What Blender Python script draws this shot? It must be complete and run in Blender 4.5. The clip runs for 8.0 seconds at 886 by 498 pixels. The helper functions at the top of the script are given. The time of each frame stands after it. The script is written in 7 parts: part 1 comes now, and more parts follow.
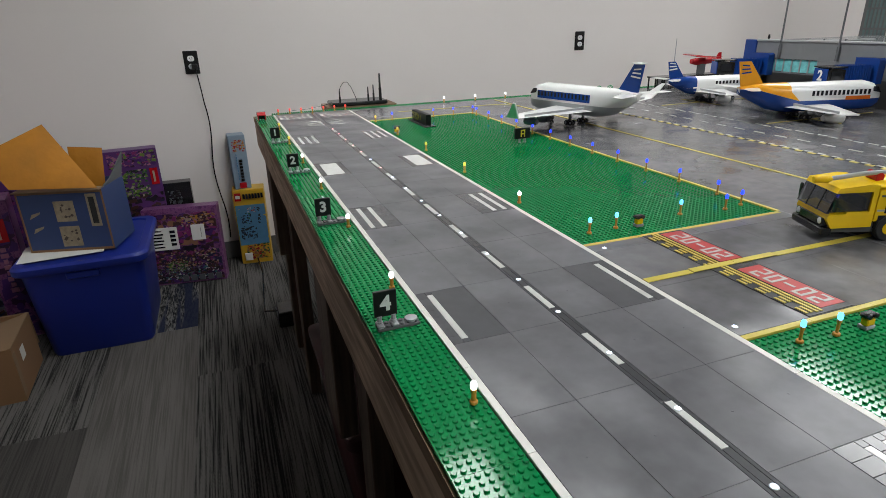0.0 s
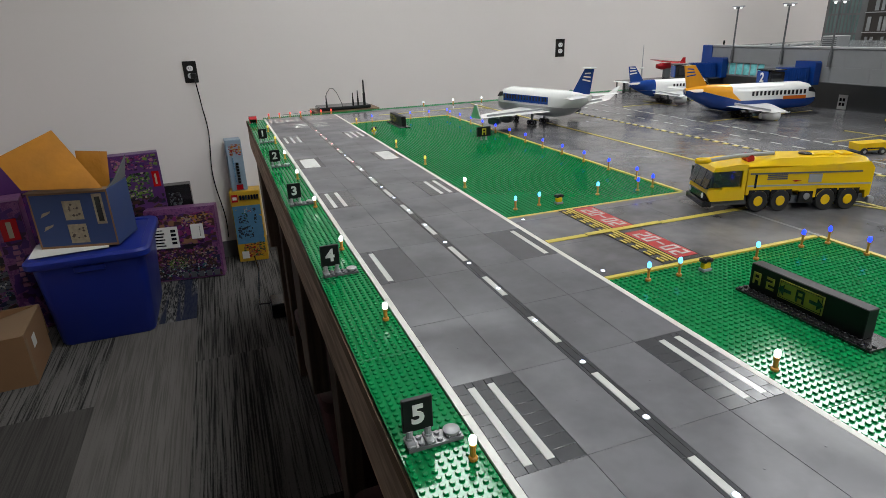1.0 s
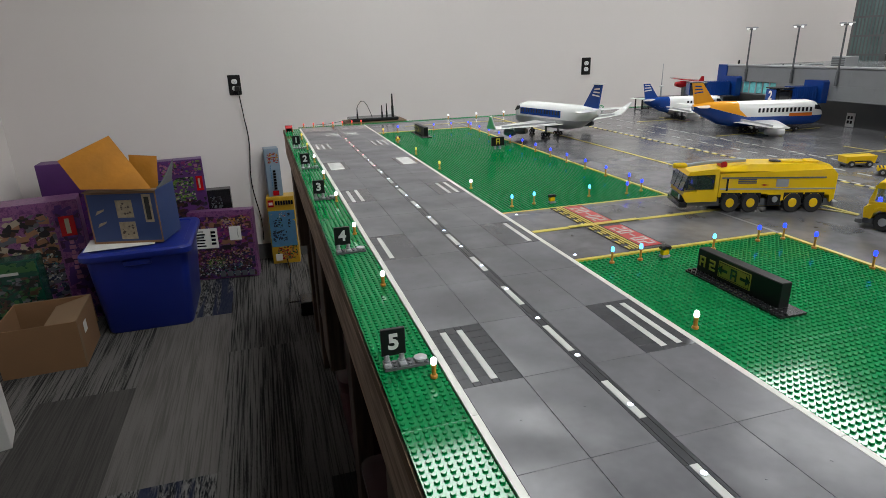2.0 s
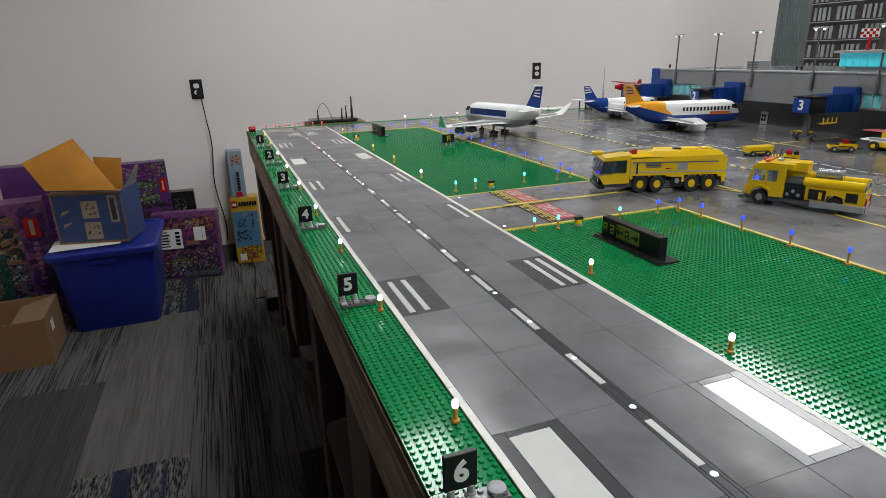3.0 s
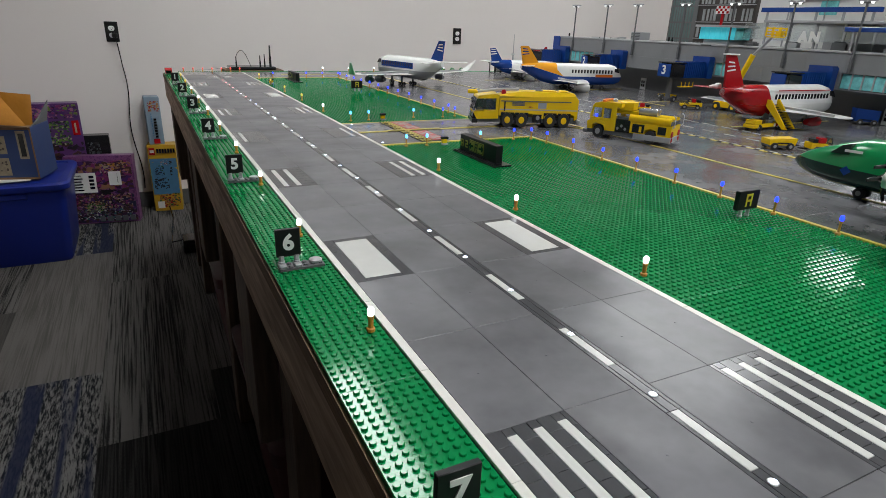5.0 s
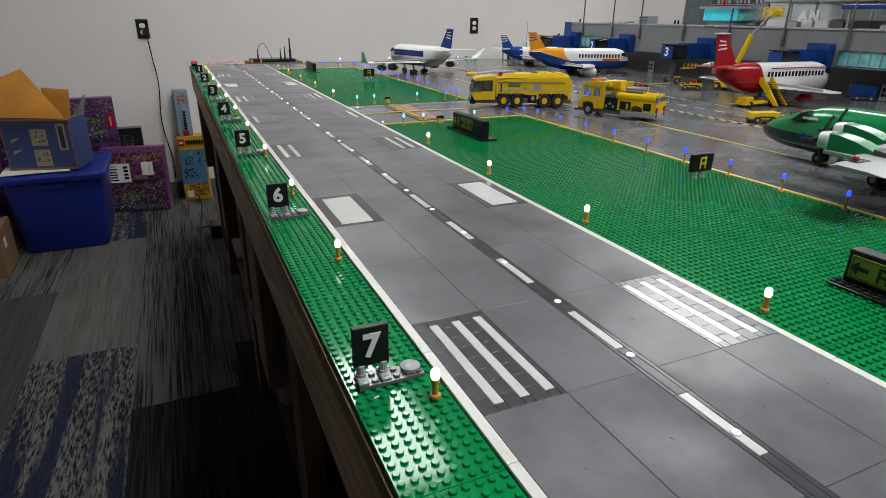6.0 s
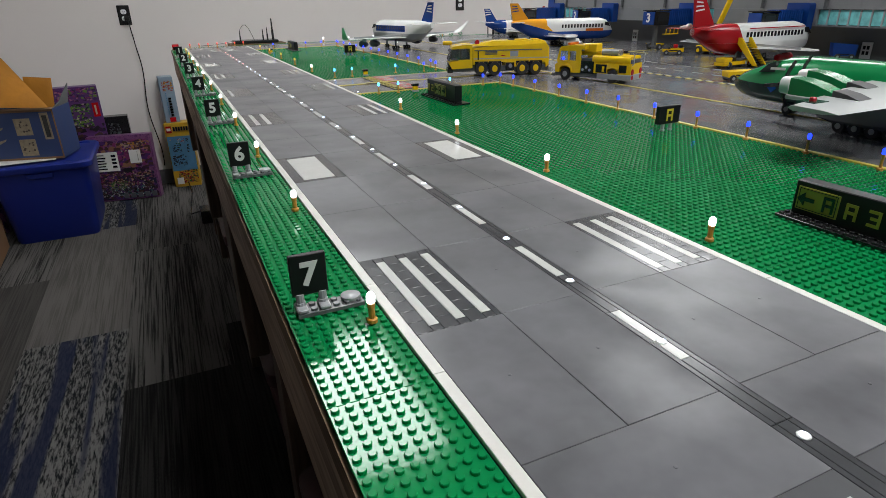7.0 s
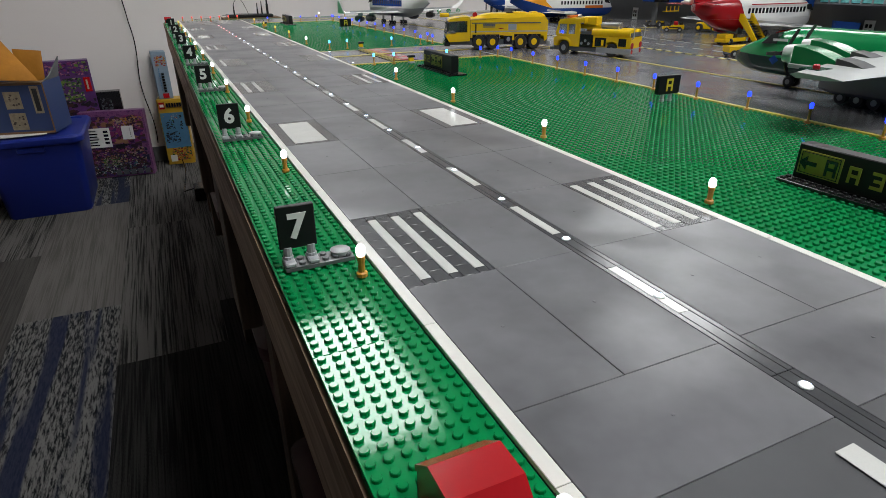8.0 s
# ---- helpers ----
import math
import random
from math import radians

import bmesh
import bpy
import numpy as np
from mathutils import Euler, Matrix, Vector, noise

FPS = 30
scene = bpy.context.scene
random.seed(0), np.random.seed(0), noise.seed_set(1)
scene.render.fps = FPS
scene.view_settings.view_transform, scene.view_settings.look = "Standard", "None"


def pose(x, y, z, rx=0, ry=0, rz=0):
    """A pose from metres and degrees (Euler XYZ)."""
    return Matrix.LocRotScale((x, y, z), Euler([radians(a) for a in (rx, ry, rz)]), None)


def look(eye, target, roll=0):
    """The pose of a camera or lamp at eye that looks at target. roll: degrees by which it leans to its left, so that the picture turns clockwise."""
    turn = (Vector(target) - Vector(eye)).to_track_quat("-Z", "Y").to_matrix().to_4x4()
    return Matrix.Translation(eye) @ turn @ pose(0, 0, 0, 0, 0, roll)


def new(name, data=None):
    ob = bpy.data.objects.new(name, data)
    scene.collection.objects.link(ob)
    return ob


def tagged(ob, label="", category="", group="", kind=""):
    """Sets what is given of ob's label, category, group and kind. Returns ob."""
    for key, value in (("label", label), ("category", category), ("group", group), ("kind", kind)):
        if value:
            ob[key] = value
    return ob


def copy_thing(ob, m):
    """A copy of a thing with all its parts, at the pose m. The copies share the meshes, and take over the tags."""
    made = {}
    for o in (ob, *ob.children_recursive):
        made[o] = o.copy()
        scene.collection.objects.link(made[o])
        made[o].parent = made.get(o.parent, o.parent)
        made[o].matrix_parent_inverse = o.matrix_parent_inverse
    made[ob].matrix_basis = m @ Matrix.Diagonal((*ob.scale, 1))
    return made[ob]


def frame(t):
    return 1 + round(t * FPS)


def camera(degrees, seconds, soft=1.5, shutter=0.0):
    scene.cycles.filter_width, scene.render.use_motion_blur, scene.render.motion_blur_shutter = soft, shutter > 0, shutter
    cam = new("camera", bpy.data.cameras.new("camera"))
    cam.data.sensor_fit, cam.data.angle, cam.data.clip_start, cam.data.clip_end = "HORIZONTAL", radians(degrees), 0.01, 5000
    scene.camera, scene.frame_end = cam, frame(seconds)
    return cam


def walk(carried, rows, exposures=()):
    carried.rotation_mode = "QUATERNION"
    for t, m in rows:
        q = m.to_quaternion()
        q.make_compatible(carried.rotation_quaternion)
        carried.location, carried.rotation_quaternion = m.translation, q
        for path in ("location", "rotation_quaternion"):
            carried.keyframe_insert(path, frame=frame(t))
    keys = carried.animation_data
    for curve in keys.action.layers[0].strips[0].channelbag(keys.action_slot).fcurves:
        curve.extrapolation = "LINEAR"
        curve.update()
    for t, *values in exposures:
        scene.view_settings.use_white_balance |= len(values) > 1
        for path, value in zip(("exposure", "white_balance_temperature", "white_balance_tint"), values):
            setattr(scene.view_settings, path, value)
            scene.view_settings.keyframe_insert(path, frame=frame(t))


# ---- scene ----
cam = camera(74.8, 8.0, soft=0.75)
PATH = [
    (0, (-0.118, 1.167, 1.262), (0.531, 2.911, 0.528), -1.4),
    (0.5, (-0.107, 1.06, 1.267), (0.556, 2.8, 0.536), -1.5),
    (1, (-0.091, 0.961, 1.266), (0.551, 2.717, 0.556), -2.0),
    (1.2, (-0.084, 0.93, 1.259), (0.549, 2.697, 0.567), -1.6),
    (2.3, (-0.083, 0.754, 1.271), (0.444, 2.57, 0.619), -1.7),
    (2.5, (-0.092, 0.719, 1.279), (0.458, 2.529, 0.629), -1.4),
    (3, (-0.107, 0.635, 1.259), (0.551, 2.412, 0.619), -1.5),
    (3.5, (-0.123, 0.539, 1.242), (0.638, 2.265, 0.577), -0.5),
    (4, (-0.141, 0.475, 1.225), (0.702, 2.162, 0.56), 0.3),
    (4.5, (-0.122, 0.423, 1.207), (0.778, 2.06, 0.494), 2.3),
    (4.7, (-0.108, 0.405, 1.201), (0.78, 2.048, 0.484), 2.3),
    (5.8, (-0.087, 0.254, 1.193), (0.684, 1.945, 0.456), 1.1),
    (6, (-0.078, 0.234, 1.187), (0.685, 1.925, 0.441), 0.7),
    (6.5, (-0.059, 0.202, 1.174), (0.699, 1.885, 0.404), -0.4),
    (7, (-0.046, 0.196, 1.152), (0.712, 1.867, 0.358), -1.1),
    (7.5, (-0.04, 0.194, 1.134), (0.721, 1.845, 0.302), -1.1),
    (8, (-0.043, 0.198, 1.128), (0.718, 1.843, 0.282), -0.4),
]
walk(cam, [(t, look(eye, target, roll)) for t, eye, target, roll in PATH])

T = 0.95            # height of the runway's surface
S = 0.008           # one stud

# ---- light ----
world = bpy.data.worlds.new("room_air")
scene.world = world
world.use_nodes = True
world.node_tree.nodes["Background"].inputs[0].default_value = (0.55, 0.56, 0.6, 1)
world.node_tree.nodes["Background"].inputs[1].default_value = 0.12
CEIL = 2.75
PANEL_GLOW = 17.9
LIGHT_X = (0.60, 2.92, 5.6)
# the row at -0.1 is unseen, added to brighten the near table
LIGHT_Y = (2.8, -0.1)


# ---- mesh building ----
class Geo:
    """Collects vertices and faces of one mesh."""

    def __init__(self):
        self.v, self.f, self.m = [], [], Matrix.Identity(4)

    def add(self, verts, faces):
        n = len(self.v)
        self.v += [self.m @ Vector(p) for p in verts]
        self.f += [tuple(i + n for i in q) for q in faces]
        return self

    def box(self, x0, y0, z0, x1, y1, z1, c=0.0):
        if c <= 0:
            return self.add([(x, y, z) for z in (z0, z1) for y in (y0, y1) for x in (x0, x1)],
                            [(0, 2, 3, 1), (4, 5, 7, 6), (0, 1, 5, 4), (2, 6, 7, 3), (0, 4, 6, 2), (1, 3, 7, 5)])
        rings = []
        for z, k in ((z0, c), (z0 + c, 0), (z1 - c, 0), (z1, c)):
            a, b, d, e = x0 + k, x1 - k, y0 + k, y1 - k
            q = c if k == 0 else c * 0.6
            rings.append([(a + q, d, z), (b - q, d, z), (b, d + q, z), (b, e - q, z), (b - q, e, z), (a + q, e, z), (a, e - q, z), (a, d + q, z)])
        return self.loft(rings)

    def loft(self, rings, closed=True, caps=True):
        n = len(rings[0])
        verts = [p for r in rings for p in r]
        faces = []
        for i in range(len(rings) - 1):
            for j in range(n if closed else n - 1):
                k = (j + 1) % n
                faces.append((i * n + j, i * n + k, (i + 1) * n + k, (i + 1) * n + j))
        if caps:
            faces.append(tuple(range(n - 1, -1, -1)))
            faces.append(tuple((len(rings) - 1) * n + j for j in range(n)))
        return self.add(verts, faces)

    def cyl(self, p0, p1, r0, r1=None, n=12):
        r1 = r0 if r1 is None else r1
        a, b = Vector(p0), Vector(p1)
        q = (b - a).to_track_quat("Z", "Y")
        ring = [Vector((math.cos(2 * math.pi * i / n), math.sin(2 * math.pi * i / n), 0)) for i in range(n)]
        return self.loft([[a + q @ (p * r0) for p in ring], [b + q @ (p * r1) for p in ring]])

    def turned(self, base, profile, n=12, axis="Z"):
        """A turned shape: profile rows are (radius, height along the axis)."""
        q = {"Z": Matrix.Identity(3), "X": Matrix.Rotation(math.pi / 2, 3, "Y"), "Y": Matrix.Rotation(-math.pi / 2, 3, "X")}[axis]
        o = Vector(base)
        return self.loft([[o + q @ Vector((r * math.cos(2 * math.pi * i / n), r * math.sin(2 * math.pi * i / n), h)) for i in range(n)] for r, h in profile])

    def slab(self, poly, lo, hi, axis="Z"):
        """A polygon given in two coordinates, thick from lo to hi along the axis."""
        put = {"Z": lambda a, b, h: (a, b, h), "Y": lambda a, b, h: (a, h, b), "X": lambda a, b, h: (h, a, b)}[axis]
        return self.loft([[put(a, b, lo) for a, b in poly], [put(a, b, hi) for a, b in poly]])

    def tube(self, pts, r, n=6):
        pts = [Vector(p) for p in pts]
        rings = []
        for i, p in enumerate(pts):
            d = (pts[min(i + 1, len(pts) - 1)] - pts[max(i - 1, 0)]).normalized()
            q = d.to_track_quat("Z", "Y")
            rings.append([p + q @ Vector((r * math.cos(2 * math.pi * k / n), r * math.sin(2 * math.pi * k / n), 0)) for k in range(n)])
        return self.loft(rings)

    def studs(self, nx, ny, x0, y0, z, skip=None, n=8, r=0.00245, h=0.0019):
        ring = [(math.cos(2 * math.pi * (i + 0.5) / n), math.sin(2 * math.pi * (i + 0.5) / n)) for i in range(n)]
        for j in range(ny):
            for i in range(nx):
                if skip and skip(i, j):
                    continue
                cx, cy = x0 + (i + 0.5) * S, y0 + (j + 0.5) * S
                k = len(self.v)
                rows = ((r, 0.0), (r, h * 0.78), (r * 0.85, h))
                self.v += [self.m @ Vector((cx + a * q, cy + b * q, z + w)) for q, w in rows for a, b in ring]
                for s in range(2):
                    for u in range(n):
                        w = (u + 1) % n
                        self.f.append((k + s * n + u, k + s * n + w, k + (s + 1) * n + w, k + (s + 1) * n + u))
                self.f.append(tuple(k + 2 * n + u for u in range(n)))
        return self

    def mesh(self, name, mat, smooth=35):
        me = bpy.data.meshes.new(name)
        me.from_pydata([tuple(p) for p in self.v], [], self.f)
        bm = bmesh.new()
        bm.from_mesh(me)
        bmesh.ops.recalc_face_normals(bm, faces=bm.faces)
        bm.to_mesh(me)
        bm.free()
        if mat:
            me.materials.append(mat)
        if smooth:
            me.shade_smooth()
            me.set_sharp_from_angle(angle=radians(smooth))
        return me


def part(name, geo, mat, parent, label="", smooth=35):
    data = geo if isinstance(geo, bpy.types.Mesh) else geo.mesh(name, mat, smooth)
    ob = new(name, data)
    ob.parent = parent
    return tagged(ob, label) if label else ob


def thing(name, label, category, m=None, group="", kind=""):
    ob = new(name)
    ob.empty_display_size = 0.02
    if m is not None:
        ob.matrix_basis = m
    return tagged(ob, label, category, group, kind)


def single(name, geo, mat, label, category="", m=None, group="", kind="", smooth=35):
    ob = new(name, geo.mesh(name, mat, smooth))
    if m is not None:
        ob.matrix_basis = m
    return tagged(ob, label, category, group, kind)


def lettering(name, text, size, mat, parent, m, bold=0.02, spacing=1.0):
    """Raised letters of the built-in font as a mesh, centred, lying in the XY plane of m."""
    cu = bpy.data.curves.new(name, "FONT")
    cu.body, cu.size, cu.align_x, cu.align_y = text, size, "CENTER", "CENTER"
    cu.extrude, cu.offset, cu.space_character, cu.resolution_u = 0.0004, bold * size, spacing, 3
    tmp = bpy.data.objects.new(name, cu)
    me = bpy.data.meshes.new_from_object(tmp)
    bpy.data.objects.remove(tmp)
    me.name = name
    me.materials.append(mat)
    ob = new(name, me)
    ob.parent = parent
    ob.matrix_basis = m
    return ob


# ---- materials ----
def nodes_of(name):
    mat = bpy.data.materials.new(name)
    mat.use_nodes = True
    nt = mat.node_tree
    return mat, nt, nt.nodes["Principled BSDF"]


def node(nt, kind, **values):
    n = nt.nodes.new(kind)
    for k, v in values.items():
        n.inputs[k.replace("_", " ")].default_value = v
    return n


def surface(name, color, rough=0.35, metal=0.0, var=0.12, scale=60.0, bump=0.05, fine=900.0, stretch=(1, 1, 1), rough_var=0.12, pieces=0.0, spec=0.5, dist=0.0006, sag=0.0, contrast=1.0):
    """A plain material with stains and grain at two scales."""
    mat, nt, bsdf = nodes_of(name)
    tc = nt.nodes.new("ShaderNodeNewGeometry")
    mp = nt.nodes.new("ShaderNodeMapping")
    mp.inputs["Scale"].default_value = stretch
    nt.links.new(tc.outputs["Position"], mp.inputs["Vector"])
    big, small = node(nt, "ShaderNodeTexNoise", Scale=scale, Detail=4.0), node(nt, "ShaderNodeTexNoise", Scale=fine, Detail=2.0)
    for t in (big, small):
        nt.links.new(mp.outputs[0], t.inputs["Vector"])
    mix = nt.nodes.new("ShaderNodeMix")
    mix.data_type = "RGBA"
    c = color
    mix.inputs[6].default_value = (c[0] * (1 - var), c[1] * (1 - var), c[2] * (1 - var), 1)
    mix.inputs[7].default_value = (min(1, c[0] * (1 + var)), min(1, c[1] * (1 + var)), min(1, c[2] * (1 + var)), 1)
    add = nt.nodes.new("ShaderNodeMath")
    add.operation = "MULTIPLY_ADD"
    nt.links.new(small.outputs["Fac"], add.inputs[0])
    add.inputs[1].default_value = 0.35
    nt.links.new(big.outputs["Fac"], add.inputs[2])
    sub = nt.nodes.new("ShaderNodeMath")
    sub.operation = "SUBTRACT"
    nt.links.new(add.outputs[0], sub.inputs[0])
    sub.inputs[1].default_value = 0.17
    last = sub
    if contrast != 1.0:
        wide = nt.nodes.new("ShaderNodeMath")
        wide.operation = "MULTIPLY_ADD"
        wide.use_clamp = True
        nt.links.new(sub.outputs[0], wide.inputs[0])
        wide.inputs[1].default_value, wide.inputs[2].default_value = contrast, 0.5 - 0.5 * contrast
        last = wide
    if pieces:
        info = nt.nodes.new("ShaderNodeObjectInfo")
        off = nt.nodes.new("ShaderNodeMath")
        off.operation = "MULTIPLY_ADD"
        nt.links.new(info.outputs["Random"], off.inputs[0])
        off.inputs[1].default_value = pieces
        nt.links.new(last.outputs[0], off.inputs[2])
        last = off
    nt.links.new(last.outputs[0], mix.inputs[0])
    nt.links.new(mix.outputs[2], bsdf.inputs["Base Color"])
    ramp = nt.nodes.new("ShaderNodeMapRange")
    lo, hi = max(0.03, rough - rough_var), min(1, rough + rough_var)
    lo, hi = (lo, min(hi, 0.265)) if rough < 0.274 else (max(lo, 0.285), hi)
    ramp.inputs["To Min"].default_value, ramp.inputs["To Max"].default_value = lo, hi
    nt.links.new(big.outputs["Fac"], ramp.inputs["Value"])
    nt.links.new(ramp.outputs[0], bsdf.inputs["Roughness"])
    bsdf.inputs["Metallic"].default_value = metal
    bsdf.inputs["Specular IOR Level"].default_value = spec
    if bump:
        bp = node(nt, "ShaderNodeBump", Strength=bump, Distance=dist)
        nt.links.new(add.outputs[0], bp.inputs["Height"])
        nt.links.new(bp.outputs[0], bsdf.inputs["Normal"])
    elif sag:
        wide = node(nt, "ShaderNodeTexNoise", Scale=7.5, Detail=1.5)
        nt.links.new(mp.outputs[0], wide.inputs["Vector"])
        bp = node(nt, "ShaderNodeBump", Strength=1.0, Distance=sag)
        nt.links.new(wide.outputs["Fac"], bp.inputs["Height"])
        nt.links.new(bp.outputs[0], bsdf.inputs["Normal"])
    return mat


def glowing(name, color, strength, base=(0.8, 0.8, 0.8)):
    mat, nt, bsdf = nodes_of(name)
    bsdf.inputs["Base Color"].default_value = (*base, 1)
    bsdf.inputs["Emission Color"].default_value = (*color, 1)
    bsdf.inputs["Emission Strength"].default_value = strength
    bsdf.inputs["Roughness"].default_value = 0.3
    return mat


def clear(name, color, rough=0.05, alpha=0.5):
    mat, nt, bsdf = nodes_of(name)
    bsdf.inputs["Base Color"].default_value = (*color, 1)
    bsdf.inputs["Transmission Weight"].default_value = alpha
    bsdf.inputs["Roughness"].default_value = rough
    bsdf.inputs["IOR"].default_value = 1.45
    return mat


def brick_plastic(name, color, rough=0.22, var=0.06, bump=0.06):
    return surface(name, color, rough=rough, var=var, scale=35.0, fine=500.0, bump=bump, rough_var=0.08)


M = {
    "green": surface("green_baseplate", (0.002, 0.215, 0.060), 0.09, var=0.10, scale=26, fine=170, bump=0.10, rough_var=0.03, dist=0.0010, spec=0.32),
    # strong colour clouds stand in for uneven ceiling reflections on the panels
    "panel": surface("grey_runway_tile", (0.108, 0.107, 0.116), 0.33, var=0.30, scale=13, fine=60, bump=0.0, rough_var=0.07, pieces=0.14, sag=0.012, contrast=2.4),
    "apronpanel": surface("worn_apron_tile", (0.128, 0.126, 0.133), 0.25, var=0.38, scale=7, fine=45, bump=0.0, rough_var=0.08, pieces=0.10, sag=0.008, contrast=2.6),
    "joint": surface("dark_runway_base", (0.05, 0.052, 0.055), 0.5, var=0.15),
    "endtile": surface("dark_grey_end_tile", (0.062, 0.062, 0.068), 0.42, var=0.2, scale=13, fine=60, bump=0.0, pieces=0.10, contrast=1.8),
    "darktile": surface("dark_grey_tile", (0.058, 0.059, 0.064), 0.21, var=0.16, scale=60, bump=0.12, pieces=0.12, rough_var=0.05, spec=0.50),
    # the dark tile again, lightened in colour for its sheen at grazing angles
    "sheentile": surface("sheen_grey_tile", (0.082, 0.083, 0.089), 0.22, var=0.18, scale=50, bump=0.20, pieces=0.12, rough_var=0.05),
    "whitetile": surface("white_tile", (0.60, 0.60, 0.575), 0.15, var=0.07, scale=60, bump=0.30, rough_var=0.05, spec=0.34),
    "whiteline": surface("white_edge_line", (0.66, 0.65, 0.60), 0.35, var=0.07, scale=40),
    "yellowline": surface("yellow_line_tile", (0.54, 0.44, 0.06), 0.3, var=0.10, scale=60),
    "redtile": surface("red_line_tile", (0.42, 0.02, 0.02), 0.3, var=0.12),
    "black": brick_plastic("black_plastic", (0.012, 0.012, 0.013), 0.24),
    "signblack": surface("satin_black_plastic", (0.010, 0.010, 0.011), 0.34, var=0.06, scale=35, fine=500, spec=0.22),
    "dgrey": brick_plastic("dark_grey_plastic", (0.11, 0.115, 0.12), 0.26),
    "grey": brick_plastic("light_grey_plastic", (0.33, 0.34, 0.35), 0.28),
    "white": brick_plastic("white_plastic", (0.74, 0.74, 0.73), 0.25),
    "wingwhite": brick_plastic("off_white_plastic", (0.36, 0.37, 0.37), 0.36),
    "yellow": brick_plastic("yellow_plastic", (0.82, 0.53, 0.008), 0.2),
    "orange": brick_plastic("orange_plastic", (0.75, 0.33, 0.02), 0.22),
    "dorange": brick_plastic("deep_orange_plastic", (0.62, 0.15, 0.02), 0.25),
    "blue": brick_plastic("blue_plastic", (0.006, 0.045, 0.24), 0.22),
    "red": brick_plastic("red_plastic", (0.38, 0.009, 0.014), 0.24),
    "jetgreen": brick_plastic("green_plastic", (0.005, 0.22, 0.065), 0.2),
    "gold": brick_plastic("ochre_plastic", (0.52, 0.24, 0.03), 0.3),
    "tyre": surface("black_rubber", (0.018, 0.018, 0.018), 0.65, var=0.2, scale=80),
    "window": surface("dark_window", (0.015, 0.016, 0.02), 0.12, var=0.1),
    "smoke": clear("smoked_clear_plastic", (0.30, 0.31, 0.33), 0.05, 0.92),
    "teal": surface("pale_blue_clear_plastic", (0.18, 0.58, 0.68), 0.1, var=0.75, scale=42),
    "haze": clear("clear_pane", (0.80, 0.86, 0.86), 0.08, 0.85),
    "cyan": glowing("lit_turquoise_panes", (0.10, 0.78, 0.90), 0.22, (0.06, 0.60, 0.72)),
    "chrome": surface("silver_plastic", (0.55, 0.56, 0.57), 0.25, metal=0.7),
}

# ---- the room ----
def wall_paint():
    return surface("grey_wall_paint", (0.735, 0.69, 0.665), 0.75, var=0.03, scale=2.2, fine=420, bump=0.12, dist=0.0015, rough_var=0.08)


PAINT = wall_paint()
WX0, WX1, WY0, WY1 = -1.43, 7.2, -4.6, 4.55
BAY_X, BAY_Y = -5.2, 2.5    # unseen bay, added so that less light bounces into the aisle


def wall(name, x0, y0, x1, y1):
    g = Geo().box(x0, y0, 0, x1, y1, CEIL)
    return single(name, g, PAINT, "plain light grey painted office wall", "wall", kind="structure", smooth=0)


wall("wall_north", WX0 - 0.12, WY1, WX1 + 0.12, WY1 + 0.12)
wall("wall_south", BAY_X - 0.12, WY0 - 0.12, WX1 + 0.12, WY0)
wall("wall_west", WX0 - 0.12, BAY_Y, WX0, WY1)
# the next two walls are unseen and close the added bay
wall("wall_west_end", BAY_X - 0.12, BAY_Y, WX0 - 0.12, BAY_Y + 0.12)
wall("wall_far_west", BAY_X - 0.12, WY0, BAY_X, BAY_Y)
wall("wall_east", WX1, WY0, WX1 + 0.12, WY1)

ceiling_mat = surface("ceiling_tile", (0.42, 0.42, 0.41), 0.9, var=0.08, scale=30, fine=700, bump=0.3)
g = Geo().box(WX0, WY0, CEIL + 0.01, WX1, WY1, CEIL + 0.12).box(BAY_X, WY0, CEIL + 0.01, WX0, BAY_Y, CEIL + 0.12)
for i in range(1, 15):
    g.box(WX0 + 0.6 * i - 0.012, WY0, CEIL + 0.002, WX0 + 0.6 * i + 0.012, WY1, CEIL + 0.01)
single("ceiling", g, ceiling_mat, "white suspended ceiling with a grid", "ceiling", kind="structure", smooth=0)

lamp_frame_mat = surface("white_lamp_frame", (0.75, 0.75, 0.75), 0.4, var=0.04)
diffuser_mat = glowing("lamp_diffuser", (0.95, 0.97, 0.975), PANEL_GLOW)
lamp = thing("ceiling_light", "white recessed fluorescent ceiling light with a lit diffuser", "ceiling light", pose(LIGHT_X[0], LIGHT_Y[0], CEIL), "ceiling lights")
g = Geo()
for a in (-0.3, 0.28):
    g.box(a, -0.6, -0.004, a + 0.02, 0.6, 0.006)
for b in (-0.6, 0.58):
    g.box(-0.28, b, -0.004, 0.28, b + 0.02, 0.006)
part("frame", g, lamp_frame_mat, lamp, smooth=0)
part("diffuser", Geo().box(-0.28, -0.58, -0.002, 0.28, 0.58, 0.004), diffuser_mat, lamp, "glowing prismatic diffuser", smooth=0)
for x in LIGHT_X:
    for y in LIGHT_Y:
        if (x, y) != (LIGHT_X[0], LIGHT_Y[0]):
            copy_thing(lamp, pose(x, y, CEIL))


STREAKS = {
    "streak": ((1.0, (170, 3.2, 1)), (1.0, (500, 140, 1)), (1.0, (16, 1.2, 1))),
    "patch": ((1.0, (170, 26, 1)), (1.0, (420, 120, 1)), (1.0, (22, 1.1, 1))),
}


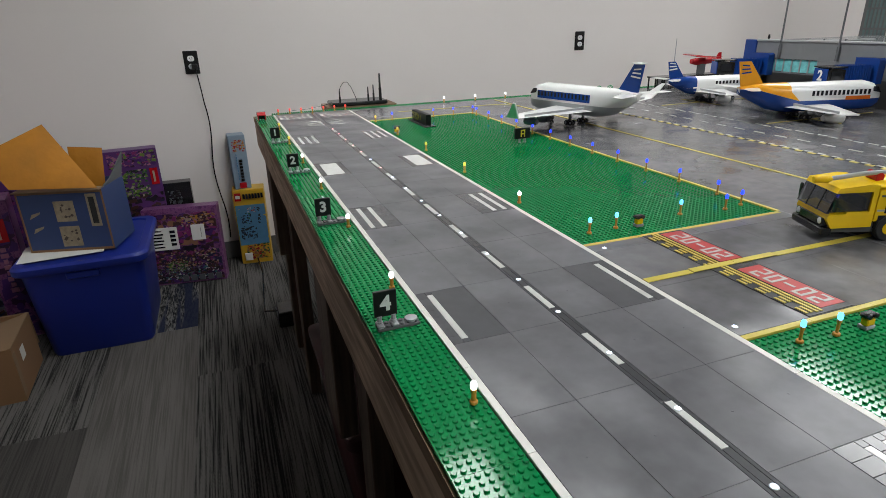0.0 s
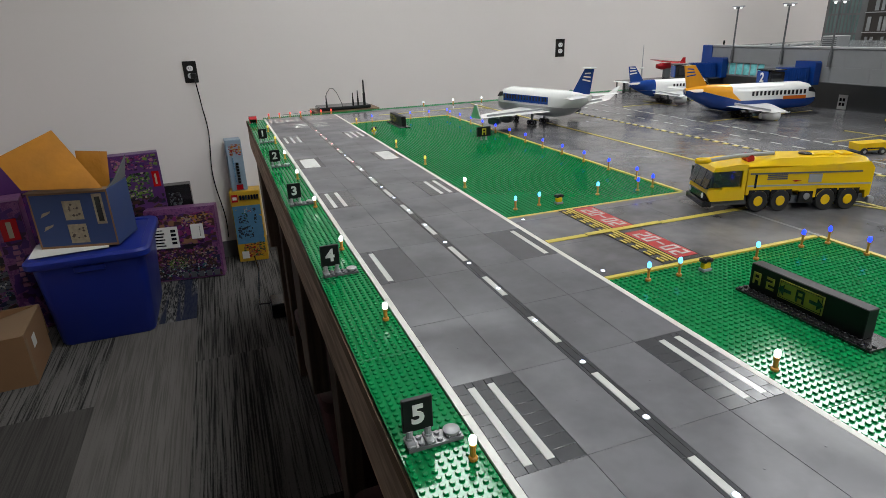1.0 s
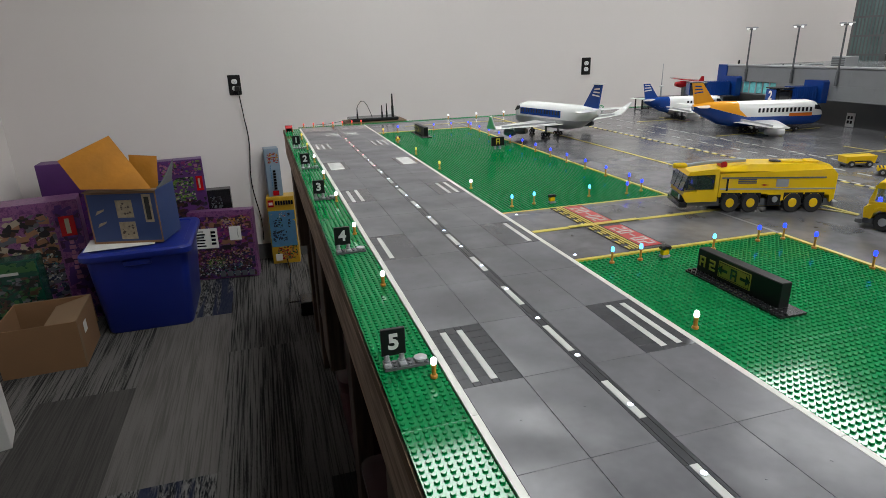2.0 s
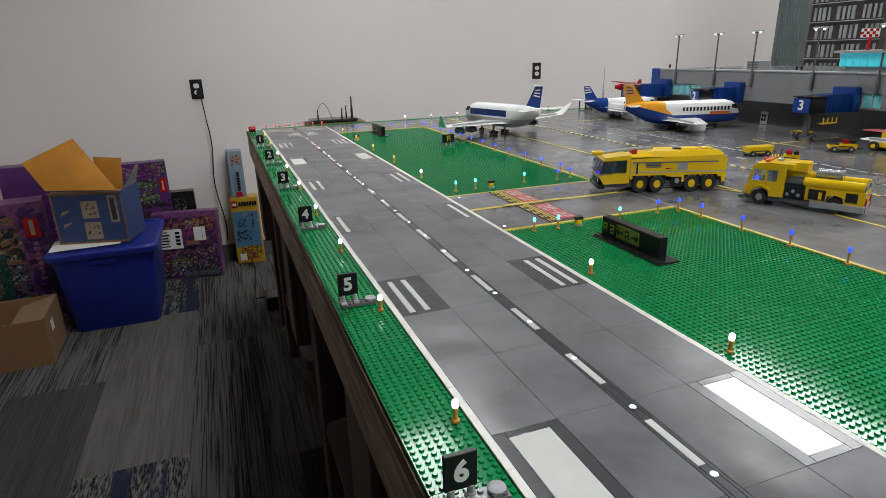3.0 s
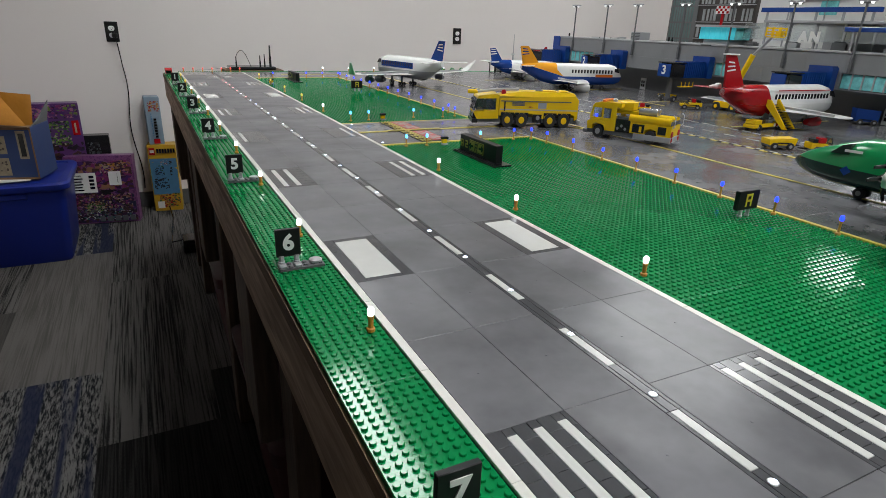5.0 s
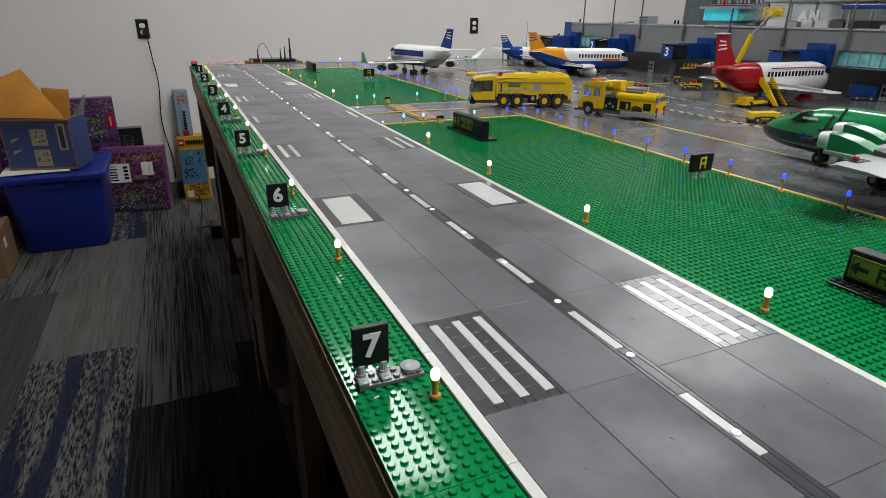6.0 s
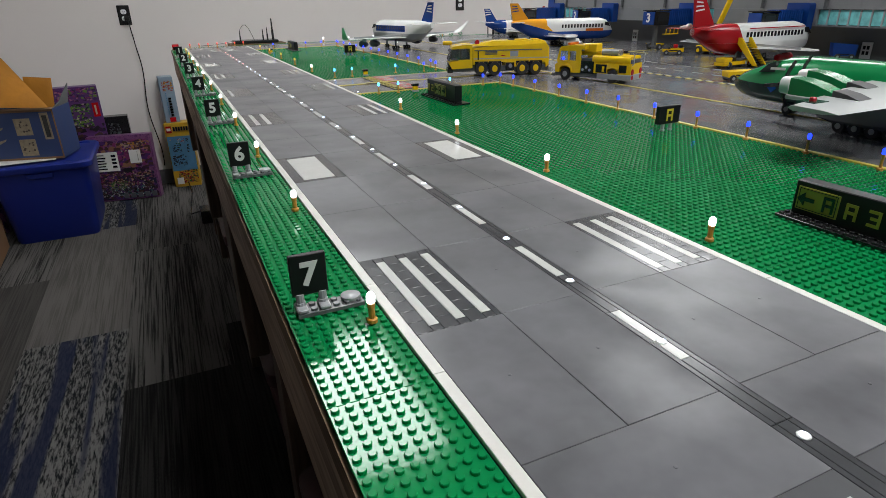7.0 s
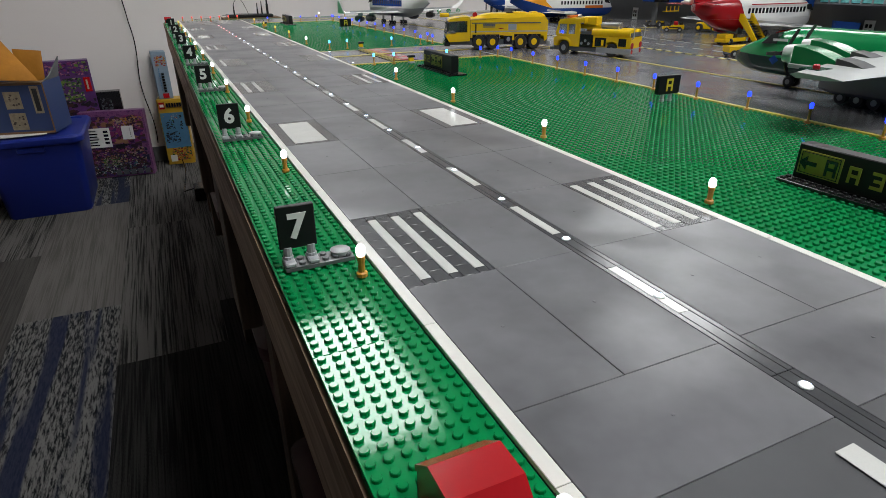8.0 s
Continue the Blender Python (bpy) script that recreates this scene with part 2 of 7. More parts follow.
def carpet(name, dark, light, kind="streak"):
    """Loop pile with long broken streaks along the plank."""
    mat, nt, bsdf = nodes_of(name)
    tc = nt.nodes.new("ShaderNodeTexCoord")
    info = nt.nodes.new("ShaderNodeObjectInfo")
    shift = nt.nodes.new("ShaderNodeVectorMath")
    shift.operation = "MULTIPLY_ADD"
    nt.links.new(info.outputs["Random"], shift.inputs[0])
    shift.inputs[1].default_value = (7, 13, 3)
    nt.links.new(tc.outputs["Object"], shift.inputs[2])
    facs = []
    for sc, stretch in STREAKS[kind]:
        mp = nt.nodes.new("ShaderNodeMapping")
        mp.inputs["Scale"].default_value = stretch
        nt.links.new(shift.outputs[0], mp.inputs["Vector"])
        nz = node(nt, "ShaderNodeTexNoise", Scale=sc, Detail=3.0)
        nt.links.new(mp.outputs[0], nz.inputs["Vector"])
        facs.append(nz)
    mul = nt.nodes.new("ShaderNodeMath")
    mul.operation = "MULTIPLY_ADD"
    nt.links.new(facs[2].outputs["Fac"], mul.inputs[0])
    mul.inputs[1].default_value = 0.5 if kind == "streak" else 0.40
    nt.links.new(facs[0].outputs["Fac"], mul.inputs[2])
    mul2 = nt.nodes.new("ShaderNodeMath")
    mul2.operation = "MULTIPLY_ADD"
    nt.links.new(facs[1].outputs["Fac"], mul2.inputs[0])
    mul2.inputs[1].default_value = 0.45
    nt.links.new(mul.outputs[0], mul2.inputs[2])
    ramp = nt.nodes.new("ShaderNodeValToRGB")
    e = ramp.color_ramp.elements
    e[0].position, e[1].position = 0.78, 1.15
    e[0].color, e[1].color = (*dark, 1), (*light, 1)
    e[1].position = 1.0
    scale = nt.nodes.new("ShaderNodeMath")
    scale.operation = "SUBTRACT"
    nt.links.new(mul2.outputs[0], scale.inputs[0])
    scale.inputs[1].default_value = 0.06 if kind == "streak" else 0.02
    nt.links.new(scale.outputs[0], ramp.inputs["Fac"])
    tone = ramp.outputs["Color"]
    if kind == "patch":
        # navy bands run along the plank between the flecks
        mp = nt.nodes.new("ShaderNodeMapping")
        mp.inputs["Scale"].default_value = (19, 0.9, 1)
        nt.links.new(shift.outputs[0], mp.inputs["Vector"])
        bands = node(nt, "ShaderNodeTexNoise", Scale=1.0, Detail=1.0)
        nt.links.new(mp.outputs[0], bands.inputs["Vector"])
        mask = nt.nodes.new("ShaderNodeMapRange")
        mask.inputs["From Min"].default_value, mask.inputs["From Max"].default_value = 0.50, 0.57
        mask.inputs["To Max"].default_value = 0.92
        nt.links.new(bands.outputs["Fac"], mask.inputs["Value"])
        navy = nt.nodes.new("ShaderNodeMix")
        navy.data_type = "RGBA"
        nt.links.new(mask.outputs[0], navy.inputs[0])
        nt.links.new(tone, navy.inputs[6])
        navy.inputs[7].default_value = (0.010, 0.014, 0.036, 1)
        tone = navy.outputs[2]
    nt.links.new(tone, bsdf.inputs["Base Color"])
    bsdf.inputs["Roughness"].default_value = 0.95
    bsdf.inputs["Specular IOR Level"].default_value = 0.15
    bp = node(nt, "ShaderNodeBump", Strength=0.6, Distance=0.003)
    nt.links.new(mul2.outputs[0], bp.inputs["Height"])
    nt.links.new(bp.outputs[0], bsdf.inputs["Normal"])
    return mat


CARPET = carpet("streaked_grey_carpet", (0.011, 0.0106, 0.0106), (0.112, 0.107, 0.102))
CARPET_PALE = carpet("pale_grey_carpet", (0.074, 0.069, 0.065), (0.114, 0.107, 0.101))
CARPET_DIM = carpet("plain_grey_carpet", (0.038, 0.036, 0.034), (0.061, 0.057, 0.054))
# dark planks, their colour blackened further for the table's shade
CARPET_DARK_SHADED = carpet("shaded_dark_carpet", (0.005, 0.0048, 0.0050), (0.028, 0.027, 0.026))
CARPET_BLUE = carpet("blue_grey_carpet", (0.005, 0.006, 0.008), (0.135, 0.131, 0.127), "patch")
floor = single("floor", Geo().box(BAY_X - 0.12, WY0 - 0.12, -0.1, WX1 + 0.12, WY1 + 0.12, -0.008), CARPET, "grey streaked carpet plank floor", "floor", kind="structure", smooth=0)
PLANK_W, PLANK_L = 0.345, 1.26
plank = Geo().box(-PLANK_W / 2, -PLANK_L / 2, -0.006, PLANK_W / 2, PLANK_L / 2, 0.0)
plank_meshes = [plank.mesh("carpet_plank", mt, 0) for mt in (CARPET, CARPET_PALE, CARPET_BLUE, CARPET_DARK_SHADED, CARPET_DIM)]
rng = random.Random(4)
for i in range(-3, 22):
    column = {-2: 1.227, -1: 0.585, 0: 0.15, 1: 0.45}.get(i, rng.choice((0.1, 0.35, 0.6, 0.85)))
    for j in range(-6, 4):
        x = -0.355 + PLANK_W * (i - 0.5) + PLANK_W
        y = j * PLANK_L + column
        if not (WX0 < x + PLANK_W / 2 and x - PLANK_W / 2 < WX1 and WY0 < y - PLANK_L / 2 and y - PLANK_L / 2 < WY1):
            continue
        pick = rng.choice((0, 0, 0, 1, 2))
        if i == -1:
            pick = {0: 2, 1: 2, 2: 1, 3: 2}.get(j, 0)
        # the near planks by and under the table have its shade in their colour
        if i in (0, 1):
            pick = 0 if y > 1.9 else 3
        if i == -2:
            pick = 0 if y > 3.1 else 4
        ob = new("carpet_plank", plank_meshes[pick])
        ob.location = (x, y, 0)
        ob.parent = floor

BASE = surface("grey_vinyl_base", (0.10, 0.10, 0.10), 0.5, var=0.1)
single("baseboard", Geo().box(WX0, WY1 - 0.008, 0, WX1, WY1, 0.10, 0.002), BASE, "dark grey vinyl baseboard along the wall", "baseboard", kind="structure")


def outlet(m):
    o = thing("wall_outlet", "black duplex power outlet with white sockets on the wall", "power outlet", m, "outlets")
    part("cover_plate", Geo().box(-0.035, -0.006, -0.057, 0.035, 0, 0.057, 0.0025), M["black"], o)
    for k in (-0.0195, 0.0195):
        s = part("socket", Geo().slab([(0.0165 * math.cos(a * math.pi / 8), k + min(0.0135, max(-0.0135, 0.0165 * math.sin(a * math.pi / 8)))) for a in range(16)], -0.0085, -0.005, "Y"), M["white"], o, "white receptacle face")
        g = Geo()
        g.box(-0.007, -0.0092, k - 0.002, -0.005, -0.0084, k + 0.006)
        g.box(0.005, -0.0092, k - 0.002, 0.007, -0.0084, k + 0.006)
        g.cyl((0, -0.0092, k - 0.007), (0, -0.0084, k - 0.007), 0.0022, n=8)
        part("slots", g, M["black"], s)
    return o


outlet(pose(-0.215, WY1, 1.09))
outlet(pose(2.11, WY1, 1.12))
pts = [(-0.2, WY1 - 0.04, 1.062), (-0.195, WY1 - 0.05, 1.02), (-0.19, WY1 - 0.03, 0.95)]
for i in range(1, 22):
    u = i / 21
    pts.append((-0.192 + 0.02 * u + 0.012 * math.sin(9 * u), WY1 - 0.025 - 0.006 * math.sin(11 * u), 0.93 - 0.80 * u))
cord = thing("wall_wiring", "thin black mains lead hanging down the wall", "wiring")
part("flex", Geo().tube(pts, 0.0035), M["black"], cord)
part("plug", Geo().box(-0.217, WY1 - 0.045, 1.056, -0.187, WY1 - 0.0095, 1.086, 0.005), M["black"], cord)

# ---- the table ----
def wood(name, a, b, stretch=(30, 2.5, 30)):
    mat, nt, bsdf = nodes_of(name)
    tc = nt.nodes.new("ShaderNodeTexCoord")
    mp = nt.nodes.new("ShaderNodeMapping")
    mp.inputs["Scale"].default_value = stretch
    nt.links.new(tc.outputs["Object"], mp.inputs["Vector"])
    grain = node(nt, "ShaderNodeTexNoise", Scale=3.0, Detail=6.0, Distortion=0.6)
    stain = node(nt, "ShaderNodeTexNoise", Scale=3.0, Detail=3.0)
    nt.links.new(mp.outputs[0], grain.inputs["Vector"])
    nt.links.new(tc.outputs["Object"], stain.inputs["Vector"])
    ramp = nt.nodes.new("ShaderNodeValToRGB")
    e = ramp.color_ramp.elements
    e[0].position, e[1].position = 0.32, 0.68
    e[0].color, e[1].color = (*a, 1), (*b, 1)
    add = nt.nodes.new("ShaderNodeMath")
    add.operation = "MULTIPLY_ADD"
    nt.links.new(stain.outputs["Fac"], add.inputs[0])
    add.inputs[1].default_value = 0.45
    sub = nt.nodes.new("ShaderNodeMath")
    sub.operation = "SUBTRACT"
    nt.links.new(grain.outputs["Fac"], sub.inputs[0])
    sub.inputs[1].default_value = 0.22
    nt.links.new(sub.outputs[0], add.inputs[2])
    nt.links.new(add.outputs[0], ramp.inputs["Fac"])
    nt.links.new(ramp.outputs["Color"], bsdf.inputs["Base Color"])
    bsdf.inputs["Roughness"].default_value = 0.7
    bp = node(nt, "ShaderNodeBump", Strength=0.35, Distance=0.0015)
    nt.links.new(grain.outputs["Fac"], bp.inputs["Height"])
    nt.links.new(bp.outputs[0], bsdf.inputs["Normal"])
    return mat


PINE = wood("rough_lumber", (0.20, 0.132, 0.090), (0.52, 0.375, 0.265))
# leg and brace lumber is darkened in colour for the shade under the table
PINE_UP_SHADED = wood("shaded_lumber_upright", (0.045, 0.027, 0.018), (0.11, 0.072, 0.050), (30, 30, 2.5))
PINE_BRACE_SHADED = wood("shaded_lumber_brace", (0.055, 0.035, 0.025), (0.135, 0.092, 0.066), (30, 30, 2.5))
PLY = wood("plywood_edge", (0.10, 0.055, 0.03), (0.24, 0.15, 0.08), (4, 4, 160))
TX1, TY0, TY1 = 4.4, -0.056, 3.488
table = thing("display_table", "long rough lumber display table with a plywood top", "table", pose(0, 0, 0))
part("tabletop", Geo().box(-0.002, TY0, T - 0.026, TX1, TY1, T - 0.0085), PLY, table, "thin plywood sheet with a worn dark edge", smooth=0)
part("apron_board", Geo().box(0.0, TY0, T - 0.116, 0.038, TY1, T - 0.0265, 0.002), PINE, table, "knotty unpainted front board")
part("apron_board", Geo().box(0.038, TY1 - 0.038, T - 0.116, TX1, TY1, T - 0.0265, 0.002), PINE, table)
part("apron_board", Geo().box(0.038, TY0, T - 0.116, TX1, TY0 + 0.038, T - 0.0265, 0.002), PINE, table)
for y in (0.30, 1.16, 2.03, 3.05, 3.40):
    for x in (0.042, 2.1, 4.2):
        part("leg", Geo().box(x, y - 0.045, 0, x + 0.038, y + 0.045, T - 0.0265, 0.002), PINE_UP_SHADED, table)
for y in (0.30, 1.16, 2.03, 3.05):
    part("brace", Geo().box(0.004, y + 0.05, 0.52, 0.041, y + 0.19, T - 0.117, 0.002), PINE_BRACE_SHADED, table, "short upright board under the edge")
    part("cross_beam", Geo().box(0.082, y - 0.02, T - 0.116, TX1 - 0.05, y + 0.018, T - 0.0265), PINE, table, smooth=0)

# ---- baseplates ----
def baseplate(x0, y0, nx, ny, label, group):
    p = thing("baseplate", label, "baseplate", pose(x0, y0, T - 0.0085), group)
    part("sheet", Geo().box(0.0002, 0.0002, 0, nx * S - 0.0002, ny * S - 0.0002, 0.0055, 0.0003), M["green"], p, smooth=0)
    part("studs", Geo().studs(nx, ny, 0, 0, 0.0055, n=10 if nx < 20 else 8), M["green"], p)
    return p


STRIP = "glossy green studded baseplate strip along the runway"
for k in range(14):
    ny = 32 if k < 13 else 19
    baseplate(0, TY0 + k * 32 * S, 8, ny, STRIP, "strip plates")
FIELD = "large green studded baseplate beside the taxiway"
GX0 = 0.352
for y0, ny in ((TY0 + 0.0, 34), (0.216, 32), (0.472, 32), (0.728, 32), (0.984, 32), (1.24, 38)):
    baseplate(GX0, y0, 48, ny, FIELD, "grass plates")
for k in range(5):
    baseplate(GX0, 1.840 + k * 32 * S, 48, 32, FIELD, "grass plates")
for k in range(7):
    baseplate(0.064 + k * 32 * S, 3.424, 32, 8, "green studded baseplate strip along the far edge", "strip plates")

# ---- the runway ----
runway = thing("toy_runway", "grey toy runway of smooth tiles with white markings", "toy runway", pose(0, 0, 0))
part("base", Geo().box(0.064, TY0, T - 0.0085, 0.352, 3.424, T - 0.0032), M["joint"], runway, "dark layer under the tiles", smooth=0)


def tile_mesh(nx, ny, mat, name, nub=False):
    g = Geo().box(0.00018, 0.00018, T - 0.0032, nx * S - 0.00018, ny * S - 0.00018, T, 0.0003)
    if nub:
        g.turned((nx * S / 2, ny * S / 2, T), [(0.0012, -0.0001), (0.0011, 0.0002), (0.0004, 0.0003)], 8)
    return g.mesh(name, mat, 35)


PANEL_V = tile_mesh(8, 16, M["panel"], "panel", True)
PANEL_H = tile_mesh(16, 8, M["panel"], "panel", True)
cache = {}


def tile(name, x, y, nx, ny, mat, parent):
    key = (nx, ny, mat)
    if key not in cache:
        cache[key] = tile_mesh(nx, ny, M[mat], name)
    ob = new(name, cache[key])
    ob.location = (x, y, 0)
    ob.parent = parent
    return ob


MARK = {0: 7, 1: 6, 2: 5, 3: 4, 4: 5, 5: 6, 6: 7}
COLS = (0.072, 0.136, 0.216, 0.280)
for row in range(-1, 22):
    y = 0.5 + 0.128 * row
    if y + 0.128 > 3.2:
        break
    for c, x in enumerate(COLS):
        k, rest = divmod(row, 3)
        if rest == 0 and c in (0, 3) and k in MARK:
            continue
        ob = new("panel", PANEL_V)
        ob.location = (x, y, 0)
        ob.parent = runway
for k in range(7):
    y0 = 0.5 + 0.384 * k
    for side, x0 in ((0, COLS[0]), (1, COLS[3])):
        if MARK[k] == 6:
            tile("marking_tile", x0 + 1.5 * S, y0 + S, 5, 14, "whitetile", runway)
            tile("border_tile", x0, y0, 1.5, 16, "darktile", runway)
            tile("border_tile", x0 + 6.5 * S, y0, 1.5, 16, "darktile", runway)
            for e in (0, 15):
                tile("border_tile", x0 + 1.5 * S, y0 + e * S, 5, 1, "darktile", runway)
            continue
        count = {7: 3, 5: 2, 4: 1}[MARK[k]]
        # far backings take the tile whose colour includes the wall's sheen
        ground = "darktile" if y0 < 1.4 else "sheentile"
        slots = [1.5, 4.0, 6.5] if side == 0 else [0.5, 3.0, 5.5]
        used = slots[:count] if side == 0 else slots[3 - count:]
        edges = [0.0]
        for u in used:
            tile("marking_tile", x0 + u * S, y0 + S, 1, 14, "whitetile", runway)
            for e in (0, 15):
                tile("border_tile", x0 + u * S, y0 + e * S, 1, 1, ground, runway)
            edges += [u, u + 1.0]
        edges.append(8.0)
        for a, b in zip(edges[::2], edges[1::2]):
            if b - a > 3:
                tile("border_tile", x0 + a * S, y0, b - a, 16, ground, runway)
            else:
                for q in range(8):
                    tile("border_tile", x0 + a * S, y0 + 2 * q * S, b - a, 2, ground, runway)

# cross panels and the threshold ends
PANEL_END = tile_mesh(16, 8, M["endtile"], "panel")
for y in (0.308, 0.244, 0.18, 0.116, 0.052, -0.012):
    for x in (0.072, 0.216):
        ob = new("panel", PANEL_H if y > 0.3 else PANEL_END)
        ob.location = (x, y, 0)
        ob.parent = runway
for j in range(4):
    for x in (0.072, 0.216):
        ob = new("panel", PANEL_H)
        ob.location = (x, 3.188 + 0.059 * j, 0)
        ob.parent = runway

# edge lines, centre strip
for k in range(28):
    y = TY0 + 0.128 * k
    n = 16 if k < 27 else 3
    for x in (0.064, 0.344):
        tile("edge_tile", x, y, 1, n, "whiteline", runway)
CENTRE_LIGHTS = [0.328 + 0.096 * k for k in range(29)]
for k in range(-3, 22):
    y = 0.404 + 0.128 * k
    if y > 3.0:
        break
    for x, w in ((0.200, 0.5), (0.212, 0.5)):
        tile("strip_tile", x, y - 0.064, w, 16, "darktile", runway)
    tile("strip_tile", 0.204, y - 0.064, 1, 8, "darktile", runway)
    tile("centre_dash", 0.204, y, 1, 8, "whitetile" if k >= 0 else "darktile", runway)
for k in range(4):
    tile("strip_tile", 0.200, 3.028 + 0.098 * k, 2, 12, "darktile", runway)
def piece(name, x0, y0, x1, y1, mat, parent, z=T):
    """A thin marking laid on a surface."""
    return part(name, Geo().box(x0, y0, z + 0.0004, x1, y1, z + 0.0010, 0.0002), M[mat], parent, smooth=0)


for i in range(6):
    for x0 in (0.078, 0.224):
        piece("threshold_bar", x0 + 0.020 * i, 3.285, x0 + 0.020 * i + 0.010, 3.385, "whitetile", runway)
# runway numerals of straight bars
for x0, flip in ((0.150, 1), (0.222, 1)):
    for a, b, c, d in ((0, 0, 0.05, 0.012), (0, 0.04, 0.05, 0.052), (0, 0.08, 0.05, 0.092), (0, 0.012, 0.012, 0.04), (0.038, 0.052, 0.05, 0.08)):
        piece("numeral_bar", x0 + a, 3.11 + b, x0 + c, 3.11 + d, "whitetile", runway)
piece("numeral_bar", 0.178, 0.20, 0.190, 0.294, "whitetile", runway)

# ---- taxiway, apron and their markings ----
apron = thing("toy_apron", "grey toy airport apron of smooth worn tiles", "toy apron", pose(0, 0, 0))
part("base", Geo().box(0.7365, TY0, T - 0.0085, 2.9, 3.423, T - 0.0032), M["joint"], apron, smooth=0)
part("base", Geo().box(0.3525, 1.5445, T - 0.0085, 0.736, 1.8395, T - 0.0032), M["joint"], apron, smooth=0)
part("base", Geo().box(0.3525, 3.1205, T - 0.0085, 0.736, 3.423, T - 0.0032), M["joint"], apron, smooth=0)
PANEL_Q = tile_mesh(16, 16, M["apronpanel"], "panel")
for i in range(10):
    for j in range(28):
        y = -0.162 + 0.128 * j
        if y < TY0 or y + 0.128 > 3.424:
            continue
        ob = new("panel", PANEL_Q)
        ob.location = (0.744 + 0.128 * i, y, 0)
        ob.parent = apron
part("terminal_pad", Geo().box(2.024, TY0, T - 0.0032, 2.9, 3.424, T - 0.0002), M["apronpanel"], apron, smooth=0)
for i in range(3):
    for y, n in ((1.552, 16), (1.680, 16), (3.128, 16), (3.256, 16)):
        ob = tile("panel", 0.352 + 0.128 * i, y, 16, n, "apronpanel", apron)
for y in (1.808,):
    for k in range(4):
        tile("panel", 0.352 + 0.096 * k, y, 12, 3, "panel", apron)
for y in (3.384,):
    for k in range(4):
        tile("panel", 0.352 + 0.096 * k, y, 12, 5, "panel", apron)


def line(x0, y0, x1, y1, mat, width=0.006, name="line_tile", parent=None, z=T):
    """A straight painted-looking line of thin tiles between two points."""
    a, b = Vector((x0, y0, 0)), Vector((x1, y1, 0))
    d = (b - a).normalized()
    n = Vector((-d.y, d.x, 0)) * width / 2
    g = Geo()
    g.loft([[(p.x, p.y, h) for p in (a - n, b - n, b + n, a + n)] for h in (z + 0.0003, z + 0.0011)])
    return part(name, g, M[mat], parent or apron, smooth=0)


for k in range(4):
    for y in (1.544, 1.832, 3.120):
        tile("border_line", 0.352 + 0.096 * k, y, 12, 1, "yellowline", apron)
for k in range(12):
    y = TY0 + 0.128 * k
    tile("border_line", 0.736, y, 1, 16 if k < 12 else 8, "yellowline", apron)
tile("border_line", 0.736, 1.480, 1, 8, "yellowline", apron)
for k in range(10):
    tile("border_line", 0.736, 1.840 + 0.128 * k, 1, 16, "yellowline", apron)

tile("panel", 0.736, 1.544, 1, 37, "panel", apron)
tile("panel", 0.736, 3.120, 1, 38, "panel", apron)
# hold position: red boards with white bars, black band with yellow lines
part("hold_board", Geo().box(0.452, 1.553, T + 0.0003, 0.522, 1.831, T + 0.0010), M["darktile"], apron, "dark backing of the holding position", smooth=0)
for y0, y1 in ((1.562, 1.680), (1.708, 1.826)):
    part("hold_sign", Geo().box(0.481, y0, T + 0.0011, 0.519, y1, T + 0.0016), M["redtile"], apron, "red surface sign with white bars", smooth=0)
    part("sign_border", Geo().box(0.4788, y0, T + 0.0011, 0.4808, y1, T + 0.0016), M["black"], apron, smooth=0)
    n = 5
    w = (y1 - y0 - 0.016) / n
    for q in range(n):
        a = y0 + 0.008 + q * w
        c = a + w * 0.74
        if q == 2:
            piece("white_bar", 0.4985, a, 0.5025, c, "whitetile", apron, T + 0.0013)
            continue
        piece("white_bar", 0.486, a, 0.490, c, "whitetile", apron, T + 0.0013)
        piece("white_bar", 0.510, a, 0.514, c, "whitetile", apron, T + 0.0013)
        piece("white_bar", 0.490 if q % 2 else 0.498, a, 0.510, a + w * 0.20, "whitetile", apron, T + 0.0013)
        piece("white_bar", 0.490, c - w * 0.20, 0.510 if q % 2 else 0.500, c, "whitetile", apron, T + 0.0013)
        if q % 2 == 0:
            piece("white_bar", 0.497, a + w * 0.2, 0.501, c - w * 0.2, "whitetile", apron, T + 0.0013)
for x in (0.469, 0.4755):
    line(x, 1.556, x, 1.830, "yellowline", 0.0036, z=T + 0.0011)
for x in (0.4555, 0.4625):
    for q in range(10):
        line(x, 1.558 + 0.0275 * q, x, 1.573 + 0.0275 * q, "yellowline", 0.0036, z=T + 0.0011)
# taxi lines
for k in range(5):
    x = 0.352 + 0.072 * k
    line(x, 1.700, x + 0.0715, 1.700, "yellowline", 0.011, z=T + (0.0012 if 0.43 < x + 0.07 and x < 0.54 else 0))
def arc_line(cx, cy, r, a0, a1, n, width=0.007):
    for i in range(n):
        u, v = radians(a0 + (a1 - a0) * i / n), radians(a0 + (a1 - a0) * (i + 1) / n)
        line(cx + r * math.cos(u), cy + r * math.sin(u), cx + r * math.cos(v), cy + r * math.sin(v), "yellowline", width)


TAXI = 0.958
line(0.712, 1.700, 0.80, 1.700, "yellowline", 0.011)
arc_line(0.80, 1.858, 0.158, -90, 0, 8)
arc_line(0.80, 1.542, 0.158, 90, 0, 8)
for k in range(27):
    y = TY0 + 0.128 * k
    line(TAXI, y, TAXI, y + 0.1275, "yellowline", 0.008)
line(0.50, 3.27, TAXI - 0.1, 3.27, "yellowline", 0.006)
arc_line(TAXI - 0.1, 3.17, 0.1, 90, 0, 6)
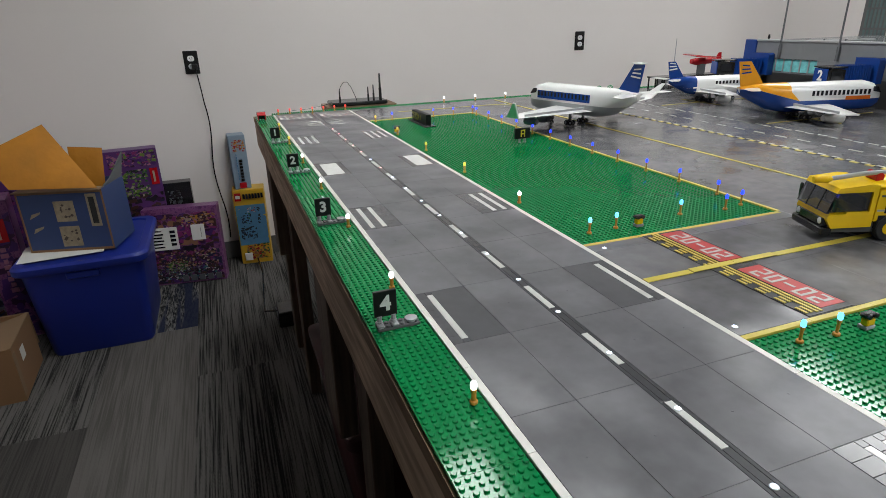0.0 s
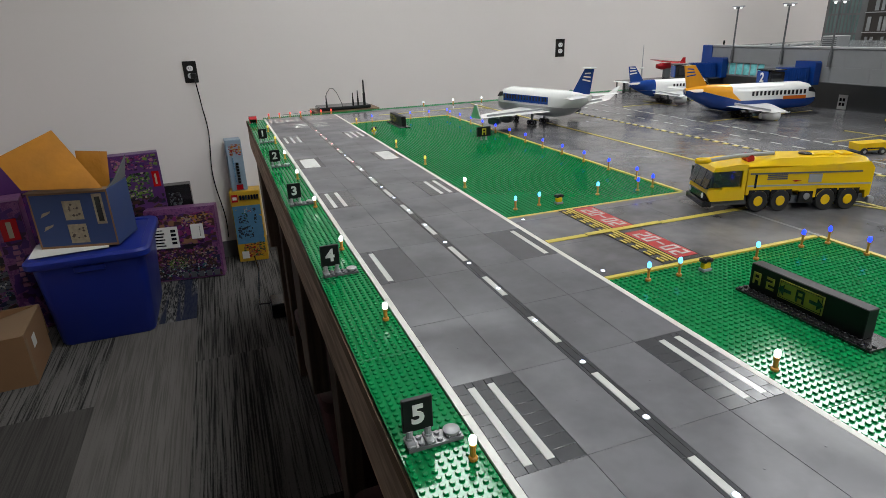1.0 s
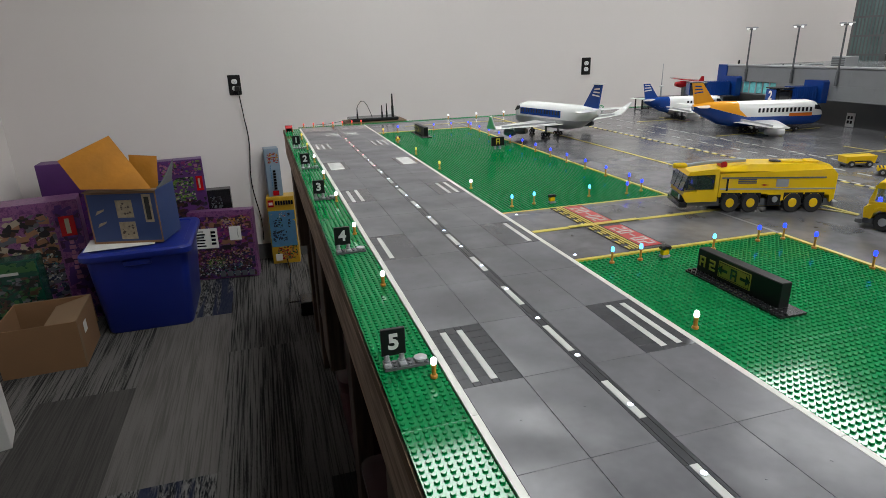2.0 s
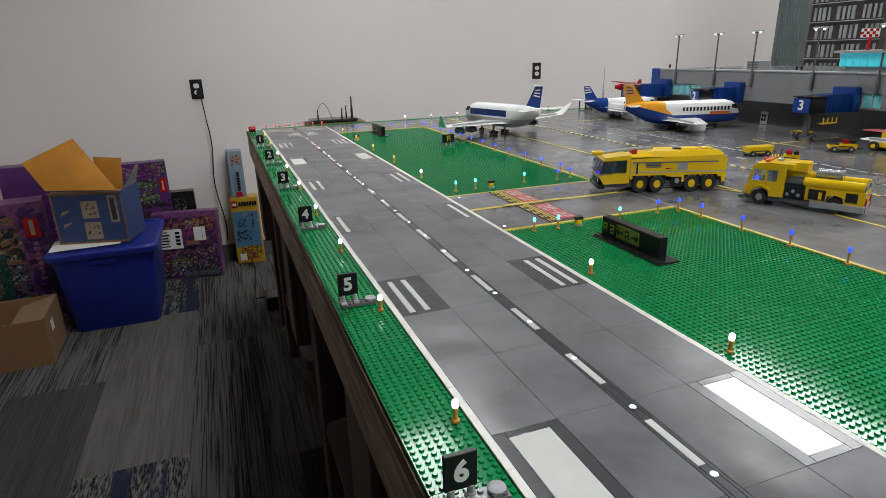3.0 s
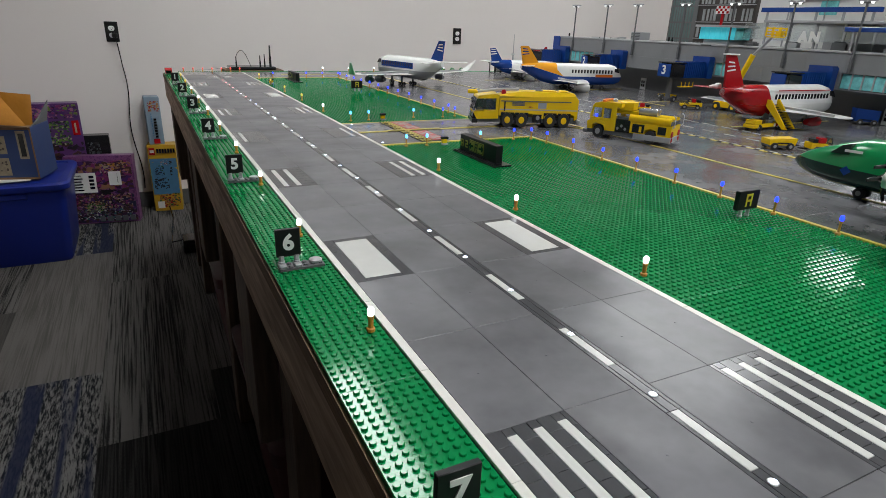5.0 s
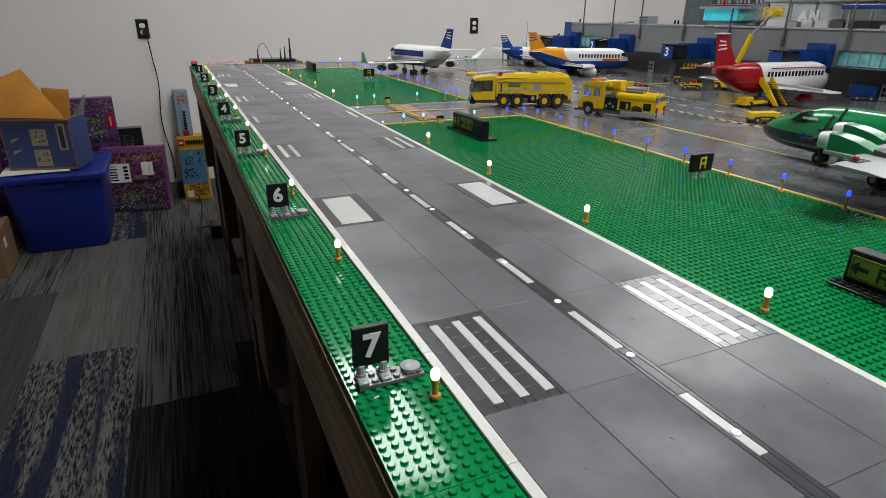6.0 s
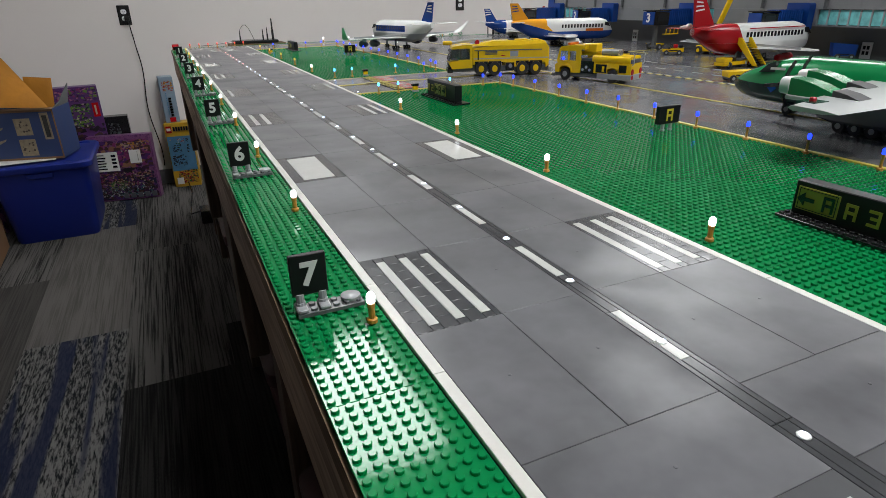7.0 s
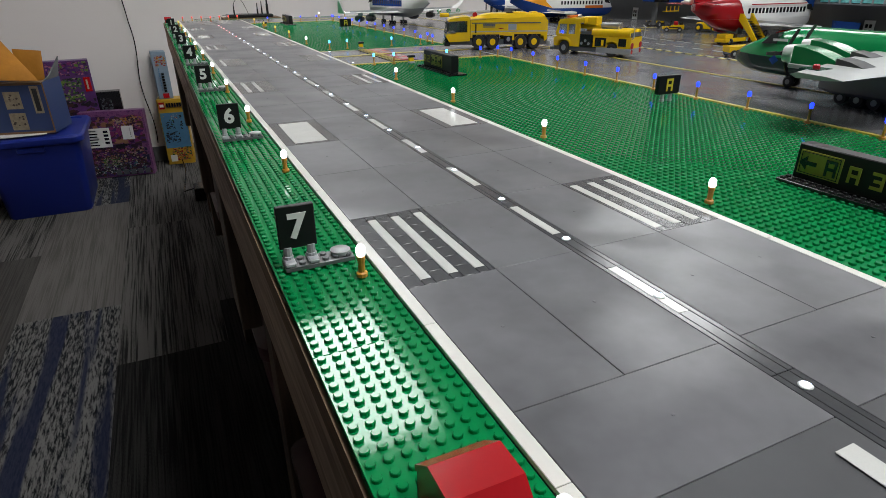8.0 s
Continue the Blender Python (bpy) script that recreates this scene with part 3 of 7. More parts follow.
# service road: checked near edge, dashed middle, checked far edge
for k in range(100):
    y = TY0 + 0.0345 * k
    line(1.174, y, 1.174, y + 0.0165, "yellowline", 0.011)
    line(1.184, y + 0.017, 1.184, y + 0.0335, "whitetile", 0.008)
    line(1.176, y + 0.0345 / 2, 1.176, y + 0.0335, "darktile", 0.006)
    line(1.386 + 0.006 * (k % 2), y, 1.386 + 0.006 * (k % 2), y + 0.024, "whitetile", 0.006)
    if k % 2 == 0:
        line(1.286, y, 1.286, y + 0.034, "whitetile", 0.006)
for y in (1.51, 2.04, 2.47, 2.93):
    line(1.42, y, 1.88, y, "yellowline", 0.005)
    line(1.60, y - 0.1, 1.60, y + 0.1, "yellowline", 0.005)

# ---- lights along the runway and taxiway ----
BULB_WHITE = glowing("lit_white_bulb", (0.95, 0.97, 1.0), 4.5)
BULB_AMBER = glowing("lit_amber_bulb", (1.0, 0.62, 0.10), 0.8, (0.8, 0.5, 0.1))
BULB_RED = glowing("lit_red_bulb", (1.0, 0.05, 0.04), 1.5, (0.8, 0.1, 0.1))
BULB_BLUE = glowing("lit_blue_bulb", (0.008, 0.024, 1.0), 4.8, (0.02, 0.05, 0.5))
BULB_CYAN = glowing("lit_pale_blue_bulb", (0.08, 0.42, 1.0), 4.0, (0.05, 0.2, 0.4))


def edge_light(name, label, glow, tall=1.0):
    o = thing(name, label, "runway light", pose(0, 0, 0), name.replace("_", " ") + "s")
    z = -0.0013
    part("base", Geo().turned((0, 0, z), [(0.0039, 0), (0.0039, 0.0024), (0.0034, 0.0030), (0.0026, 0.0034)], 10), M["gold"], o)
    top, r = 0.0122 * tall, 0.0024 if tall < 1.3 else 0.0017
    w = 1.0 if tall < 1.3 else 0.86
    part("stem", Geo().turned((0, 0, z), [(r, 0.003), (r, top - 0.0032), (0.0029 * w, top - 0.0030), (0.0029 * w, top)], 10), M["gold"], o)
    part("bulb", Geo().turned((0, 0, z + top), [(0.0022 * w, 0), (0.0031 * w, 0.0012), (0.0033 * w, 0.004), (0.0030 * w, 0.0062), (0.0018 * w, 0.0078), (0.0004, 0.0082)], 10), glow, o, "glowing bulb")
    return o


white_light = edge_light("edge_light", "lit white runway edge light on an ochre post", BULB_WHITE, 1.2)
amber_light = edge_light("amber_edge_light", "dim amber runway edge light on an ochre post", BULB_AMBER, 1.2)
red_light = edge_light("red_end_light", "lit red runway end light on an ochre post", BULB_RED, 1.1)
blue_light = edge_light("taxiway_light", "lit blue taxiway light on an ochre post", BULB_BLUE, 1.6)
cyan_light = edge_light("pale_taxiway_light", "lit pale blue taxiway light on an ochre post", BULB_CYAN, 1.5)
spots = {white_light: [], amber_light: [], red_light: [], blue_light: [], cyan_light: []}
for k in range(-1, 11):
    y = 0.532 + 0.256 * k
    for x in (0.052, 0.368):
        if x > 0.1 and 1.5 < y < 1.9:
            continue
        kind = amber_light if y > (2.6 if x < 0.1 else 2.2) else white_light
        spots[kind].append((x, y if k >= 0 else 0.308))
for k in range(7):
    spots[red_light].append((0.085 + 0.042 * k, 3.43))
for k in range(12):
    spots[blue_light].append((0.728, 0.408 + 0.096 * k))
spots[blue_light] += [(0.676, 1.524), (0.722, 1.518), (0.668, 1.885), (0.711, 1.893)]
for k in range(12):
    spots[blue_light].append((0.724, 1.960 + 0.100 * k))
for k in range(5):
    spots[blue_light].append((0.43 + 0.075 * k, 3.106))
spots[cyan_light] += [(0.398, 1.520), (0.445, 1.516), (0.580, 1.516), (0.390, 1.879), (0.442, 1.883), (0.580, 1.895)]
for k in range(6):
    spots[white_light].append((0.75 + 0.14 * k, 3.445))
for kind, where in spots.items():
    for n, (x, y) in enumerate(where):
        if n == 0:
            kind.matrix_basis = pose(x, y, T)
        else:
            copy_thing(kind, pose(x, y, T))

flush = thing("centreline_light", "lit white flush light set in the runway centre line", "runway light", pose(0.208, CENTRE_LIGHTS[0], T + 0.0002), "centreline lights")
part("bezel", Geo().turned((0, 0, 0), [(0.0036, 0), (0.0036, 0.0003), (0.0032, 0.0006)], 12), M["whitetile"], flush)
part("lens", Geo().turned((0, 0, 0), [(0.0027, 0.0004), (0.0025, 0.0009), (0.0016, 0.0013), (0.0003, 0.0015)], 12), glowing("lit_flush_lens", (0.62, 0.72, 1.0), 5.0), flush, "glowing clear lens")
red_flush = thing("red_centreline_light", "lit red flush light near the runway end", "runway light", pose(0.208, CENTRE_LIGHTS[-1], T + 0.0002), "red centreline lights")
part("bezel", Geo().turned((0, 0, 0), [(0.0036, 0), (0.0036, 0.0003), (0.0032, 0.0006)], 12), M["whitetile"], red_flush)
part("lens", Geo().turned((0, 0, 0), [(0.0027, 0.0004), (0.0025, 0.0009), (0.0016, 0.0013), (0.0003, 0.0015)], 12), glowing("lit_red_flush_lens", (1.0, 0.16, 0.16), 3.0), red_flush, "glowing red lens")
for k, y in enumerate(CENTRE_LIGHTS[1:-1]):
    copy_thing(red_flush if y > 2.65 or (y > 2.25 and k % 2) else flush, pose(0.208, y, T + 0.0002))
for x, y in ((0.362, 1.568), (0.372, 1.815)):
    copy_thing(flush, pose(x, y, T + 0.0002))

# ---- signs ----
NUMBER_WHITE = surface("white_print", (0.72, 0.72, 0.70), 0.45, var=0.04)
SIGN_YELLOW = surface("olive_yellow_print", (0.36, 0.31, 0.03), 0.35, var=0.08)
SIGN_BRIGHT = surface("bright_yellow_print", (0.62, 0.48, 0.03), 0.4, var=0.05)


def number_sign(text, y):
    o = thing("distance_sign", "black sign with the white number %s on a grey stand" % text, "runway sign", pose(0.007, y, T - 0.0014), "distance signs")
    base = part("stand_plate", Geo().box(0, 0, 0, 0.048, 0.016, 0.0032, 0.0003), M["dgrey"], o)
    part("studs", Geo().studs(6, 2, 0, 0, 0.0032, skip=lambda i, j: i in (0, 2) or (i > 3 and j == 1)), M["dgrey"], base)
    for x in (0.004, 0.020):
        g = Geo().box(x - 0.0038, 0.0005, 0.0032, x + 0.0038, 0.0155, 0.0062, 0.0008)
        g.turned((x, 0.010, 0.0062), [(0.0036, 0), (0.0036, 0.002), (0.0030, 0.0022), (0.0030, 0.0085)], 10)
        part("foot", g, M["grey"], o)
    part("disc", Geo().turned((0.040, 0.009, 0.0036), [(0.0068, 0), (0.0072, 0.0012), (0.0072, 0.0028), (0.0066, 0.0032)], 18), M["grey"], o, "round light grey tile")
    board = part("board", Geo().box(-0.001, 0.0085, 0.0136, 0.0245, 0.0128, 0.0440, 0.0005), M["signblack"], o, "satin black board")
    lettering("number", text, 0.024, NUMBER_WHITE, board, pose(0.01175, 0.0082, 0.0288, 90, 0, 0), 0.035)
    return o


for k in range(7):
    number_sign(str(7 - k), 0.557 + 0.384 * k)


BARS = {  # block letters as bars: left, bottom, right, top in parts of the letter's box
    "A": ((0, 0, 0.22, 1), (0.78, 0, 1, 1), (0.22, 0.82, 0.78, 1), (0.22, 0.36, 0.78, 0.54)),
    "1": ((0.40, 0, 0.62, 1),),
    "2": ((0, 0, 1, 0.18), (0, 0.41, 1, 0.59), (0, 0.82, 1, 1), (0, 0.18, 0.22, 0.41), (0.78, 0.59, 1, 0.82)),
    "3": ((0, 0, 1, 0.18), (0.2, 0.41, 1, 0.59), (0, 0.82, 1, 1), (0.78, 0.18, 1, 0.41), (0.78, 0.59, 1, 0.82)),
}


def bar_letter(ch, w, h, mat, parent, m):
    g = Geo()
    for a, b, c, d in BARS[ch]:
        g.box((a - 0.5) * w, (b - 0.5) * h, 0, (c - 0.5) * w, (d - 0.5) * h, 0.0008)
    ob = part("letter", g, mat, parent, smooth=0)
    ob.matrix_basis = m
    return ob


def direction_sign(y_far, cells, label):
    """Long lit sign beside the runway that faces the runway; cells run from its far end: (text, yellow ground)."""
    o = thing("taxiway_sign", label, "runway sign", pose(0.486, y_far, T - 0.0014), "taxiway signs")
    n = 20
    plate = part("stand_plate", Geo().box(-0.010, -n * S + 0.016, 0, 0.030, 0.024, 0.0032, 0.0003), M["black"], o)
    part("studs", Geo().studs(2, n + 1, -0.010, -n * S + 0.016, 0.0032), M["black"], plate)
    body = part("case", Geo().box(0.004, -0.126, 0.0034, 0.020, 0.018, 0.0370, 0.0008), M["signblack"], o, "black sign case")
    y = 0.016
    for text, ground, wide in cells:
        if ground:
            part("face_plate", Geo().box(0.0028, y - wide + 0.002, 0.0095, 0.0042, y - 0.002, 0.0318), SIGN_YELLOW, body, "yellow face", smooth=0)
            for a, b, c, d in ((0.0035, 0.0106, wide - 0.0035, 0.0113), (0.0035, 0.0300, wide - 0.0035, 0.0307), (0.0035, 0.0113, 0.0042, 0.0300), (wide - 0.0042, 0.0113, wide - 0.0035, 0.0300)):
                part("face_border", Geo().box(0.0024, y - c, b, 0.0029, y - a, d), M["black"], body, smooth=0)
        for q, ch in enumerate(text):
            w = wide / len(text)
            yc = y - w * (q + 0.5)
            ink = M["black"] if ground else SIGN_YELLOW
            if ch in "<>":
                s = 1 if ch == "<" else -1
                g = Geo()
                g.slab([(yc + s * 0.0085, 0.0205), (yc + s * 0.001, 0.0272), (yc + s * 0.001, 0.0224), (yc - s * 0.0085, 0.0224), (yc - s * 0.0085, 0.0186), (yc + s * 0.001, 0.0186), (yc + s * 0.001, 0.0138)][::s], 0.0020, 0.0030, "X")
                part("arrow", g, ink, body, smooth=0)
            else:
                bar_letter(ch, 0.0105, 0.0150, ink, body, pose(0.0030, yc, 0.0205, 90, 0, -90))
        y -= wide
    return o


direction_sign(1.428, (("A2", False, 0.038), ("<A>", True, 0.060)), "black taxiway sign reading A2 and A with arrows")
direction_sign(0.526, (("<A", True, 0.044), ("A3", False, 0.040)), "black taxiway sign reading A with an arrow and A3")
direction_sign(3.05, (("<A>", True, 0.060), ("A1", False, 0.038)), "black far taxiway sign with yellow faces")


def letter_sign(x, y, text="A"):
    o = thing("letter_sign", "small black sign with a yellow letter on grey feet", "runway sign", pose(x, y, T - 0.0014), "letter signs")
    for a in (0.010, 0.026):
        part("foot", Geo().turned((a, 0.004, 0), [(0.0038, 0), (0.0038, 0.003), (0.003, 0.0032), (0.003, 0.012)], 10), M["grey"], o)
    board = part("board", Geo().box(-0.004, 0.0, 0.0115, 0.040, 0.0075, 0.0400, 0.0006), M["signblack"], o)
    bar_letter(text, 0.013, 0.019, SIGN_BRIGHT, board, pose(0.018, -0.0001, 0.0258, 90, 0, 0))
    return o


letter_sign(0.656, 0.895)
letter_sign(0.618, 2.555)


def guard_light(x, y):
    o = thing("guard_light", "small yellow and black runway guard light on the grass plate", "runway light", pose(x, y, T - 0.0014), "guard lights")
    part("foot", Geo().box(-0.006, -0.004, 0, 0.008, 0.006, 0.004, 0.0005), M["grey"], o)
    part("housing", Geo().box(-0.006, -0.004, 0.0042, 0.006, 0.004, 0.0125, 0.0012), M["yellow"], o)
    part("hood", Geo().box(-0.008, -0.003, 0.0127, 0.008, 0.006, 0.0185, 0.0015), M["black"], o)
    for s in (-0.005, 0.005):
        part("lamp", Geo().turned((s, -0.003, 0.0160), [(0.0032, 0.0), (0.0030, -0.002), (0.0012, -0.003)], 10, "Y"), M["black"], o)
    return o


for x, y in ((0.487, 1.514), (0.480, 1.876), (0.372, 2.86), (0.38, 2.88), (0.505, 3.035)):
    guard_light(x, y)


def end_marker(x, y, label):
    """Red hollow block with a sloped top."""
    o = thing("end_marker", label, "toy marker", pose(x, y, T - 0.0014), "end markers")
    g = Geo()
    g.slab([(-0.018, 0.0), (0.018, 0.0), (0.018, 0.016), (0.006, 0.026), (-0.010, 0.026), (-0.018, 0.018)], 0.0, 0.003, "X")
    part("side_wall", g, M["red"], o)
    g = Geo()
    g.slab([(-0.018, 0.0), (0.018, 0.0), (0.018, 0.016), (0.006, 0.026), (-0.010, 0.026), (-0.018, 0.018)], 0.025, 0.028, "X")
    part("side_wall", g, M["red"], o)
    part("roof", Geo().slab([(-0.0185, 0.0178), (-0.0105, 0.0265), (0.0065, 0.0265), (0.0185, 0.0165), (0.0185, 0.0135), (0.0055, 0.0235), (-0.0095, 0.0235), (-0.0185, 0.0150)], -0.0006, 0.0286, "X"), M["red"], o, "sloped red top")
    part("back_wall", Geo().box(0.003, 0.0100, 0.0, 0.025, 0.0130, 0.0165), M["black"], o)
    return o


end_marker(0.015, 0.330, "red plastic runway end marker block")
end_marker(0.004, 3.350, "red plastic runway end marker block")

# ---- router at the far edge ----
router = thing("network_router", "black wireless router with antennas behind the runway end", "router", pose(0.30, 3.492, T))
part("case", Geo().box(0, 0, 0.004, 0.225, 0.12, 0.019, 0.004), M["black"], router)
part("shelf", Geo().box(-0.02, -0.003, -0.020, 0.26, 0.15, 0.003), PLY, router, "plywood shelf piece", smooth=0)
for x, h, r in ((0.035, 0.045, 0.004), (0.150, 0.050, 0.004), (0.172, 0.058, 0.004), (0.200, 0.100, 0.006)):
    part("antenna", Geo().turned((x, 0.02, 0.019), [(r, 0), (r, h * 0.45), (r * 0.75, h * 0.5), (r * 0.55, h), (r * 0.2, h + 0.004)], 10), M["black"], router)
for pts in ([(0.035, 0.02, 0.063)] + [(0.035 + 0.07 * u, 0.03, 0.065 + 0.04 * math.sin(math.pi * u) - 0.045 * u * u) for u in (0.1, 0.3, 0.5, 0.7, 0.9, 1.0)],
            [(0.0, 0.01, 0.02), (-0.05, 0.0, 0.012), (-0.10, -0.01, 0.006), (-0.16, -0.01, 0.004)]):
    part("cable", Geo().tube(pts, 0.0014, 5), M["black"], router)

# ---- aircraft ----
def oval(x, w, zlo, zhi, n=16, power=2.6, y=0.0):
    """A rounded cross section at x: half width w, from zlo to zhi."""
    zc, h = (zlo + zhi) / 2, (zhi - zlo) / 2
    ring = []
    for i in range(n):
        a = 2 * math.pi * i / n
        c, s = math.cos(a), math.sin(a)
        ring.append((x, y + w * math.copysign(abs(c) ** (2 / power), c), zc + h * math.copysign(abs(s) ** (2 / power), s)))
    return ring


def half_ovals(rows, cut, upper, n=9, power=2.6, grow=0.0, slant=0.0):
    """Open shells above or below the height cut, for two-coloured hulls."""
    rings = []
    for x, w, zlo, zhi in rows:
        zc, h = (zlo + zhi) / 2, (zhi - zlo) / 2
        level = cut(x) if callable(cut) else cut
        k = max(-0.98, min(0.98, (level - zc) / h))
        a0 = math.asin(math.copysign(abs(k) ** (power / 2), k))
        lo, hi = (a0, math.pi - a0) if upper else (math.pi - a0, 2 * math.pi + a0)
        ring = []
        for i in range(n):
            a = lo + (hi - lo) * i / (n - 1)
            c, s = math.cos(a), math.sin(a)
            ring.append((x, (w + grow) * math.copysign(abs(c) ** (2 / power), c), zc + (h + grow) * math.copysign(abs(s) ** (2 / power), s)))
        if slant and not rings:
            ring = [(px - slant * (pz - level) / (zhi - level), py, pz) for px, py, pz in ring]
        rings.append(ring)
    return Geo().loft(rings)


def wheel(parent, x, y, z, r, w, rim="grey", name="wheel"):
    """A wheel with its axle along y: tyre and rim."""
    t = part(name, Geo().turned((x, y - w / 2, z), [(r * 0.45, w * 0.06), (r * 0.9, 0), (r, w * 0.15), (r, w * 0.85), (r * 0.9, w), (r * 0.45, w * 0.94)], 18, "Y"), M["tyre"], parent, "black rubber tyre")
    g = Geo()
    for s, d in ((-1, y - w / 2), (1, y + w / 2)):
        g.turned((x, d - 0.0006 * (1 - s) / 2, z), [(r * 0.46, 0), (r * 0.42, 0.0006), (r * 0.15, 0.0007)], 14, "Y")
    part("rim", g, M[rim], t)
    return t


def wing(parent, name, mat, x_root, y_root, x_tip, y_tip, chord_root, chord_tip, z_root, z_tip, thick=0.005, label=""):
    s = 1 if y_tip > y_root else -1
    rings = []
    for u in (0.0, 0.5, 1.0):
        x, y, z, c = x_root + (x_tip - x_root) * u, y_root + (y_tip - y_root) * u, z_root + (z_tip - z_root) * u, chord_root + (chord_tip - chord_root) * u
        t = thick * (1 - 0.45 * u)
        rings.append([(x, y, z), (x - c * 0.12, y, z + t * 0.5), (x - c * 0.7, y, z + t * 0.35), (x - c, y, z), (x - c * 0.7, y, z - t * 0.35), (x - c * 0.12, y, z - t * 0.5)])
    return part(name, Geo().loft(rings), M[mat], parent, label)


def fin(parent, mat, x0, z0, length, height, sweep, tip, thick=0.007, label=""):
    poly = [(x0, z0), (x0 - length, z0), (x0 - sweep - tip, z0 + height), (x0 - sweep, z0 + height)]
    return part("tail_fin", Geo().slab(poly, -thick / 2, thick / 2, "Y"), M[mat], parent, label)


def engine(parent, mat, x, y, z, length, r, front="dgrey"):
    e = part("engine", Geo().turned((x - length, y, z), [(r * 0.55, 0), (r * 0.9, length * 0.35), (r, length * 0.7), (r * 0.95, length), (r * 0.78, length), (r * 0.7, length * 0.85)], 14, "X"), M[mat], parent)
    part("fan", Geo().turned((x - length * 0.12, y, z), [(r * 0.72, 0), (r * 0.25, 0.001), (r * 0.02, 0.006)], 12, "X"), M[front], e)
    part("pylon", Geo().slab([(x - length * 0.2, z + r * 0.8), (x - length * 0.9, z + r * 0.8), (x - length * 0.9, z + r + 0.012), (x - length * 0.4, z + r + 0.012)], y - 0.003, y + 0.003, "Y"), M["grey"], e)
    return e


def airliner(name, label, m, L, R, zc, hull, belly, stripe, tail, wing_mat, span, fin_h, engines, tail_from=0.0, logo="white", cone="white", winglets=None, tail_hull=None, span_x=0.46, gear=True, tee=False, wide=0.78, tail_belly=None, slant=0.0, glazed=-0.10, trim=(-0.5, 0.0, 0.0045), rise=0.0, chord=0.135):
    """A brick-built airliner. Local x runs towards its nose, which is at x = L / 2; the hull's middle is at height zc."""
    o = thing(name, label, "toy airplane", m, "airliners")
    h = L / 2
    Q = R * wide
    rows = [(h, Q * 0.30, zc - R * 0.50, zc - R * 0.05), (h - 0.012, Q * 0.66, zc - R * 0.80, zc + R * 0.36), (h - 0.035, Q * 0.93, zc - R * 0.95, zc + R * 0.84), (h - 0.065, Q, zc - R, zc + R),
            (-h * 0.35, Q, zc - R, zc + R), (-h * 0.62, Q * 0.92, zc - R * 0.72, zc + R), (-h * 0.84, Q * 0.6, zc - R * 0.12, zc + R * 0.93), (-h, Q * 0.25, zc + R * 0.35, zc + R * 0.80)]
    cut = zc - R * 0.18
    body = part("fuselage", half_ovals(rows, cut, True), M[hull], o, "smooth upper hull")
    part("belly", half_ovals(rows, cut - 0.0002, False), M[belly], o, "lower hull")
    if tail_hull:
        edge = (lambda x: cut + rise * R * max(0.0, min(1.0, (-h * tail_from - x) / (h * 0.62)))) if rise else cut
        under = (lambda x: edge(x) - 0.0003) if rise else cut - 0.0003
        rr = [(-h * tail_from, Q, zc - R, zc + R)] + [r for r in rows if r[0] < -h * tail_from]
        part("tail_hull", half_ovals(rr, edge, True, grow=0.0008, slant=slant), M[tail_hull], o, "coloured tail section")
        if tail_belly:
            part("tail_belly", half_ovals(rr, under, False, grow=0.0008, slant=slant * 0.5), M[tail_belly], o, "coloured tail underside")
    # cockpit band and side windows
    for s in (-1, 1):
        g = Geo().slab([(h - 0.020, zc + R * 0.20), (h - 0.046, zc + R * 0.30), (h - 0.046, zc + R * 0.62), (h - 0.034, zc + R * 0.60)], s * (Q * 0.86), s * (Q * 0.985), "Y")
        part("cockpit_window", g, M["window"], body, smooth=0)
    first, last = h - 0.058, h * glazed
    pane = Geo().box(-0.0066, -0.0012, zc + R * 0.14, 0.0, 0.0012, zc + R * 0.46).mesh("side_window", M["window"], 0)
    for s in (-1, 1):
        for i in range(int((first - last) / 0.0142)):
            part("side_window", pane, None, body).location = (first - 0.0142 * i, s * Q * 1.005, 0)
    for s in (-1, 1):
        z = cut + trim[1] * R
        rail = Geo().box(h * trim[0], s * Q * 1.005 - 0.0009, z - trim[2] / 2, h - 0.055, s * Q * 1.005 + 0.0009, z + trim[2] / 2)
        part("side_stripe", rail, M[stripe], body, smooth=0)
    f = fin(o, tail, -h * 0.66, zc + R * 0.86, L * 0.16, fin_h, L * 0.115, L * 0.075)
    x0, z0 = -h * 0.66 - L * 0.15, zc + R + fin_h * 0.46
    for s in (-1, 1):
        for k in range(3):
            bar = Geo().slab([(x0 + 0.022 - 0.004 * k, z0 + 0.009 * k), (x0 - 0.010, z0 - 0.004 + 0.012 * k), (x0 - 0.010, z0 + 0.000 + 0.012 * k), (x0 + 0.020 - 0.004 * k, z0 + 0.004 + 0.009 * k)], s * 0.0036, s * 0.0045, "Y")
            part("emblem_bar", bar, M[logo], f, "plain curved bar", smooth=0)
    if tee:
        part("fin_cap", Geo().box(-h * 0.66 - L * 0.115 - L * 0.08, -0.012, zc + R * 0.86 + fin_h, -h * 0.66 - L * 0.11, 0.012, zc + R * 0.86 + fin_h + 0.0035, 0.001), M["white"], f)
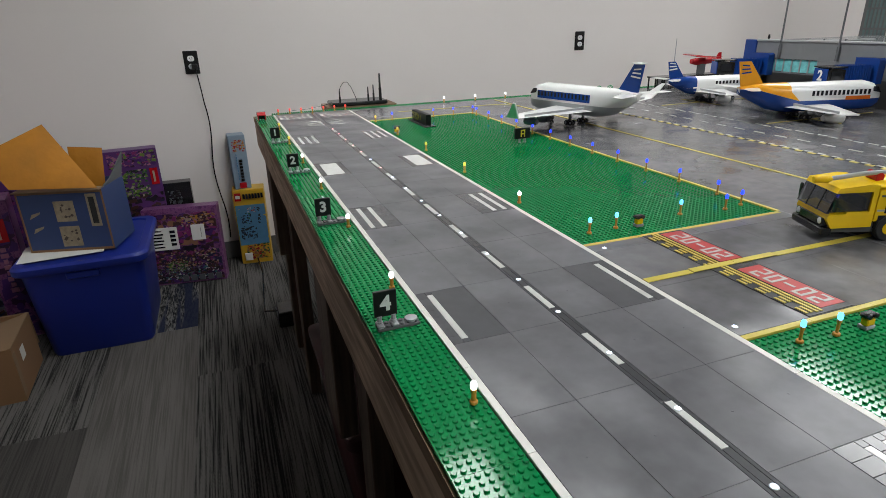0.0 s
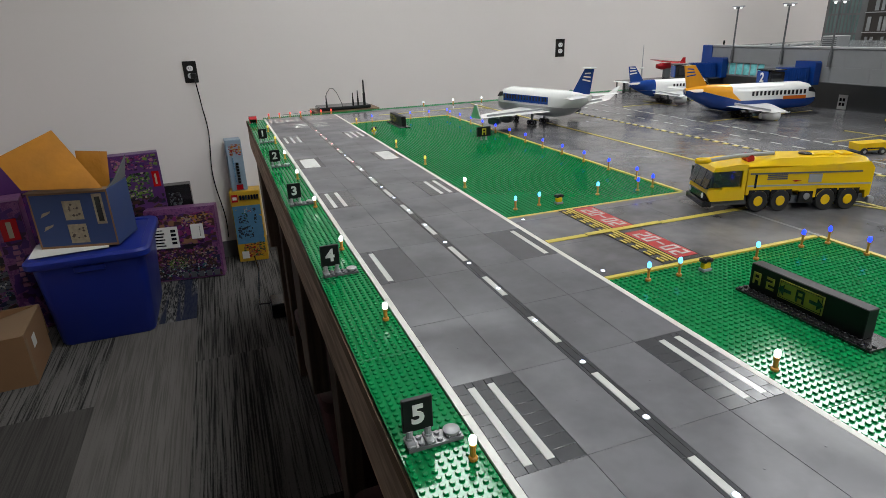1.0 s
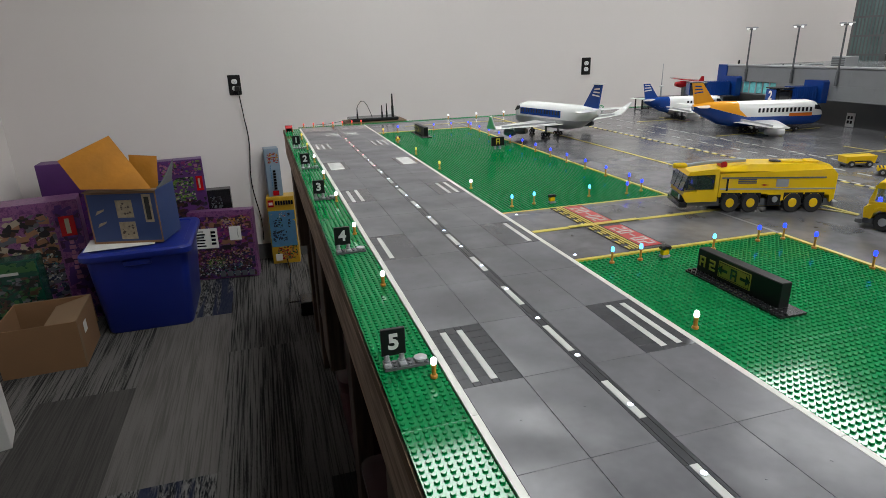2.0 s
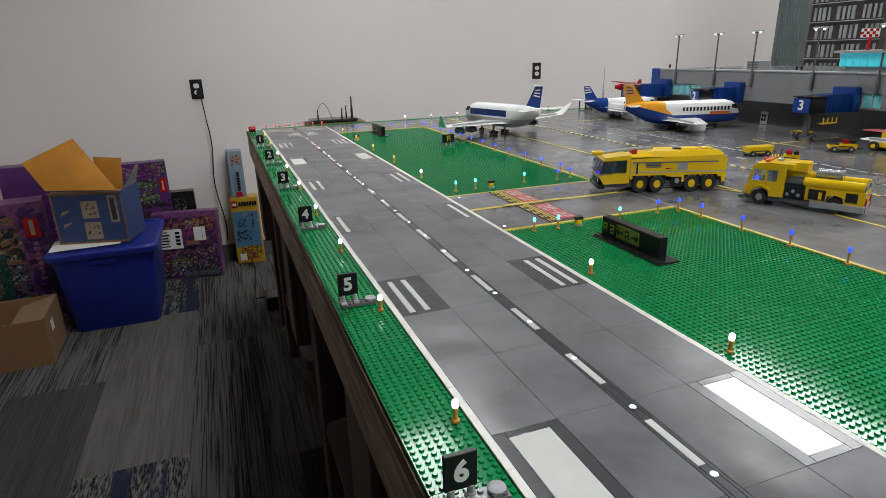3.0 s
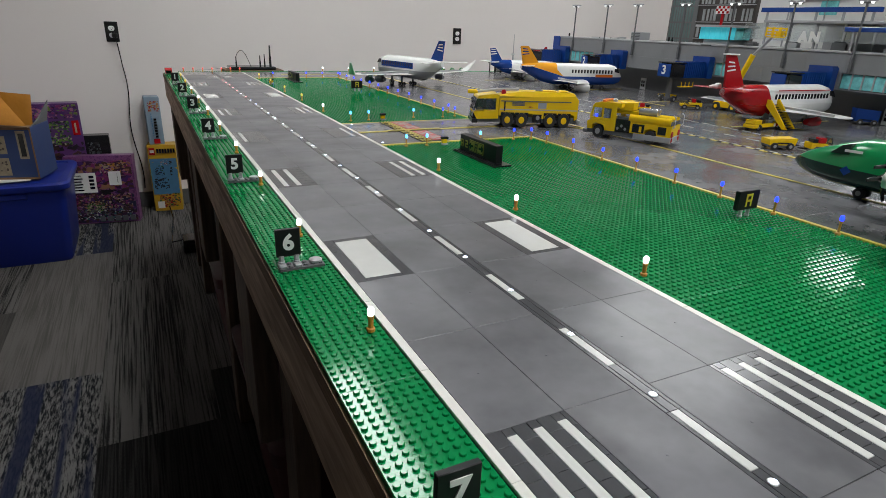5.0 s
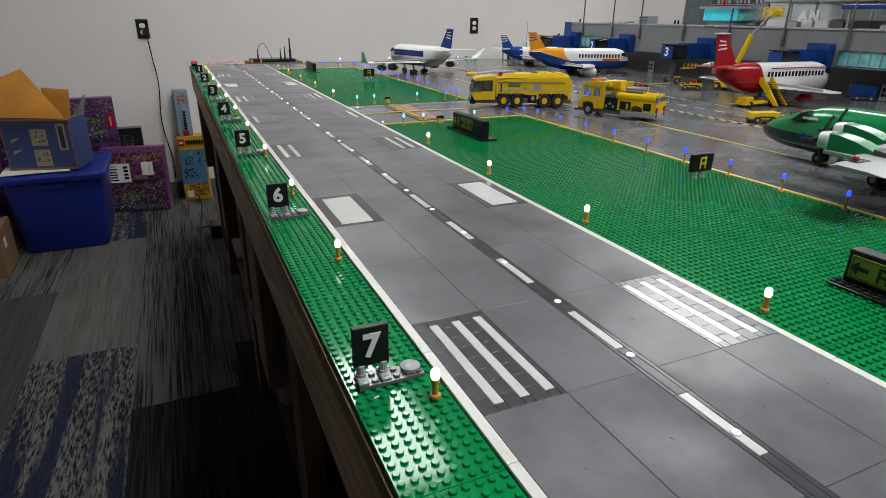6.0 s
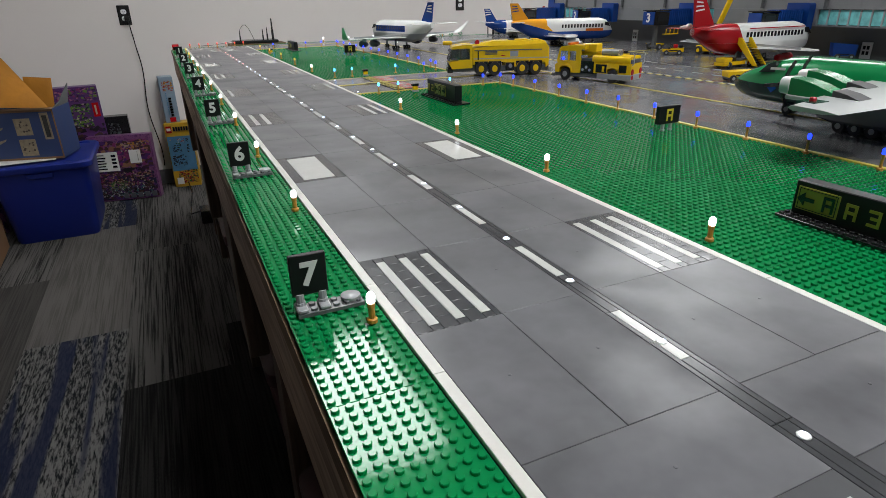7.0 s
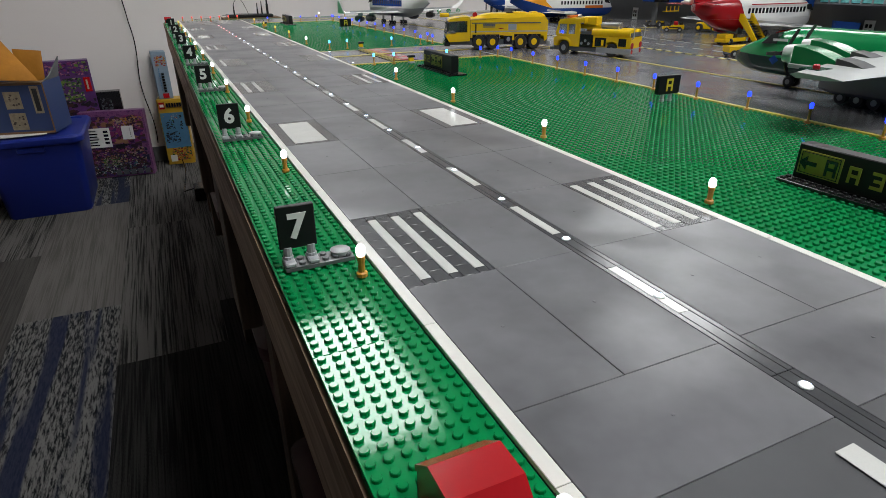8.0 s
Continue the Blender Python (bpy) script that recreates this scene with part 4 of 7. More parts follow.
    for s in (-1, 1):
        wing(o, "tailplane", wing_mat if not tail_hull else tail_hull if tail_hull == "red" else wing_mat, -h * 0.76, s * R * 0.4, -h * 0.76 - 0.045, s * span * 0.19, 0.055, 0.032, zc + R * 0.72, zc + R * 0.76, 0.005)
        xr, xt = h * (1 - 2 * span_x) + L * 0.14, h * (1 - 2 * span_x) - L * 0.06
        zt = zc - R * 0.42
        w = wing(o, "wing", wing_mat, xr, s * R * 0.6, xt, s * span / 2, chord, 0.05, zc - R * 0.55, zt, 0.009, "smooth tapered wing")
        part("flap_line", Geo().slab([(xr - chord + 0.023, s * R * 1.1), (xr - chord + 0.017, s * R * 1.1), (xt - 0.045, s * span * 0.45), (xt - 0.042, s * span * 0.45)], zc - R * 0.40, zc - R * 0.36 + 0.0045), M["grey"], w, smooth=0)
        if winglets:
            rings = []
            for u in (0.0, 0.35, 1.0):
                x, y, z, c = xt - 0.062 * u, s * (span / 2 + 0.034 * u), zt + 0.046 * u ** 1.25, 0.05 - 0.040 * u
                rings.append([(x, y - s * 0.0022, z + 0.001), (x - c, y - s * 0.0022, z + 0.001), (x - c, y + s * 0.0018, z - 0.001), (x, y + s * 0.0018, z - 0.001)])
            part("winglet", Geo().loft(rings), M[winglets], w, "upturned wing tip")
        for ex, ey, er, el in engines:
            engine(o, cone, xr - ex, s * ey, zc - R * 0.55 - er - 0.008, el, er)
    if gear:
        for gx, gy in ((h - 0.085, 0.0), (h * (1 - 2 * span_x) - 0.02, 0.030), (h * (1 - 2 * span_x) - 0.02, -0.030)):
            strut = part("landing_gear", Geo().box(gx - 0.003, gy - 0.003, 0.007, gx + 0.003, gy + 0.003, zc - R * 0.8), M["dgrey"], o)
            for s in (-0.006, 0.006):
                for q in ((0,) if gy == 0 else (-0.009, 0.009)):
                    wheel(strut, gx + q, gy + s, 0.0075, 0.0075, 0.006)
    return o


def heading(x0, y0, x1, y1):
    """Pose at the middle of tail (x0, y0) and nose (x1, y1)."""
    return pose((x0 + x1) / 2, (y0 + y1) / 2, T + 0.0002, 0, 0, math.degrees(math.atan2(y1 - y0, x1 - x0)))


airliner("airliner", "white and grey toy airliner with a blue tail on the taxiway", heading(0.982, 2.525, 0.872, 2.925), 0.415, 0.044, 0.074, "white", "grey", "blue", "blue", "white", 0.600, 0.076,
         [(0.02, 0.115, 0.015, 0.05), (0.05, 0.19, 0.013, 0.045)], winglets="white", span_x=0.42, cone="dgrey", tee=True, glazed=-0.35, trim=(-0.30, 0.42, 0.024), chord=0.165)
airliner("airliner", "white, blue and orange toy airliner parked at the terminal", heading(1.378, 2.556, 1.833, 2.438), 0.470, 0.045, 0.065, "white", "blue", "dorange", "orange", "white", 0.50, 0.072,
         [(0.03, 0.11, 0.017, 0.06)], tail_from=0.22, logo="blue", tail_hull="orange", tail_belly="blue", rise=0.85, span_x=0.50, slant=0.060, trim=(0.42, 0.10, 0.011), chord=0.165)
airliner("airliner", "white toy airliner with a dark blue tail at the far gate", heading(1.480, 2.980, 1.83, 2.91), 0.358, 0.034, 0.060, "white", "white", "white", "blue", "white", 0.42, 0.060,
         [(0.03, 0.09, 0.015, 0.05)], tail_from=0.42, tail_hull="blue", tail_belly="blue", span_x=0.5)
red_jet = airliner("airliner", "red and white toy airliner with boarding stairs at the terminal", heading(1.360, 1.518, 1.828, 1.500), 0.470, 0.045, 0.073, "white", "white", "red", "red", "white", 0.47, 0.086,
         [(0.055, 0.115, 0.014, 0.05)], tail_from=0.27, tail_hull="red", tail_belly="red", cone="red", span_x=0.45, slant=0.030, trim=(-0.2, 0.86, 0.0028), glazed=-0.30, tee=True)
tail_jet = part("tail_engine", Geo().turned((-0.215, 0.034, 0.112), [(0.001, -0.036), (0.004, -0.024), (0.0045, -0.010), (0.0085, -0.007), (0.0085, 0.004), (0.005, 0.007)], 14, "X"), M["white"], red_jet, "white tail engine")
part("intake", Geo().turned((-0.215, 0.034, 0.112), [(0.006, 0.006), (0.004, 0.0085)], 14, "X"), M["dgrey"], tail_jet)


def cargo_plane(m):
    """A green propeller plane with a high wing; local x runs towards the nose, nose at x = 0."""
    o = thing("cargo_plane", "dark green and white four-propeller toy plane on the taxiway", "toy airplane", m, "cargo planes")
    R, zc, L = 0.042, 0.059, 0.62
    rows = [(0.016, 0.003, zc - 0.020, zc - 0.014), (0.006, 0.012, zc - 0.027, zc - 0.005), (-0.010, 0.021, zc - 0.034, zc + 0.006), (-0.034, 0.031, zc - 0.039, zc + 0.016), (-0.065, 0.038, zc - R, zc + 0.028), (-0.105, R, zc - R, zc + R * 0.95), (-0.14, R, zc - R, zc + R), (-L * 0.62, R, zc - R, zc + R), (-L * 0.82, R * 0.7, zc - R * 0.2, zc + R), (-L, R * 0.3, zc + R * 0.4, zc + R * 0.9)]
    cut = zc - 0.008
    hull = part("fuselage", half_ovals(rows, cut, True, 11), M["jetgreen"], o, "glossy green upper hull")
    part("belly", half_ovals(rows, cut - 0.0002, False, 9), M["dgreen"], o, "dark green belly")
    for s in (-1, 1):
        g = Geo().slab([(-0.062, zc + 0.012), (-0.092, zc + 0.014), (-0.092, zc + 0.032), (-0.078, zc + 0.027)], s * 0.026, s * 0.0395, "Y")
        part("cockpit_window", g, M["window"], hull, smooth=0)
    for s in (-1, 1):
        part("white_panel", Geo().slab([(-0.085, zc + 0.018), (-0.112, zc + 0.019), (-0.112, zc + 0.023), (-0.085, zc + 0.022)], s * 0.0395, s * 0.0412, "Y"), M["white"], hull, smooth=0)
        part("blue_emblem", Geo().slab([(-0.085, zc - 0.012), (-0.094, zc - 0.020), (-0.103, zc - 0.012), (-0.094, zc - 0.004)], s * 0.0396, s * 0.0412, "Y"), M["blue"], hull, "plain blue diamond", smooth=0)
    for k in range(4):
        part("hull_mark", Geo().box(-0.158 - 0.009 * k, 0.0385, zc + 0.012, -0.152 - 0.009 * k, 0.0415, zc + 0.020), M["white"], hull, smooth=0)
    for s in (-1, 1):
        w = wing(o, "wing", "wingwhite", -0.235, s * 0.03, -0.315, s * 0.305, 0.150, 0.066, zc + 0.012, zc + 0.010, 0.012, "broad white wing")
        part("red_lamp", Geo().turned((-0.318, s * 0.262, zc + 0.014), [(0.0042, 0), (0.0042, 0.004), (0.003, 0.0055)], 10), M["red"], w)
        part("wing_panel", Geo().box(-0.330, s * 0.262 - 0.014, zc + 0.0105, -0.305, s * 0.262 + 0.014, zc + 0.0145), M["dgreen"], w, smooth=0)
        for y, back in ((0.105, -0.020), (0.200, -0.062)):
            x0, z0 = -0.172 + back, zc + 0.010
            lo, hi = sorted((s * y - 0.015, s * y + 0.015))
            e = part("engine", Geo().slab([(x0 - 0.014, z0), (x0 - 0.076, z0), (x0 - 0.076, z0 + 0.009), (x0 - 0.052, z0 + 0.017), (x0 - 0.030, z0 + 0.0215), (x0 - 0.014, z0 + 0.0225)], lo + 0.001, hi - 0.001, "Y"), M["jetgreen"], o, "sloped green engine cowl")
            part("cowl_ring", Geo().loft([oval(x0 + q, ww, z0 + a, z0 + b, 14, 3.4, s * y) for q, ww, a, b in ((0.004, 0.009, 0.003, 0.018), (0.001, 0.0145, -0.001, 0.0225), (-0.014, 0.0158, -0.002, 0.0245))]), M["white"], e, "white cowl ring")
            part("exhaust", Geo().slab([(x0 - 0.0762, z0), (x0 - 0.118, z0), (x0 - 0.118, z0 + 0.002), (x0 - 0.095, z0 + 0.0095), (x0 - 0.0762, z0 + 0.0125)], lo + 0.001, hi - 0.001, "Y"), M["joint"], e, "dark grey sloped exhaust")
            part("nacelle_plate", Geo().box(x0 - 0.110, lo - 0.001, z0 - 0.006, x0 - 0.012, hi + 0.001, z0 - 0.0002, 0.0008), M["wingwhite"], e, "white lower nacelle")
            part("spinner", Geo().turned((-0.1700 + back, s * y, zc + 0.020), [(0.007, 0), (0.006, 0.006), (0.002, 0.012)], 10, "X"), M["black"], e)
            g = Geo()
            for k in range(3):
                a = radians(122 + 120 * k)
                c, d = math.cos(a), math.sin(a)
                yc, zz = s * y, zc + 0.020
                g.loft([[(-0.1655 + back + q, yc + c * r - d * ww, zz + d * r + c * ww), (-0.1655 + back + q, yc + c * r + d * ww, zz + d * r - c * ww)][::1] + [(-0.1635 + back + q, yc + c * r + d * ww, zz + d * r - c * ww), (-0.1635 + back + q, yc + c * r - d * ww, zz + d * r + c * ww)] for r, ww, q in ((0.004, 0.0018, 0), (0.020, 0.0028, 0.001), (0.037, 0.0020, 0.0))])
            part("propeller", g, M["black"], e, "three black blades")
        pod = part("wheel_pod", Geo().loft([oval(x, ww, a, b, 12, 3.2, s * 0.062) for x, ww, a, b in ((-0.205, 0.012, 0.016, 0.034), (-0.235, 0.022, 0.011, 0.052), (-0.37, 0.022, 0.011, 0.056), (-0.42, 0.012, 0.022, 0.050))]), M["dgrey"], o, "dark grey wheel pod")
        for x in (-0.245, -0.270, -0.295, -0.320):
            for y in (0.052, 0.074):
                wheel(pod, x, s * y, 0.010, 0.010, 0.008)
    leg = part("nose_gear", Geo().box(-0.112, -0.004, 0.008, -0.104, 0.004, zc - 0.03), M["black"], o)
    for s in (-0.008, 0.008):
        wheel(leg, -0.108, s, 0.0095, 0.0095, 0.007)
    fin(o, "jetgreen", -L * 0.80, zc + R * 0.9, 0.11, 0.10, 0.07, 0.05, 0.012)
    for s in (-1, 1):
        wing(o, "tailplane", "white", -L * 0.85, s * 0.015, -L * 0.88, s * 0.14, 0.07, 0.045, zc + R * 0.8, zc + R * 0.8, 0.006)
    return o


M["dgreen"] = brick_plastic("dark_green_plastic", (0.006, 0.045, 0.03), 0.2)
cargo_plane(pose(0.958, 1.000, T + 0.0002, 0, 0, 90))

# ---- fire trucks and ground vehicles ----
def crash_tender(m):
    """Eight-wheeled yellow airport fire engine; local x towards its front, on the ground, 0.335 long."""
    o = thing("fire_engine", "big yellow eight-wheeled airport fire engine", "toy fire engine", m, "fire engines")
    W = 0.040
    chassis = part("chassis", Geo().box(-0.160, -W + 0.006, 0.012, 0.150, W - 0.006, 0.026, 0.001), M["dgrey"], o)
    for x, w, tint in ((-0.164, 0.012, "grey"), (0.154, 0.018, "black")):
        part("bumper", Geo().box(x - w / 2, -W, 0.010, x + w / 2, W, 0.021, 0.0015), M[tint], chassis)
    body = part("body", Geo().slab([(-0.158, 0.026), (-0.150, 0.020), (-0.147, 0.034), (-0.070, 0.036), (-0.060, 0.024), (-0.030, 0.022), (-0.020, 0.036), (0.072, 0.036), (0.078, 0.030), (0.082, 0.030), (0.082, 0.074), (-0.148, 0.082), (-0.158, 0.072)], -W, W, "Y"), M["yellow"], o, "yellow tank body")
    part("roof", Geo().loft([[(x, y, z) for y, z in ((-W + 0.003, 0.078), (W - 0.003, 0.078), (W - 0.011, zt), (-W + 0.011, zt))] for x, zt in ((-0.150, 0.084), (-0.142, 0.089), (0.02, 0.090), (0.05, 0.084), (0.082, 0.079))]), M["yellow"], o, "sloped yellow roof")
    for s in (-1, 1):
        y = s * W
        part("stripe", Geo().box(-0.156, y - 0.0009, 0.0445, 0.080, y + 0.0009, 0.0470), M["grey"], body, "grey side stripe", smooth=0)
        part("rail", Geo().box(-0.135, y - 0.0016, 0.0655, 0.078, y + 0.0016, 0.0680), M["dgrey"], body, smooth=0)
        part("locker_door", Geo().box(-0.060, y - 0.0010, 0.0495, -0.035, y + 0.0010, 0.0640), M["grey"], body, "grey locker door", smooth=0)
        g = Geo()
        for k in range(3):
            g.box(0.006, y - 0.0012, 0.0560 + 0.0033 * k, 0.044, y + 0.0012, 0.0580 + 0.0033 * k)
        part("vent", g, M["dgrey"], body, smooth=0)
        part("grab_rail", Geo().box(0.064, y - 0.0014, 0.042, 0.068, y + 0.0014, 0.066), M["black"], body, smooth=0)
        part("emblem", Geo().slab([(-0.010, 0.0545), (-0.022, 0.0530), (-0.010, 0.0515), (-0.004, 0.0530)], y - 0.0011, y + 0.0011, "Y"), M["red"], body, "small plain red shape", smooth=0)
        part("pump_panel", Geo().box(-0.048, y - 0.004, 0.014, -0.022, y + 0.0012, 0.0345), M["black"], body, smooth=0)
        part("gauge", Geo().turned((-0.036, y - 0.002, 0.026), [(0.006, 0), (0.006, 0.0045), (0.004, 0.005)] if s > 0 else [(0.006, 0), (0.006, -0.0012), (0.004, -0.002)], 12, "Y"), M["chrome"], body)
        for x in (-0.117, -0.074, 0.013, 0.056):
            wheel(o, x, s * (W - 0.006), 0.0192, 0.0192, 0.014, "yellow")
            part("arch", Geo().slab([(x - 0.020, 0.018), (x - 0.017, 0.030), (x - 0.008, 0.0365), (x + 0.008, 0.0365), (x + 0.017, 0.030), (x + 0.020, 0.018), (x + 0.020, 0.0385), (x - 0.020, 0.0385)], s * (W - 0.010), s * (W + 0.0004), "Y"), M["black"], body, "black wheel arch", smooth=0)
    cab = part("cab", Geo().slab([(0.084, 0.022), (0.148, 0.020), (0.158, 0.034), (0.156, 0.040), (0.128, 0.041), (0.128, 0.044), (0.084, 0.044)], -W, W, "Y"), M["yellow"], o, "yellow cab base")
    part("cab_roof", Geo().slab([(0.084, 0.073), (0.150, 0.071), (0.146, 0.078), (0.10, 0.083), (0.084, 0.082)], -W, W, "Y"), M["yellow"], cab, "yellow cab roof")
    part("roof_light", Geo().box(0.104, -W + 0.002, 0.0715, 0.146, W - 0.002, 0.0770, 0.001), M["red"], cab, "red light bar")
    part("windscreen", Geo().slab([(0.150, 0.071), (0.146, 0.070), (0.155, 0.042), (0.160, 0.042)], -W + 0.001, W - 0.001, "Y"), M["smoke"], cab, "smoked windscreen")
    for s in (-1, 1):
        part("side_window", Geo().slab([(0.092, 0.045), (0.152, 0.043), (0.146, 0.070), (0.092, 0.072)], s * (W - 0.006), s * (W - 0.003), "Y"), M["smoke"], cab, "smoked side window")
        part("door_pillar", Geo().box(0.084, s * W - 0.005, 0.044, 0.092, s * W, 0.073), M["yellow"], cab, smooth=0)
        part("mirror", Geo().box(0.150, s * (W + 0.005) - 0.003, 0.046, 0.154, s * (W + 0.005) + 0.003, 0.066, 0.001), M["black"], cab)
    part("grille", Geo().box(0.146, -W + 0.006, 0.022, 0.1605, W - 0.006, 0.034, 0.001), M["black"], cab)
    for y in (-0.028, 0.028):
        part("headlight", Geo().turned((0.159, y, 0.029), [(0.005, 0), (0.0045, 0.002), (0.002, 0.003)], 10, "X"), M["white"], cab)
    boom = part("water_cannon", Geo().tube([(0.02, 0.006, 0.094), (0.09, 0.010, 0.092), (0.15, 0.014, 0.086)], 0.0035, 8), M["grey"], o, "grey roof water cannon arm")
    part("nozzle", Geo().turned((0.145, 0.014, 0.086), [(0.003, 0), (0.0055, 0.006), (0.0055, 0.026), (0.004, 0.030)], 12, "X"), M["yellow"], boom, "yellow nozzle")
    part("roof_hatch", Geo().turned((-0.045, 0.0, 0.090), [(0.012, 0), (0.012, 0.002), (0.004, 0.003)], 14), M["black"], o)
    part("red_hatch", Geo().box(-0.062, -0.034, 0.0865, -0.040, -0.027, 0.0885), M["red"], o, smooth=0)
    for x in (-0.13, -0.095, -0.075):
        part("tank_cap", Geo().box(x, -0.014, 0.0885, x + 0.022, 0.014, 0.0925, 0.0015), M["yellow"], o)
    part("hose_reel", Geo().turned((0.066, 0.0, 0.086), [(0.007, -0.012), (0.007, 0.012)], 12, "Y"), M["red"], o)
    part("cab_floor", Geo().box(0.093, -W + 0.007, 0.0442, 0.128, W - 0.007, 0.0455), M["black"], cab, smooth=0)
    part("seat_back", Geo().box(0.093, -W + 0.009, 0.0456, 0.099, W - 0.009, 0.062, 0.001), M["dgrey"], cab)
    for y in (-0.014, 0.014):
        part("screen_bar", Geo().slab([(0.1505, 0.0712), (0.1485, 0.0712), (0.1585, 0.0415), (0.1610, 0.0415)], y - 0.0009, y + 0.0009, "Y"), M["black"], cab, smooth=0)
    driver = Geo()
    driver.box(0.112, -0.020, 0.042, 0.122, -0.006, 0.056, 0.001)
    driver.turned((0.117, -0.013, 0.056), [(0.004, 0), (0.005, 0.002), (0.005, 0.007), (0.003, 0.010)], 10)
    part("toy_driver", driver, M["white"], cab, "plain white toy figure shape")
    return o


def pump_truck(m):
    """Yellow four-wheeled fire truck with hoses; local x towards its front, 0.227 long."""
    o = thing("fire_truck", "yellow toy fire truck with hoses and silver tanks", "toy fire engine", m, "fire engines")
    W = 0.033
    chassis = part("chassis", Geo().box(-0.110, -W + 0.003, 0.009, 0.106, W - 0.003, 0.018, 0.001), M["dgrey"], o)
    part("bumper", Geo().box(0.104, -W, 0.008, 0.116, W, 0.016, 0.0015), M["dgrey"], chassis)
    part("skirt", Geo().box(-0.113, -W - 0.001, 0.008, -0.020, W + 0.001, 0.020, 0.001), M["grey"], chassis)
    cab = part("cab", Geo().slab([(0.040, 0.018), (0.056, 0.018), (0.060, 0.028), (0.068, 0.031), (0.082, 0.031), (0.090, 0.026), (0.092, 0.018), (0.104, 0.018), (0.106, 0.034), (0.096, 0.040), (0.040, 0.040)], -W, W, "Y"), M["yellow"], o, "yellow cab")
    part("cab_roof", Geo().slab([(0.018, 0.070), (0.094, 0.068), (0.090, 0.075), (0.060, 0.079), (0.018, 0.079)], -W, W, "Y"), M["yellow"], cab)
    part("windscreen", Geo().slab([(0.094, 0.0675), (0.0925, 0.0675), (0.1000, 0.041), (0.1015, 0.041)], -W + 0.0045, W - 0.0045, "Y"), M["haze"], cab, "clear windscreen")
    for bx, by in ((0.086, 0.022),):
        part("blue_beacon", Geo().turned((bx, by, 0.0448), [(0.0035, 0), (0.0035, 0.005), (0.0015, 0.0065)], 10), BULB_BLUE, cab, "lit blue warning light")
    part("dashboard", Geo().box(0.078, -W + 0.005, 0.0402, 0.096, W - 0.005, 0.0445), M["dgrey"], cab, smooth=0)
    part("beacon", Geo().turned((0.082, -0.016, 0.0755), [(0.006, 0), (0.006, 0.004), (0.003, 0.007)], 10), M["red"], cab, "red roof beacon")
    part("light_bar", Geo().box(0.066, -0.026, 0.0785, 0.074, 0.026, 0.0835, 0.001), M["dorange"], cab)
    for s in (-1, 1):
        for x0, x1 in ((0.048, 0.063), (0.070, 0.091)):
            part("side_window", Geo().box(x0, s * (W - 0.003) - 0.0008, 0.045, x1, s * (W - 0.003) + 0.0008, 0.0655), M["haze"], cab, smooth=0)
        part("window_frame", Geo().box(0.044, s * W - 0.004, 0.040, 0.100, s * W, 0.0448, 0.0006), M["yellow"], cab, smooth=0)
        part("window_frame", Geo().box(0.044, s * W - 0.004, 0.0657, 0.095, s * W, 0.0700, 0.0006), M["yellow"], cab, smooth=0)
        part("corner_post", Geo().slab([(0.092, 0.0448), (0.1005, 0.0448), (0.0945, 0.0656), (0.0915, 0.0656)], s * (W - 0.004), s * W, "Y"), M["yellow"], cab, smooth=0)
        part("toy_crew", Geo().box(0.058, s * 0.015 - 0.006, 0.0402, 0.068, s * 0.015 + 0.006, 0.052, 0.001).turned((0.063, s * 0.015, 0.052), [(0.004, 0), (0.005, 0.002), (0.005, 0.007), (0.003, 0.010)], 10), M["white" if s > 0 else "dgrey"], cab, "plain toy figure shape")
        part("pillar", Geo().box(0.030, s * W - 0.004, 0.018, 0.044, s * W + 0.0004, 0.079, 0.0008), M["yellow"], cab, "yellow upright behind the cab")
        part("post", Geo().box(0.064, s * W - 0.003, 0.040, 0.068, s * W, 0.069), M["yellow"], cab, smooth=0)
        part("pump", Geo().box(-0.008, s * W - 0.010, 0.018, 0.029, s * W - 0.001, 0.046, 0.001), M["black"], o, "black pump bay")
        for k in range(3):
            part("valve", Geo().turned((0.002 + 0.010 * k, s * (W - 0.001) - (0.002 if s < 0 else 0), 0.026 + 0.006 * (k % 2)), [(0.0034, 0), (0.0034, 0.002), (0.002, 0.0024)], 10, "Y"), M["chrome"], o)
        for x in (0.074, -0.062):
            wheel(o, x, s * (W - 0.005), 0.0145, 0.0145, 0.011, "grey")
        part("fender", Geo().slab([(0.055, 0.018), (0.059, 0.029), (0.068, 0.0335), (0.080, 0.0335), (0.089, 0.029), (0.093, 0.018), (0.096, 0.018), (0.092, 0.032), (0.082, 0.0375), (0.066, 0.0375), (0.056, 0.032), (0.052, 0.018)], s * (W - 0.002), s * (W + 0.003), "Y"), M["yellow"], cab, "rounded yellow fender")
        part("locker", Geo().box(-0.100, s * W - 0.0008, 0.024, -0.080, s * W + 0.0012, 0.040), M["black"], o, smooth=0)
        part("locker", Geo().box(-0.046, s * W - 0.0008, 0.022, -0.016, s * W + 0.0012, 0.040), M["black"], o, smooth=0)
        part("locker_handle", Geo().box(-0.040, s * W + 0.0008, 0.024, -0.034, s * W + 0.0024, 0.036), M["yellow"], o, smooth=0)
        part("hose_roll", Geo().cyl((-0.108, s * (W - 0.008), 0.050), (-0.004, s * (W - 0.008), 0.050), 0.0085, n=14), M["yellow"], o, "yellow rolled hose")
        part("tail_light", Geo().turned((-0.114, s * 0.025, 0.026), [(0.0065, 0), (0.0065, 0.003), (0.003, 0.004)], 12, "X"), M["red"], o, "red tail light")
